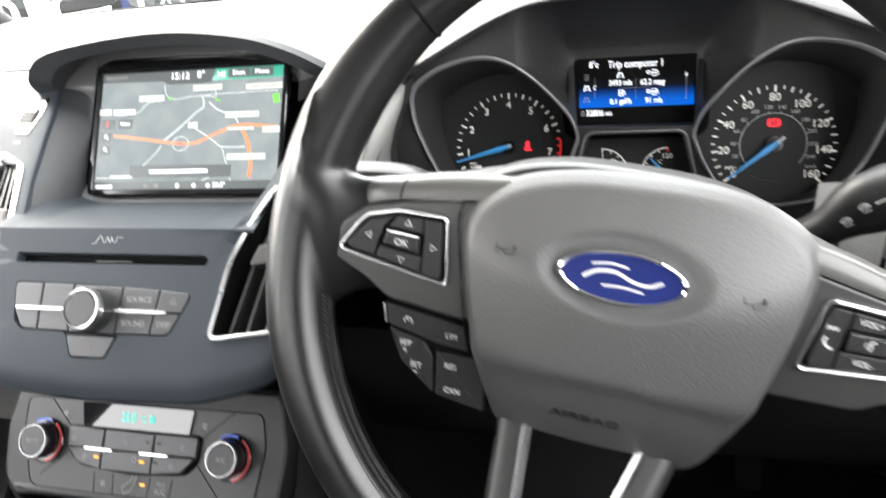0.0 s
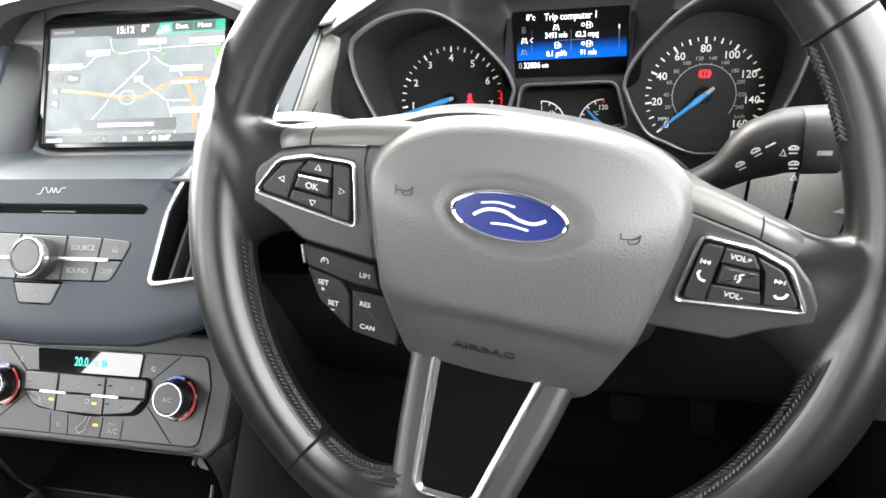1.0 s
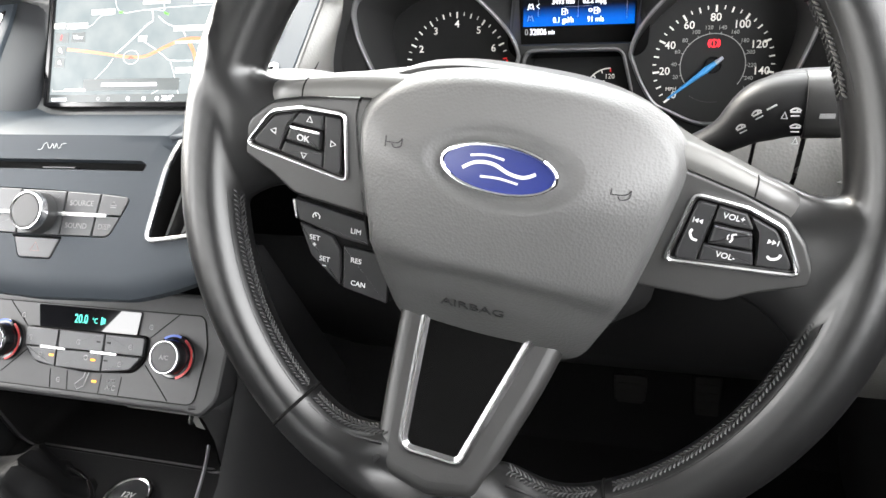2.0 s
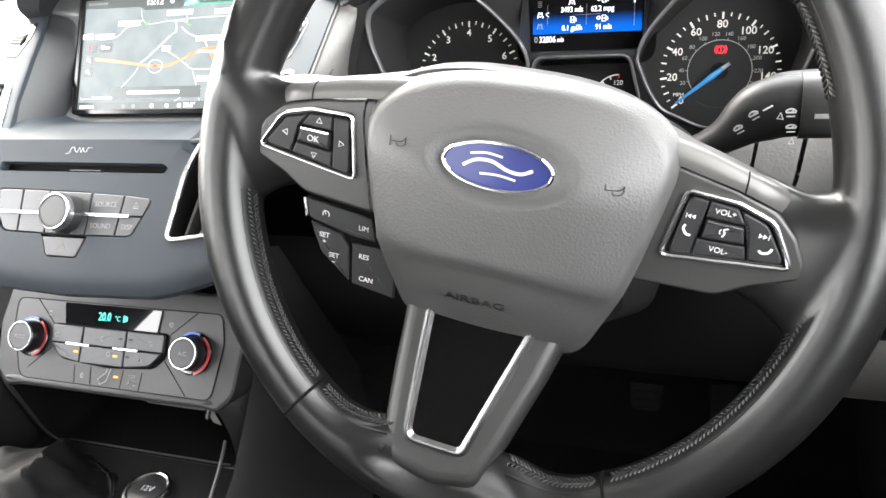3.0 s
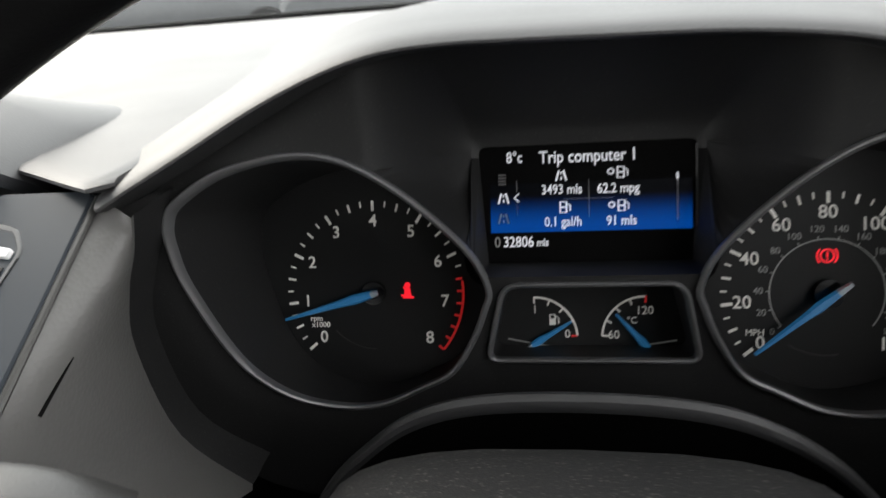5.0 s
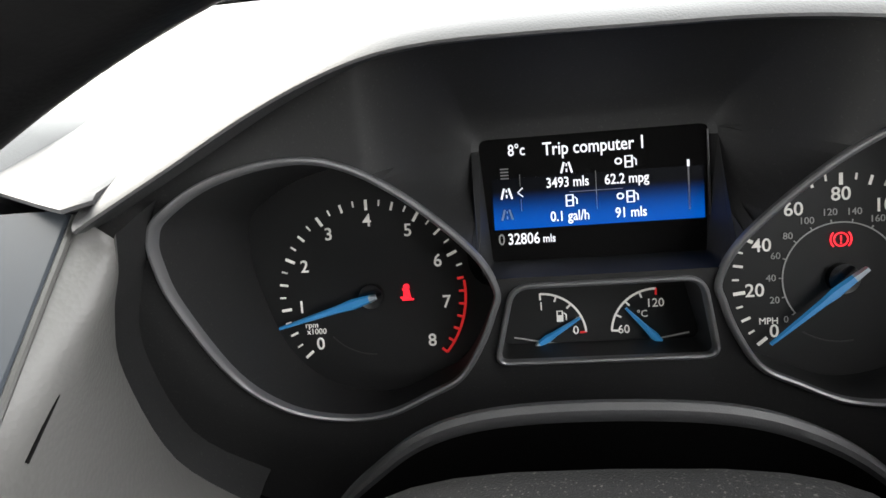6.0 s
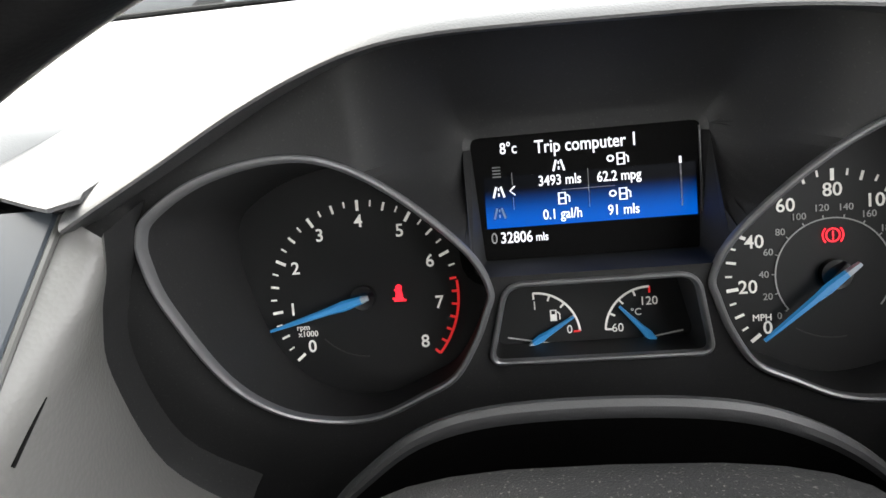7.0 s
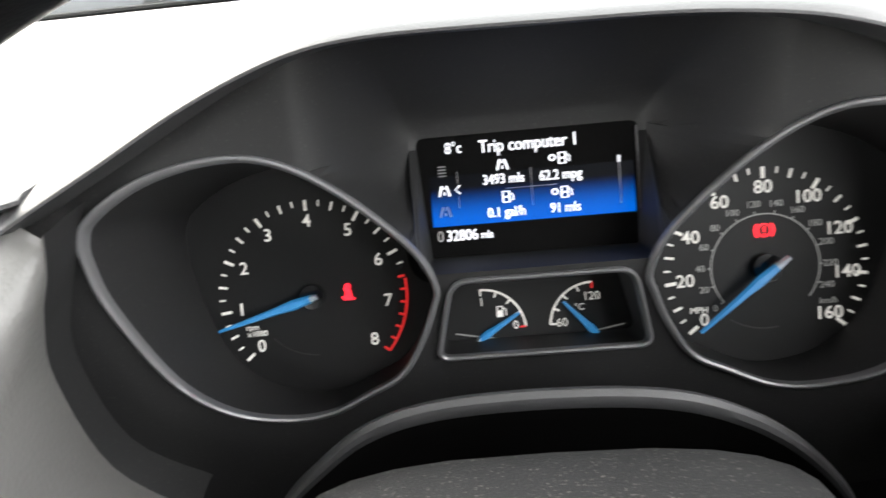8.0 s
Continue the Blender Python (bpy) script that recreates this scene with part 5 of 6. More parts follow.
part("rear_edge", loft([r[4:] for r in rows], closed=False), DASH, shelf, "dark rear edge")

# climate panel
climate = thing("climate_panel", face_frame(-0.3275, 0.352, 0.725, 38.66), "charcoal climate panel with two knobs and a small display", "climate control")
pl = rounded([(-0.117, 0.050, 0.012), (0.117, 0.050, 0.012), (0.126, 0.010, 0.03), (0.122, -0.030, 0.02), (0.108, -0.044, 0.01), (0.092, -0.0420, 0.010), (-0.092, -0.0420, 0.010), (-0.108, -0.044, 0.01), (-0.122, -0.030, 0.02), (-0.126, 0.010, 0.03)], 6)
part("surround", slab(pl, -0.05, -0.0019, 0.003), TUNNEL, climate, "dark rounded surround")
ring = rounded([(-0.1085, 0.034, 0.008), (0.1035, 0.034, 0.008), (0.1085, 0.010, 0.03), (0.1020, -0.0355, 0.010), (-0.0940, -0.0355, 0.012), (-0.1085, 0.010, 0.03)], 6)
part("faceplate", slab(offset(ring, 0.0003), -0.004, -0.0014, 0.0003), FASCIADARK, climate, "charcoal satin faceplate")
part("groove", band(ring, 0.0008, -0.0016, -0.0011, 0.0001), BLACK, climate)
disp = part("display_window", slab(rounded([(-0.0545, 0.0325, 0.0015), (0.0465, 0.0325, 0.0015), (0.0445, 0.0140, 0.0015), (-0.0510, 0.0140, 0.0015)], 3), -0.003, 0.0002, 0.0004), GLASSY, climate, "gloss black display window", smooth=False)
writing("20.0", 0.0075, -0.0105, 0.0228, 0.0004, GREENLED, disp, wide=0.75)
writing("°C", 0.0045, 0.0030, 0.0222, 0.0004, GREENLED, disp, wide=0.8)
for k in range(3):
    part("fan_bar", bar(0.0095 + 0.0016 * k, 0.0228, 0.0009, 0.0062 - 0.0010 * k, 0.0004), GREENLED, disp)
block = rounded([(-0.0620, 0.0135, 0.004), (0.0545, 0.0135, 0.004), (0.0535, -0.0060, 0.012), (0.0440, -0.0150, 0.012), (0.0, -0.0185, 0.05), (-0.0480, -0.0150, 0.014), (-0.0600, -0.0060, 0.012)], 6)
part("key_block", slab(offset(block, -0.0008), -0.003, 0.0004, 0.0004), BLACK, climate)
for x0, x1, top in ((-0.0615, -0.0290, 1), (-0.0282, 0.0160, 1), (0.0168, 0.0540, 1), (-0.0600, -0.0290, 0), (-0.0282, 0.0160, 0), (0.0168, 0.0525, 0)):
    if top:
        poly = [(x0, 0.0130, 0.003 if x0 < -0.06 else 0.0006), (x1, 0.0130, 0.003 if x1 > 0.05 else 0.0006), (x1 - 0.0004, -0.0018, 0.0006), (x0 + 0.0004, -0.0018, 0.0006)]
    else:
        lo0, lo1 = (-0.0135 if x0 < -0.05 else -0.0170), (-0.0135 if x1 > 0.05 else -0.0170)
        poly = [(x0, -0.0026, 0.0006), (x1, -0.0026, 0.0006), (x1 - (0.010 if x1 > 0.05 else 0), lo1, 0.008 if x1 > 0.05 else 0.0006), (x0 + (0.010 if x0 < -0.05 else 0), lo0, 0.008 if x0 < -0.05 else 0.0006)]
    part("key", slab(rounded(poly, 4), -0.002, 0.0026, 0.0008), KEY, climate)
for x in (-0.0315, 0.0180):
    part("silver_bar", slab(rounded([(x - 0.0125, -0.0010, 0.0007), (x + 0.0125, -0.0010, 0.0007), (x + 0.0125, -0.0034, 0.0007), (x - 0.0125, -0.0034, 0.0007)], 3), 0.001, 0.0042, 0.0005), CHROME, climate, "silver bar")
for x, y in ((-0.0330, -0.0080), (0.0080, -0.0085), (0.0085, -0.0255)):
    part("amber_lamp", bar(x, y, 0.0042, 0.0016, 0.0026 if y > -0.02 else -0.0012, 0.0003), AMBER, climate, "lit amber lamp")
for x, y in ((0.0110, 0.0062), (0.0210, 0.0062), (0.0200, -0.0080)):
    part("dark_lamp", bar(x, y, 0.0036, 0.0012, 0.0026, 0.0002), BLACK, climate)
for x in (-0.0350, -0.0180, 0.0140, 0.0330):
    part("groove", bar(x, -0.0270, 0.0007, 0.0150, -0.0016, 0.0004, 0.1 * (-1 if x > 0 else 1)), BLACK, climate)
for a, b in (((-0.0610, -0.0050), (-0.0860, -0.0260)), ((0.0540, -0.0080), (0.0780, -0.0340)), ((0.0560, 0.0130), (0.0800, 0.0330)), ((-0.064, 0.0130), (-0.0850, 0.0330))):
    part("groove", strip([a, b], 0.0008, -0.0016, 0.0004), BLACK, climate)
writing("A/C", 0.0042, 0.0245, -0.0292, -0.0012, MARK, climate)
writing("MAX", 0.0026, 0.0245, -0.0238, -0.0012, MARK, climate)
bm = strip([(-0.0060, -0.0330), (0.0000, -0.0300), (0.0020, -0.0240), (0.0060, -0.0120), (0.0030, -0.0100), (-0.0010, -0.0230), (-0.0085, -0.0290)], 0.0007, 0.0, 0.0003, closed=True)
strip(arc(0.0010, -0.0072, 0.0018, 0, 340, 12), 0.0006, 0.0026, 0.0003, bm=bm, closed=True)
part("seated_figure_mark", bm, MARK, climate, "printed airflow symbol")
for x, y in ((-0.0560, 0.0045), (-0.0080, 0.0045), (0.0420, 0.0045), (-0.0440, -0.0090), (0.0340, -0.0095), (-0.0265, -0.0275), (-0.0700, 0.0220), (0.0560, 0.0215)):
    bm = strip(arc(x, y, 0.0018, 20, 330, 10), 0.0005, 0.0026 if -0.02 < y < 0.012 else -0.0013, 0.0003)
    bar(x, y, 0.0030, 0.0004, 0.0026 if -0.02 < y < 0.012 else -0.0013, bm=bm)
    part("key_mark", bm, MARK, climate)
REDRING, BLUERING = mat("red_ring_print", (0.35, 0.03, 0.03), 0.4), mat("blue_ring_print", (0.02, 0.07, 0.35), 0.4)
for x in (-0.0845, 0.0812):
    kb = part("temperature_knob", lathe([(0.0172, -0.002), (0.0172, 0.0012), (0.0160, 0.0024), (0.0140, 0.0026), (0.0136, 0.0060), (0.0126, 0.0125), (0.0110, 0.0135)], 48), GLOSS, climate, "chrome-ringed temperature knob", pose(x, 0.0005, 0))
    part("knob_ring", loft([[Vector((r * math.cos(2 * math.pi * i / 48), r * math.sin(2 * math.pi * i / 48), z)) for i in range(48)] for r, z in ((0.0128, 0.0105), (0.0126, 0.0136), (0.0123, 0.0141), (0.0118, 0.0141), (0.0115, 0.0132))]), CHROME, kb, "chrome ring")
    part("knob_face", lathe([(0.0117, 0.009), (0.0116, 0.0131), (0.0110, 0.0135), (0.0102, 0.0136)], 36), KNOBFACE, kb)
    part("red_arc", strip(arc(0, 0, 0.0163, -75, 55, 20), 0.0017, 0.0019, 0.0006), REDRING, kb, "red arc")
    part("blue_arc", strip(arc(0, 0, 0.0163, 70, 125, 14), 0.0017, 0.0019, 0.0006), BLUERING, kb, "blue arc")
    writing("A/C" if x > 0 else "AUTO", 0.0036 if x > 0 else 0.0030, 0, -0.0005, 0.0138, MARK, kb)


# ---- dashboard body, binnacle hood, column, footwell ----
dash = thing("dashboard", Matrix(), "dark grained soft-plastic dashboard with binnacle hood", "dashboard", kind="structure")
HC = 0.0425
edge_half = [(0.000, 1.0050), (0.030, 1.0046), (0.055, 1.0030), (0.075, 1.0000), (0.095, 0.9940), (0.118, 0.9850), (0.145, 0.9730), (0.172, 0.9610), (0.184, 0.9550)]
def shoulder(x):
    return step(x / 0.085) * step((0.184 - x) / 0.09)


arch_pts = [(HC - x, z + 0.0038 * shoulder(x)) for x, z in edge_half[::-1]] + [(HC + x, z - 0.0014 * shoulder(x)) for x, z in edge_half[1:]]
arch = spline([Vector((x, 0.520, z)) for x, z in arch_pts], 5, False)
# the underside of the hood runs back to the dials, its top runs forward into the dash
under = [[Vector((HC + (p.x - HC) * f, y, p.z - down)) for p in arch] for f, y, down in ((1.02, 0.640, 0.0085), (1.01, 0.600, 0.0072), (1.0, 0.565, 0.0055), (0.995, 0.540, 0.0035), (0.995, 0.528, 0.0018), (0.997, 0.5225, 0.0006))]
rolled = [[Vector((HC + (p.x - HC) * (1.003 + 0.0035 * k), y, p.z + up)) for p in arch] for k, (y, up) in enumerate(((0.5176, 0.0006), (0.5176, 0.0015), (0.5190, 0.0027), (0.5216, 0.0038), (0.5250, 0.0046), (0.5310, 0.0055), (0.5400, 0.0066)))]
top_b = [Vector((HC + (p.x - HC) * 1.06, 0.560, 0.9685 + (p.z - 0.960) * 1.02)) for p in arch]
top_c = [Vector((HC + (p.x - HC) * 1.15, 0.680, 0.9685 + (p.z - 0.962) * 0.85)) for p in arch]
top_d = [Vector((HC + (p.x - HC) * 1.3, 0.850, 0.9675 + (p.z - 0.962) * 0.35)) for p in arch]
top_e = [Vector((HC + (p.x - HC) * 1.5, 1.050, 0.955)) for p in arch]
part("binnacle_hood", loft(under + [arch] + rolled + [top_b, top_c, top_d, top_e], closed=False), DASH, dash, "dark grained binnacle hood")
# dash top sheet
rows = []
for y, z in ((0.590, 0.9250), (0.560, 0.9520), (0.524, 0.9615), (0.5165, 0.9640), (0.5165, 0.9655), (0.5195, 0.9667), (0.530, 0.9672), (0.60, 0.9675), (0.75, 0.9665), (0.95, 0.963), (1.12, 0.958), (1.18, 0.945)):
    row = []
    for x in [-1.08 + 0.0075 * i for i in range(241)]:
        yy = y
        if y < 0.6:
            yy = y + min(0.10, 0.5 * max(0.0, -0.136 - x)) - 0.004 * step((x + 0.20) / 0.06)
            yy -= 0.04 * step((x - 0.25) / 0.2)
        inside = 1 - step((abs(x - HC) - 0.162) / 0.018)
        if y < 0.9:
            yy = yy * (1 - inside) + (0.70 + (y - 0.5) * 0.5) * inside
        row.append(Vector((x, yy, z - 0.03 * step((x - 0.23) / 0.15) * step((0.8 - y) / 0.3))))
    rows.append(row)
part("dash_top", loft(rows, closed=False), DASH, dash, "dark grained dash top")
# grey walls either side of the dials, from the edge strip in to the dark opening
surround = thing("binnacle_surround", Matrix(), "grey soft-plastic walls either side of the dials", "dashboard panel", kind="structure")
STRIP = [tuple(audio.matrix_world @ on_wing(x, y, -0.003)) for x, y in ((0.1815, 0.158), (0.1800, 0.120), (0.1788, 0.085), (0.1775, 0.055), (0.1750, 0.026), (0.1715, -0.004))]
STRIP_FAR = [(-0.1385, 0.5115, 0.9570), (-0.143, 0.487, 0.938), (-0.150, 0.462, 0.915), (-0.157, 0.436, 0.885), (-0.1590, 0.4180, 0.850), (-0.1520, 0.4300, 0.846)]
OPEN = [(-0.1290, 0.5180, 0.9530), (-0.1345, 0.520, 0.9370), (-0.1440, 0.523, 0.9180), (-0.1530, 0.528, 0.8880), (-0.1480, 0.533, 0.838), (-0.1200, 0.535, 0.808)]


def across(pts, s):
    return [Vector(((2 * HC - p[0]) if s > 0 else p[0], p[1], p[2])) for p in pts]


for s in (-1, 1):
    A, B = spline(across(STRIP if s < 0 else STRIP_FAR, s), 5, False), spline(across(OPEN, s), 5, False)
    rows = []
    for k in range(9):
        t = k / 8
        bow = 0.006 * math.sin(math.pi * t) * (-s)
        rows.append([a.lerp(b, t) + Vector((bow * min(1, i / 6), 0, 0)) for i, (a, b) in enumerate(zip(A, B))])
    rows.append([Vector((b.x + s * 0.0015, b.y + 0.004, b.z)) for b in B])
    part("grey_wall", loft(rows, closed=False), DASHGREY, surround, "grey grained wall")
    part("dark_recess", loft([rows[-1]] + [[Vector((b.x - s * dx, b.y + dy, b.z)) for b in B] for dx, dy in ((-0.001, 0.008), (-0.0015, 0.018), (-0.001, 0.032), (0.0, 0.060))], closed=False), HOUSING, surround)
    part("edge_strip", sweep([a + Vector((0, -0.001, 0.0005)) for a in A], oval(0.0015, 0.0015, 8)), GREYTRIM, surround, "satin grey edge strip")
    if s < 0:
        part("crease", sweep([rows[3][11], rows[3][11].lerp(rows[2][14], 0.5), rows[2][14]], lambda t: oval(0.0003 + 0.0007 * t, 0.0003 + 0.0005 * t, 6)), BLACK, surround)
# lower dash on the driver's side
rows = []
for y, z in ((0.48, 0.900), (0.455, 0.86), (0.445, 0.80), (0.45, 0.72), (0.48, 0.64), (0.56, 0.58)):
    rows.append([Vector((x, y + 0.02 * step((x - 0.30) / 0.2), z)) for x in (0.236, 0.25, 0.30, 0.36, 0.42, 0.52)])
part("side_panel", loft(rows, closed=False), DASHGREY, dash, "grey panel beside the column")
for edge in ((0.150, 0.1665), (0.1690, 0.1955), (0.1985, 0.2330), (0.2355, 0.300)):
    part("seamed_panel", loft([[Vector((x - k, y, z)) for x in (edge[0], edge[0] + 0.0015, edge[1] - 0.0015, edge[1])] for y, z, k in ((0.485, 0.885, -0.004), (0.473, 0.862, 0.0), (0.468, 0.835, 0.003), (0.468, 0.805, 0.008), (0.480, 0.780, 0.014))], closed=False), DASHGREY, dash, "grey lower panel")
rows = []
for y, z in ((0.42, 0.80), (0.44, 0.74), (0.48, 0.66), (0.56, 0.58), (0.66, 0.55)):
    rows.append([Vector((x, y, z)) for x in (-0.20, -0.10, 0.0, 0.10, 0.2, 0.3)])
part("knee_panel", loft(rows, closed=False), DOOR, dash, "black knee panel")
# passenger side
rows = []
for p in spline([Vector((0, y, z)) for y, z in ((0.66, 0.9655), (0.62, 0.9695), (0.58, 0.960), (0.53, 0.942), (0.48, 0.913), (0.445, 0.880), (0.43, 0.83), (0.44, 0.72), (0.50, 0.60))], 4, False):
    rows.append([Vector((x, p.y, p.z)) for x in (-1.08, -0.9, -0.7, -0.55, -0.47)])
part("passenger_panel", loft(rows, closed=False), DASH, dash, "dash rolling down on the passenger side")

# column cover: a lip under the dials and the dusty upper cover
lip_thing = thing("column_lip", Matrix(), "black plastic lip below the dials", "dashboard panel")
base = [(-0.092, 0.800), (-0.075, 0.828), (-0.058, 0.846), (-0.036, 0.8635), (-0.008, 0.8725), (0.035, 0.8745), (0.076, 0.8710), (0.104, 0.8610), (0.128, 0.8440), (0.148, 0.820), (0.160, 0.795)]
line = spline([Vector((x, 0.520, z)) for x, z in base], 5, False)
bm = loft([[Vector((p.x, y, p.z + dz)) for p in line] for y, dz in ((0.590, -0.120), (0.534, -0.022), (0.528, -0.006), (0.525, -0.001), (0.522, 0.0), (0.5195, -0.0015), (0.519, -0.004), (0.5205, -0.0075))], closed=False)
part("lip", bm, DASH, lip_thing, "rounded black lip")
# sheet coloured near-black for the shade under the lip
part("lip_face", loft([[Vector((0.034 + (p.x - 0.034) * f, y, p.z + dz)) for p in line] for f, y, dz in ((1, 0.5210, -0.0076), (0.99, 0.528, -0.020), (0.97, 0.540, -0.060))], closed=False), BLACK, lip_thing, "near-black sheet below the lip, shade put into its colour")
column = thing("column_cover", Matrix(), "dusty black plastic steering column cover", "column cover")
loops = []
for y, w, top, bot in ((0.345, 0.060, 0.905, 0.820), (0.36, 0.074, 0.906, 0.805), (0.42, 0.086, 0.898, 0.785), (0.470, 0.0935, 0.8875, 0.775), (0.478, 0.0925, 0.8855, 0.776), (0.482, 0.089, 0.8815, 0.780)):
    mid, hh = (top + bot) / 2, (top - bot) / 2
    loops.append([Vector((0.030 + p.x, y, mid + p.y)) for p in oval(w, hh, 32, 3.0)])
part("upper_cover", loft(loops, cap0=True, cap1=True), COLUMN, column, "dusty upper cover")
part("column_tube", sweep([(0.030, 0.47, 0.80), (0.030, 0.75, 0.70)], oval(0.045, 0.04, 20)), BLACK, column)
part("lower_cover", loft([[Vector((0.030 + p.x, y, mid + p.y)) for p in oval(w, hh, 28, 3.0)] for y, w, mid, hh in ((0.350, 0.060, 0.812, 0.030), (0.40, 0.078, 0.790, 0.036), (0.47, 0.086, 0.780, 0.040), (0.52, 0.080, 0.765, 0.035))], cap0=True, cap1=True), DOOR, column, "black lower cover")

# stalks
wiper = thing("wiper_stalk", Matrix(), "black wiper stalk with printed symbols", "stalk", "stalks")
path = spline([(0.100, 0.440, 0.855), (0.125, 0.424, 0.872), (0.1440, 0.412, 0.889), (0.1560, 0.407, 0.9015), (0.1690, 0.405, 0.9080), (0.190, 0.404, 0.9100), (0.215, 0.402, 0.911), (0.245, 0.400, 0.911)], 5, False)


def stalk_section(t):
    w = 0.0095 + 0.0080 * step((t - 0.22) / 0.3) - 0.004 * step((t - 0.85) / 0.15)
    return oval(0.012, w, 18, 2.6)


part("arm", sweep(path, stalk_section), BUTTON, wiper, "black arm")
part("collar", sweep([(0.180, 0.4038, 0.9095), (0.199, 0.4033, 0.9100)], oval(0.0130, 0.0182, 20, 2.8)), SPOKE, wiper)
part("collar_mark", bar(0, 0, 0.0075, 0.0026, 0, 0.0004), MARK, wiper, m=pose(0.190, 0.3903, 0.908, 90, 0, 0))
part("top_cover", sweep(spline([(0.1500, 0.411, 0.9060), (0.158, 0.410, 0.9165), (0.170, 0.409, 0.9235), (0.200, 0.408, 0.9255), (0.24, 0.404, 0.9255)], 4, False), oval(0.0065, 0.0024, 14, 2.5)), BUTTON, wiper, "dark grey top cover")
for x, z, k in ((0.1500, 0.8975, 0), (0.157, 0.9065, 0), (0.1630, 0.912, 1), (0.1695, 0.908, 2), (0.1745, 0.909, 0), (0.1755, 0.900, 0), (0.1765, 0.8935, 2), (0.2065, 0.9145, 2), (0.2070, 0.908, 1), (0.2075, 0.902, 1)):
    bm = strip(arc(0, 0, 0.0022, 30, 150, 8), 0.0006, 0, 0.0002)
    if k == 0:
        bar(0, 0.0008, 0.0036, 0.0006, 0, bm=bm)
        strip([(0, 0.0005), (0.001, 0.0022)], 0.0005, 0, 0.0002, bm=bm)
        bar(0, -0.0008, 0.003, 0.0004, 0, bm=bm)
    if k == 1:
        bm.free()
        bm = bar(0, 0, 0.004, 0.0006, 0)
    if k == 2:
        bm.free()
        bm = strip([(0, 0.0014), (-0.001, -0.0012), (0.001, -0.0012)], 0.0006, 0, 0.0002, closed=True)
    part("wiper_mark", bm, MARKW, wiper, m=pose(x, 0.3913 + max(0, 0.17 - x) * 0.28, z, 90, 0, -14 if x < 0.17 else 0) @ pose(0, 0, 0.0004, 0, 0, 35 if x < 0.166 else 0) @ Matrix.Scale(1.4, 4))
indicator = thing("indicator_stalk", Matrix(), "black indicator stalk with grey top and printed symbols", "stalk", "stalks")
path = spline([(-0.040, 0.450, 0.852), (-0.062, 0.428, 0.878), (-0.081, 0.413, 0.900), (-0.105, 0.406, 0.913), (-0.135, 0.402, 0.917), (-0.165, 0.398, 0.918)], 5, False)
part("arm", sweep(path, lambda t: oval(0.011, 0.0095 + 0.004 * step((t - 0.2) / 0.3), 18, 2.6)), BUTTON, indicator, "black arm")
part("top_cover", sweep(spline([(-0.080, 0.414, 0.914), (-0.096, 0.409, 0.925), (-0.125, 0.405, 0.930), (-0.160, 0.400, 0.930)], 4, False), oval(0.0095, 0.0034, 14, 2.5)), SPOKE, indicator, "dark grey top cover")
for x, z in ((-0.082, 0.905), (-0.086, 0.899), (-0.106, 0.916), (-0.111, 0.909), (-0.103, 0.908)):
    part("lamp_mark", strip(arc(0, 0, 0.0022, 0, 330, 10), 0.0012, 0, 0.0003, closed=True), MARKW, indicator, m=pose(x, 0.3935 + (x + 0.11) * 0.28, z, 80, 0, 12))

# footwell and pedals
foot = thing("footwell", Matrix(), "dark carpeted footwell", "floor", kind="structure")
rows = [[Vector((x, y, z)) for x in (-0.95, -0.4, 0.0, 0.3, 0.55)] for y, z in ((-1.2, 0.22), (0.3, 0.22), (0.80, 0.22), (1.00, 0.40), (1.02, 0.80), (1.05, 0.95))]
part("carpet", loft(rows, closed=False), CARPET, foot, "dark carpet")
for name, x, z, w, h, lab in (("brake_pedal", 0.090, 0.262, 0.052, 0.090, "black rubber brake pedal"), ("accelerator_pedal", 0.202, 0.272, 0.042, 0.095, "black ribbed accelerator pedal")):
    ped = thing(name, face_frame(x, 0.85, z, 25), lab, "pedal", "pedals")
    part("pad", slab(rounded([(-w / 2, h / 2, 0.006), (w / 2, h / 2, 0.006), (w * 0.4, -h / 2, 0.008), (-w * 0.4, -h / 2, 0.008)], 4), -0.012, 0, 0.003), RUBBER, ped)
    for k in range(6):
        part("rib", bar(0, -h * 0.36 + k * h * 0.14, w * 0.72, 0.005, 0, 0.002), RUBBER, ped)
    part("arm", sweep([(0, h * 0.3, -0.008), (0, h * 0.9, -0.05), (0, h * 2.4, -0.08)], oval(0.008, 0.006, 10)), BLACK, ped)

# ---- storage bin, gear boot, socket, tunnel ----
tunnel = thing("centre_tunnel", Matrix(), "black plastic centre tunnel with open storage bin", "centre console")
part("side_right", loft([[Vector((-0.200, y, z)) for y, z in ((0.40, 0.80), (0.385, 0.75), (0.355, 0.70), (0.30, 0.65), (0.20, 0.60), (0.0, 0.57), (-0.3, 0.56))], [Vector((-0.188, y, z)) for y, z in ((0.42, 0.79), (0.405, 0.745), (0.375, 0.69), (0.32, 0.64), (0.21, 0.585), (0.0, 0.555), (-0.3, 0.545))], [Vector((-0.185, y, z)) for y, z in ((0.5, 0.60), (0.5, 0.5), (0.45, 0.4), (0.40, 0.3), (0.3, 0.22), (0.0, 0.2), (-0.3, 0.2))]], closed=False), TUNNEL, tunnel, "black side wall")
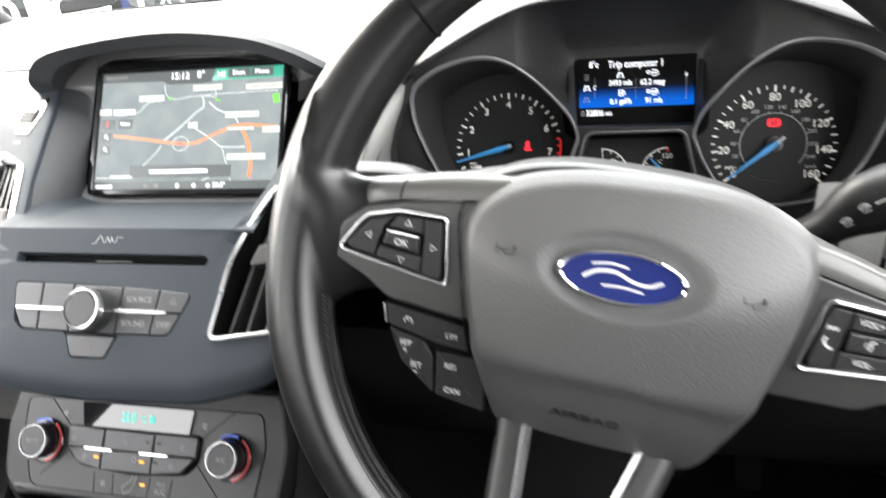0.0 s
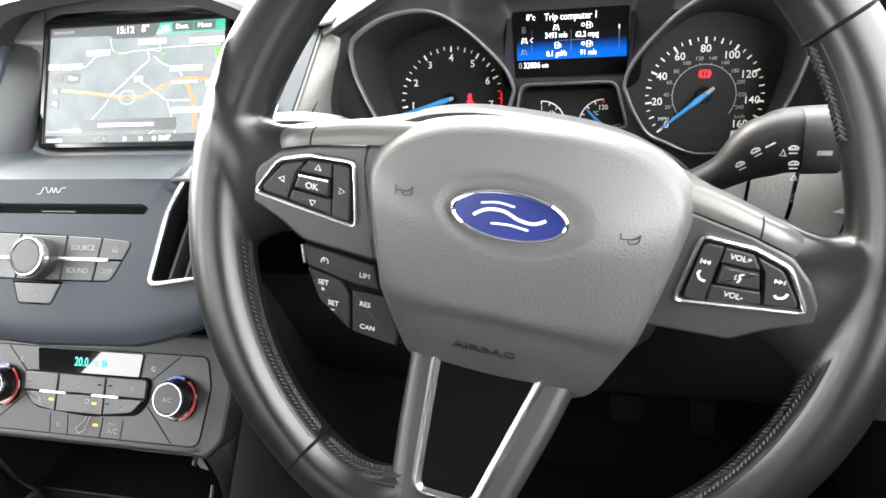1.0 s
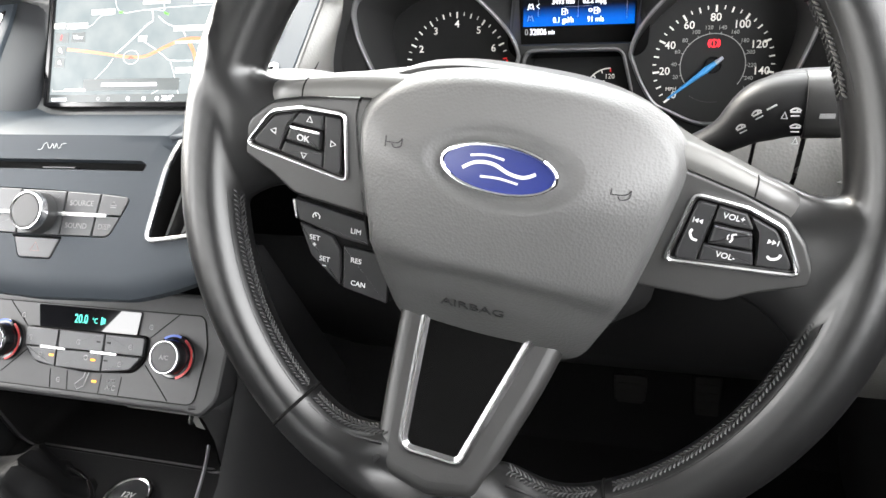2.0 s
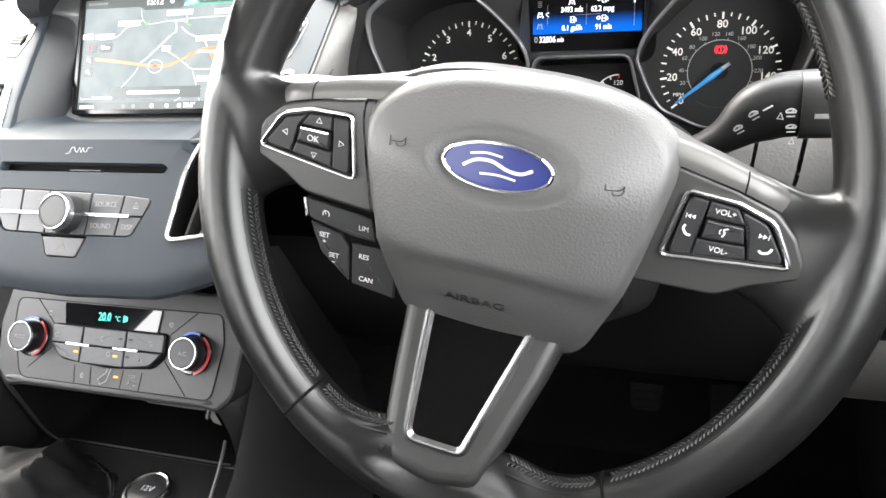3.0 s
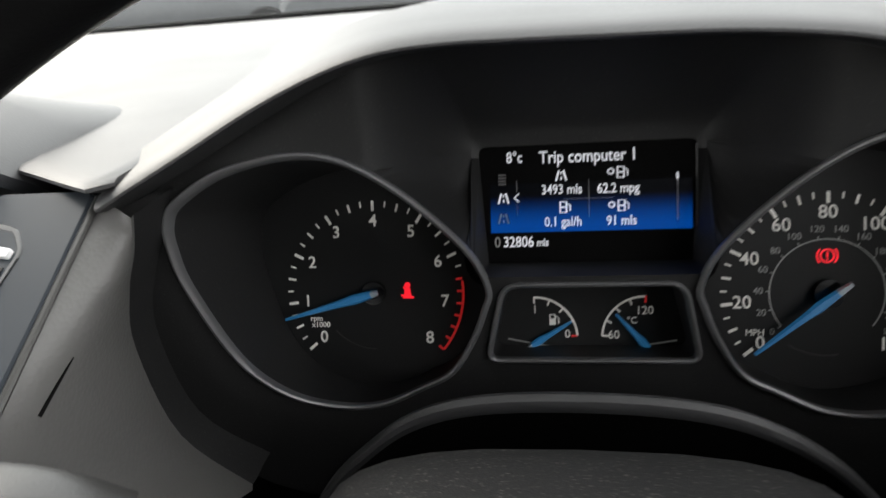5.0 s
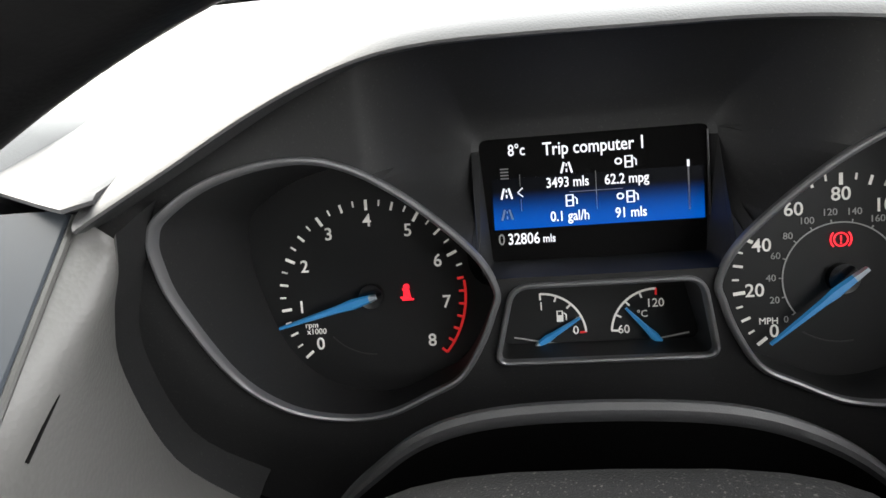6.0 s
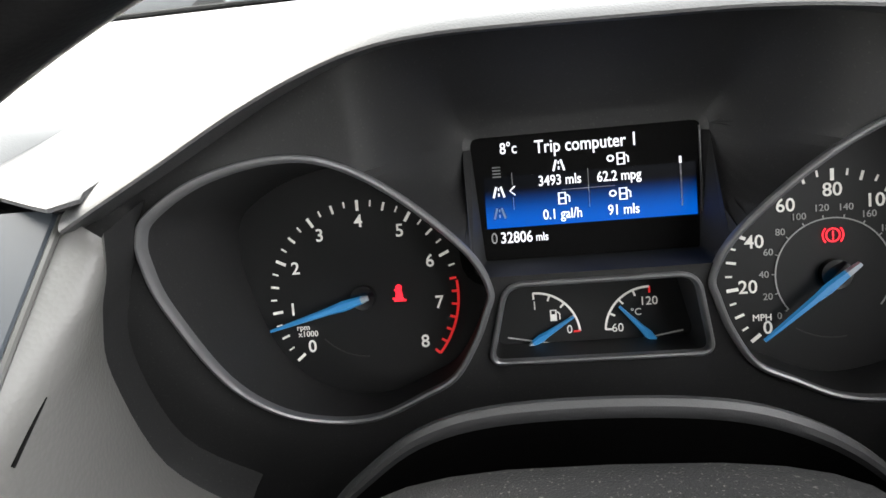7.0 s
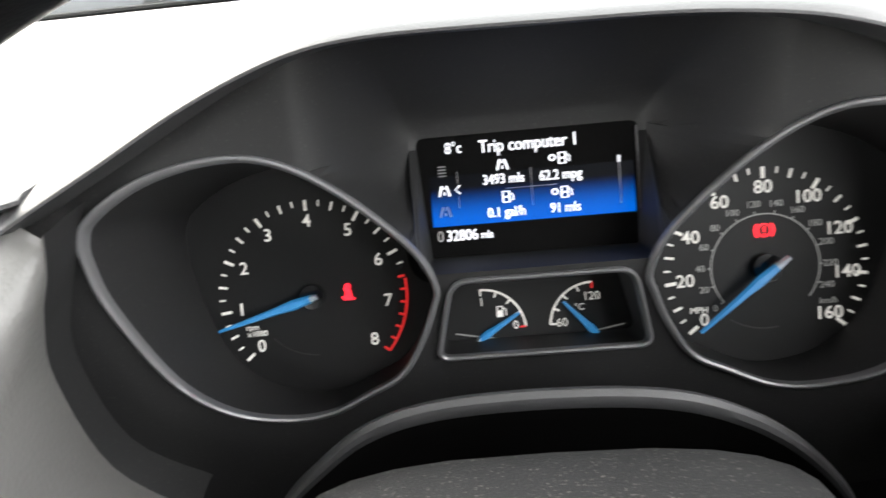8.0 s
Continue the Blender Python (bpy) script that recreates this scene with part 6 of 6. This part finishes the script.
part("side_left", loft([[Vector((-0.455, y, z)) for y, z in ((0.40, 0.80), (0.385, 0.75), (0.355, 0.70), (0.30, 0.65), (0.20, 0.60), (0.0, 0.57), (-0.3, 0.56))], [Vector((-0.470, y, z)) for y, z in ((0.42, 0.79), (0.405, 0.745), (0.375, 0.69), (0.32, 0.64), (0.21, 0.585), (0.0, 0.555), (-0.3, 0.545))], [Vector((-0.475, y, z)) for y, z in ((0.5, 0.60), (0.5, 0.5), (0.45, 0.4), (0.40, 0.3), (0.3, 0.22), (0.0, 0.2), (-0.3, 0.2))]], closed=False), TUNNEL, tunnel, "black side wall")
# bin: an open box under the climate panel
bx0, bx1 = -0.432, -0.222
bin_front = [Vector((x, y, z)) for x, z, y in ((p.x, p.y, 0.346 - (p.y - 0.604) * 0.18) for p in rounded([(bx0 - 0.004, 0.694, 0.016), (bx1, 0.694, 0.016), (bx1 - 0.002, 0.655, 0.05), (bx1 - 0.014, 0.604, 0.02), (bx0 - 0.010, 0.604, 0.02), (bx0 - 0.007, 0.655, 0.05)], 5))]
bin_back = [Vector((p.x * 0.97 - 0.0098, 0.46, 0.60 + (p.z - 0.604) * 0.85)) for p in bin_front]
# the dark inside of the bin is coloured in, near-black
part("bin", loft([bin_front, bin_back], cap1=True), BLACK, tunnel, "open storage bin, shade inside put into its near-black colour")
part("bin_frame", loft([[Vector((FX + (p.x - FX) * f, p.y + dy, 0.650 + (p.z - 0.650) * g)) for p in bin_front] for f, g, dy in ((1.20, 1.13, 0.030), (1.16, 1.10, 0.006), (1.08, 1.05, 0.000), (1.02, 1.015, -0.001), (1.0, 1.0, 0.002))]), TUNNEL, tunnel, "charcoal rounded frame")
part("bin_lining", loft([[Vector((-0.305, 0.338, 0.6900)), Vector((-0.236, 0.338, 0.6900))], [Vector((-0.303, 0.343, 0.6730)), Vector((-0.246, 0.343, 0.6730))]], closed=False), DASHGREY, tunnel, "pale lining strip")
part("side_lining", loft([[Vector((-0.2360, 0.340, 0.688)), Vector((-0.2370, 0.346, 0.655))], [Vector((-0.2455, 0.344, 0.676)), Vector((-0.2465, 0.348, 0.655))]], closed=False), DASHGREY, tunnel)
part("usb_port", bar(0, 0, 0.004, 0.008, 0, 0.002), CHROME, tunnel, "small metal port", pose(-0.2370, 0.337, 0.676, 60, 0, -30))
part("tunnel_top", loft([[Vector((x, y, z)) for x in (-0.455, -0.40, -0.33, -0.26, -0.200)] for y, z in ((0.356, 0.590), (0.352, 0.602), (0.346, 0.6035), (0.30, 0.6015), (0.27, 0.599), (0.20, 0.592), (0.0, 0.565), (-0.3, 0.555))], closed=False), DOOR, tunnel, "black tunnel top")
# lighter strip stands in for the highlight along the shelf's front edge
part("shelf_edge_glint", sweep([(-0.425, 0.349, 0.6040), (-0.33, 0.349, 0.6040), (-0.238, 0.349, 0.6040)], oval(0.0009, 0.0009, 8)), SPOKE, tunnel, "thin lighter strip drawn as the highlight on the shelf edge")
part("chrome_edge", sweep(spline([(-0.240, 0.347, 0.636), (-0.2370, 0.334, 0.630), (-0.2330, 0.312, 0.622), (-0.2290, 0.28, 0.612), (-0.2270, 0.20, 0.597), (-0.225, 0.0, 0.572)], 5, False), oval(0.0012, 0.0020, 8)), RINGMETAL, tunnel, "thin metal edge")
socket = thing("power_socket", pose(-0.3030, 0.308, 0.6035, -3, 0, 0), "round chrome-ringed 12V power socket cap", "power socket")
part("cap", lathe([(0.0185, -0.004), (0.0185, 0.002), (0.015, 0.0035), (0.0, 0.0035)], 36), KEY, socket)
part("ring", loft([[Vector((r * math.cos(2 * math.pi * i / 40), r * math.sin(2 * math.pi * i / 40), z)) for i in range(40)] for r, z in ((0.0215, -0.004), (0.0212, 0.003), (0.0200, 0.0044), (0.0180, 0.0046), (0.0168, 0.0038), (0.0164, -0.002))]), CHROME, socket, "chrome ring")
writing("12V", 0.0058, 0, 0, 0.0037, MARKW, socket)
gear = thing("gear_boot", pose(-0.387, 0.266, 0.602), "creased black leather gear-lever boot with chrome ring", "gear lever")
loops = []
for k in range(14):
    t = k / 13
    r = 0.046 * (1 - t) ** 0.7 + 0.020 * (1 - 0.35 * step((t - 0.8) / 0.2))
    ring = []
    for i in range(48):
        a = 2 * math.pi * i / 48
        rr = r * (1 + 0.16 * math.sin(4 * a + 4 * t) * (0.3 + t * (1 - t) * 2.4) + 0.07 * math.sin(9 * a - 7 * t) + 0.04 * math.sin(17 * t + 2 * a) + 0.045 * math.sin(13 * a + 9 * t) * t + 0.22 * (0.5 - abs(math.sin(2.5 * a + 2 * t + 0.6))) * math.sin(math.pi * min(1, t * 1.15)))
        ring.append(Vector((rr * math.cos(a) * 0.9, rr * math.sin(a) - 0.02 * t, 0.064 * math.sin(math.pi / 2 * t) + 0.010 * math.sin(4 * a + 7 * t) * math.sin(math.pi * t))))
    loops.append(ring)
part("boot", loft(loops, cap1=True), BOOT, gear, "creased black leather")
part("ring", sweep([Vector((0.064 * math.cos(2 * math.pi * i / 48), 0.060 * math.sin(2 * math.pi * i / 48), 0.002)) for i in range(48)], oval(0.0032, 0.004, 8), closed=True), CHROME, gear, "chrome ring")


# ---- car body round the cabin ----
shell = thing("car_body", Matrix(), "closed car cabin with pale headlining and window openings", "car body", kind="structure")


def box(x0, x1, y0, y1, z0, z1, bm=None):
    return loft([[Vector((x0, y0, z)), Vector((x1, y0, z)), Vector((x1, y1, z)), Vector((x0, y1, z))] for z in (z0, z1)], cap0=True, cap1=True, bm=bm)


part("headlining", loft([[Vector((x, y, 1.44 - 0.05 * (x + 0.33) ** 2 - 0.10 * max(0, y - 0.1) ** 2)) for x in (-1.0, -0.7, -0.33, 0.1, 0.35)] for y in (-2.0, -1.2, -0.5, 0.0, 0.3, 0.42)], closed=False), LINING, shell, "pale headlining")
part("roof_panel", loft([[Vector((x, y, 1.47 - 0.05 * (x + 0.33) ** 2 - 0.10 * max(0, y - 0.1) ** 2)) for x in (-1.05, -0.7, -0.33, 0.1, 0.40)] for y in (-2.0, -1.2, -0.5, 0.0, 0.3, 0.43)], closed=False), DOOR, shell)
for s in (-1, 1):
    X = FX + s * 0.74
    part("door_panel", loft([[Vector((X - s * 0.03, y, 0.2)), Vector((X - s * 0.05, y, 0.6)), Vector((X - s * 0.02, y, 0.90)), Vector((X, y, 0.93)), Vector((X + s * 0.06, y, 0.92)), Vector((X + s * 0.09, y, 0.2))] for y in (-2.0, -0.45, 0.6, 1.15)], closed=False), DOOR, shell, "dark door trim")
    part("a_pillar", sweep([(X - s * 0.01, 1.10, 0.92), (X - s * 0.05, 0.80, 1.14), (X - s * 0.10, 0.42, 1.40)], oval(0.045, 0.04, 12)), DOOR, shell)
    # out of view; passenger one widened to block light reflected in the climate display
    part("unseen_b_pillar", sweep([(X - s * 0.01, -0.315 - 0.135 * s, 0.90), (X - s * 0.09, -0.35 - 0.135 * s, 1.42)], oval(0.105 - 0.045 * s, 0.03, 12)), DOOR, shell)
# added wall out of view: blocks light behind the driver, opening lets sky in
part("unseen_rear_wall", box(-1.1, 0.45, -0.84, -0.80, 0.2, 1.00), DOOR, shell, "unseen dark wall added to close the cabin and block light")
for x0, x1, z0, z1 in ((-1.1, -0.86, 1.00, 1.43), (-0.22, 0.45, 1.00, 1.43), (-0.86, -0.22, 1.32, 1.43)):
    part("unseen_rear_frame", box(x0, x1, -0.84, -0.80, z0, z1), DOOR, shell)
glass = bpy.data.materials.new("windscreen_glass")
glass.use_nodes = True
gn, gl = glass.node_tree.nodes, glass.node_tree.links
gn.clear()
tr, gs, mx, go = gn.new("ShaderNodeBsdfTransparent"), gn.new("ShaderNodeBsdfGlossy"), gn.new("ShaderNodeMixShader"), gn.new("ShaderNodeOutputMaterial")
tr.inputs[0].default_value = (0.9, 0.93, 0.92, 1)
gs.inputs["Roughness"].default_value = 0.02
mx.inputs[0].default_value = 0.06
gl.new(tr.outputs[0], mx.inputs[1])
gl.new(gs.outputs[0], mx.inputs[2])
gl.new(mx.outputs[0], go.inputs[0])
pane = part("windscreen", loft([[Vector((x, 1.17 - 0.10 * ((x - FX) / 0.7) ** 2, 0.945)) for x in [FX + 0.11 * i for i in range(-6, 7)]], [Vector((FX + (x - FX) * 0.93, 0.80 - 0.07 * ((x - FX) / 0.7) ** 2, 1.19)) for x in [FX + 0.11 * i for i in range(-6, 7)]], [Vector((FX + (x - FX) * 0.87, 0.43 - 0.03 * ((x - FX) / 0.7) ** 2, 1.40)) for x in [FX + 0.11 * i for i in range(-6, 7)]]], closed=False), glass, shell, "clear windscreen")
pane.visible_shadow = False
part("windscreen_seal", sweep([Vector((x, 1.163 - 0.10 * ((x - FX) / 0.7) ** 2, 0.957)) for x in [FX + 0.055 * i for i in range(-12, 13)]], oval(0.006, 0.004, 8)), BLACK, shell, "black windscreen seal")
PAINT = mat("white_car_paint", (0.72, 0.72, 0.72), 0.25, coat=0.7, vary=0.03)
part("bonnet", loft([[Vector((FX + u * 0.74, y, z - 0.06 * u * u)) for u in (-1, -0.7, -0.35, 0, 0.35, 0.7, 1)] for y, z in ((1.20, 0.935), (1.35, 0.925), (1.65, 0.885), (1.95, 0.80), (2.08, 0.70))], closed=False), PAINT, shell, "white bonnet")

# ---- outside: parked cars, hoops and posts in a bright car park ----
ASPHALT = mat("worn_asphalt", (0.16, 0.16, 0.16), 0.85, bump=0.6, scale=90, vary=0.2)
ground = part("ground", loft([[Vector((x, y, -0.04 * min(max(0.0, y - 3), 40))) for x in (-900, -60, -20, 0, 20, 60, 900)] for y in (-900, -40, 0, 3, 8, 16, 43, 900)], closed=False), ASPHALT, None)
tagged(ground, "grey worn asphalt of a car park", "ground", kind="structure")
TYRE = mat("tyre_rubber", (0.008, 0.008, 0.008), 0.8, bump=0.3, scale=200)
ALLOY = mat("alloy_wheel", (0.6, 0.6, 0.62), 0.3, metal=0.9, vary=0.05)
TINT = mat("dark_car_glass", (0.004, 0.005, 0.0055), 0.2, vary=0.1, spec=0.2)
LAMPRED = mat("red_lamp_plastic", (0.16, 0.008, 0.008), 0.3, spec=0.2)
LAMPCLEAR = mat("clear_lamp_plastic", (0.7, 0.7, 0.72), 0.15)
PLATE = mat("yellow_plate", (0.30, 0.22, 0.006), 0.5, spec=0.2)
BUMPER = mat("grey_bumper_plastic", (0.012, 0.012, 0.012), 0.7, spec=0.2)


def parked_car(x, y, turn, paint, label, long=4.4, wide=1.8, high=1.5):
    """Front towards local -y."""
    car = thing("parked_car", pose(x, y, -0.04 * (y - 3), 0, 0, turn), label, "car", "parked cars")
    h, L, W = high, long / 2, wide / 2
    prof = [(-L, 0.45, 0.60, 0.72), (-L + 0.12, 0.30, 0.74, 0.86), (-L + 0.5, 0.28, 0.86, 0.94), (-L * 0.42, 0.28, 0.98, 0.98), (0, 0.28, 1.0, 1.0), (L * 0.6, 0.28, 1.0, 1.0), (L - 0.2, 0.30, 0.98, 0.97), (L - 0.03, 0.36, 0.92, 0.92), (L, 0.50, 0.86, 0.86)]
    loops = []
    for py, z0, top, w in prof:
        mid, hh = (z0 + top) / 2, (top - z0) / 2
        loops.append([Vector((q.x, py, mid + q.y)) for q in oval(W * w, hh, 24, 4.5)])
    part("body", loft(loops, cap0=True, cap1=True), paint, car)
    loops = []
    for z, y0, y1, w in ((0.90, -L * 0.50, L * 0.95, 0.93), (1.10, -L * 0.38, L * 0.88, 0.88), (h - 0.12, -L * 0.12, L * 0.72, 0.76), (h, 0.05, L * 0.55, 0.66)):
        loops.append([Vector((q.x * w * W, (y0 + y1) / 2 + q.y * (y1 - y0) / 2, z)) for q in oval(1, 1, 28, 4.5)])
    part("cabin", loft(loops, cap1=True), paint, car)
    for s in (-1, 1):
        bm = loft([[Vector((s * W * (0.90 - (z - 0.96) * 0.36) + s * 0.012, yy, z)) for yy in (a, b)] for z, a, b in ((0.96, -L * 0.36, L * 0.72), (1.15, -L * 0.24, L * 0.70), (h - 0.16, -L * 0.05, L * 0.62))], closed=False)
        part("side_window", bm, TINT, car)
        part("headlamp", slab(rounded([(-0.17, -0.06, 0.03), (0.17, -0.08, 0.03), (0.17, 0.07, 0.03), (-0.15, 0.06, 0.03)], 3), -0.1, 0.03, 0.02), LAMPCLEAR, car, m=pose(s * W * 0.58, -L + 0.10, 0.66, 78, 0, s * 14))
        part("tail_lamp", slab(rounded([(-0.12, -0.14, 0.03), (0.12, -0.14, 0.03), (0.10, 0.14, 0.03), (-0.10, 0.14, 0.03)], 3), -0.1, 0.03, 0.02), LAMPRED, car, "red tail lamp", pose(s * W * 0.70, L - 0.04, 0.80, 90, 0, 180))
        part("mirror", lathe([(0.02, -0.06), (0.09, -0.03), (0.09, 0.04), (0.0, 0.07)], 14), paint, car, m=pose(s * (W + 0.06), -L * 0.36, 1.0))
        for py in (-L * 0.62, L * 0.60):
            wl_ = part("wheel", loft([[Vector((xx, r * math.cos(2 * math.pi * i / 28), r * math.sin(2 * math.pi * i / 28))) for i in range(28)] for r, xx in ((0.20, -0.10), (0.31, -0.11), (0.32, -0.08), (0.32, 0.08), (0.31, 0.11), (0.22, 0.11), (0.20, 0.07))]), TYRE, car, "black tyre", pose(s * (W - 0.10), py, 0.322))
            part("rim", loft([[Vector((s * xx, r * math.cos(2 * math.pi * i / 28), r * math.sin(2 * math.pi * i / 28))) for i in range(28)] for r, xx in ((0.22, 0.105), (0.20, 0.115), (0.185, 0.09))]), ALLOY, wl_)
            for k in range(5):
                part("spoke", sweep([(s * 0.10, 0.03 * math.cos(radians(72 * k)), 0.03 * math.sin(radians(72 * k))), (s * 0.105, 0.195 * math.cos(radians(72 * k)), 0.195 * math.sin(radians(72 * k)))], oval(0.022, 0.012, 8)), ALLOY, wl_)
    part("rear_window", loft([[Vector((q * W * w, L * b + 0.012, z)) for q in (-1, -0.5, 0, 0.5, 1)] for z, b, w in ((0.98, 0.925, 0.74), (1.12, 0.870, 0.70), (h - 0.17, 0.735, 0.62))], closed=False), TINT, car)
    part("windscreen", loft([[Vector((q * W * w, -L * b - 0.012, z)) for q in (-1, -0.5, 0, 0.5, 1)] for z, b, w in ((0.96, 0.455, 0.78), (1.15, 0.345, 0.72), (h - 0.17, 0.165, 0.64))], closed=False), TINT, car)
    part("rear_plate", slab(rounded([(-0.26, -0.055, 0.01), (0.26, -0.055, 0.01), (0.26, 0.055, 0.01), (-0.26, 0.055, 0.01)], 3), 0, 0.012, 0.003), PLATE, car, "yellow number plate", pose(0, L + 0.004, 0.68, 90, 0, 180))
    part("plate_bar", bar(0, 0, 0.40, 0.06, 0.012, 0.002), BUMPER, car, m=pose(0, L + 0.004, 0.68, 90, 0, 180))
    part("front_grille", slab(rounded([(-0.45, -0.10, 0.05), (0.45, -0.10, 0.05), (0.5, 0.08, 0.05), (-0.5, 0.08, 0.05)], 4), -0.05, 0.02, 0.01), BUMPER, car, m=pose(0, -L + 0.02, 0.46, 90, 0, 0))
    part("rear_bumper", slab(rounded([(-W * 0.85, -0.10, 0.05), (W * 0.85, -0.10, 0.05), (W * 0.85, 0.06, 0.05), (-W * 0.85, 0.06, 0.05)], 4), -0.05, 0.03, 0.02), BUMPER, car, m=pose(0, L - 0.01, 0.44, 90, 0, 180))
    return car


DARKPAINT = mat("dark_grey_car_paint", (0.014, 0.0155, 0.0165), 0.35, vary=0.05, spec=0.3)
REDPAINT = mat("red_car_paint", (0.09, 0.010, 0.010), 0.3, spec=0.3, vary=0.05)
SILVERPAINT = mat("grey_car_paint", (0.06, 0.062, 0.065), 0.35, spec=0.3, vary=0.05)
parked_car(-10.5, 12.2, 218, DARKPAINT, "dark grey parked SUV seen from behind", 4.5, 1.86, 1.68)
parked_car(-13.2, 10.4, 222, REDPAINT, "red parked hatchback beside the SUV", 4.0, 1.75, 1.48)
parked_car(-5.2, 12.6, 250, DARKPAINT, "dark grey parked estate seen from the side", 4.6, 1.82, 1.5)
parked_car(-4.4, 9.2, 84, SILVERPAINT, "grey parked hatchback standing side-on", 4.1, 1.74, 1.5)
parked_car(-1.15, 7.6, 178, SILVERPAINT, "grey parked car with red tail lamps", 4.2, 1.75, 1.45)
parked_car(0.85, 7.2, 180, PAINT, "white parked car with yellow rear plate", 4.2, 1.78, 1.45)
parked_car(-7.6, 15.5, 200, SILVERPAINT, "grey parked car further back", 4.3, 1.78, 1.5)
WHITEPAINT = mat("white_painted_steel", (0.75, 0.75, 0.73), 0.45, vary=0.05)
for x, y, turn in ((-6.6, 8.2, 42), (-7.7, 7.25, 42)):
    hoop = thing("steel_hoop", pose(x, y, -0.04 * (y - 3), 0, 0, turn), "white painted steel hoop barrier", "barrier", "hoops")
    part("tube", sweep([Vector((-0.5, 0, 0))] + [Vector((-0.5 + 0.15 - 0.15 * math.cos(a), 0, 0.50 + 0.15 * math.sin(a))) for a in [math.pi / 2 * k / 8 for k in range(9)]] + [Vector((0.5 - 0.15 + 0.15 * math.sin(a), 0, 0.50 + 0.15 * math.cos(a))) for a in [math.pi / 2 * k / 8 for k in range(9)]] + [Vector((0.5, 0, 0))], oval(0.04, 0.04, 12), up=(0, 1, 0)), WHITEPAINT, hoop)
    for px in (-0.5, 0.5):
        part("foot_plate", lathe([(0.08, 0.0), (0.08, 0.012), (0.05, 0.016)], 16), WHITEPAINT, hoop, m=pose(px, 0, 0))
BLUEPAINT = mat("blue_painted_sign", (0.002, 0.010, 0.085), 0.5, spec=0.1, vary=0.05)
post = thing("sign_post", pose(-6.75, 9.1, -0.24, 0, 0, 36), "blue and white upright sign post", "sign post")
part("blue_panel", slab(rounded([(-0.17, 0.55, 0.02), (0.17, 0.55, 0.02), (0.17, 2.2, 0.02), (-0.17, 2.2, 0.02)], 3), -0.05, 0.05, 0.01), BLUEPAINT, post, "blue panel", pose(0, 0, 0, 90, 0, 0))
part("pale_panel", slab(rounded([(-0.17, 0.0, 0.02), (0.17, 0.0, 0.02), (0.17, 0.55, 0.02), (-0.17, 0.55, 0.02)], 3), -0.045, 0.045, 0.01), mat("pale_blue_panel", (0.025, 0.035, 0.09), 0.5, spec=0.1), post, "pale blue base", pose(0, 0, 0, 90, 0, 0))
part("white_pole", sweep([(-0.24, 0, 0), (-0.24, 0, 2.2)], oval(0.04, 0.04, 12)), WHITEPAINT, post)
boll = thing("bollard", pose(-7.2, 7.85, -0.19), "white round-topped steel bollard", "bollard")
part("post", lathe([(0.14, 0), (0.14, 0.68), (0.11, 0.76), (0.0, 0.79)], 24), WHITEPAINT, boll)
part("reflective_band", lathe([(0.142, 0.50), (0.142, 0.60), (0.10, 0.60)], 24), LAMPCLEAR, boll)
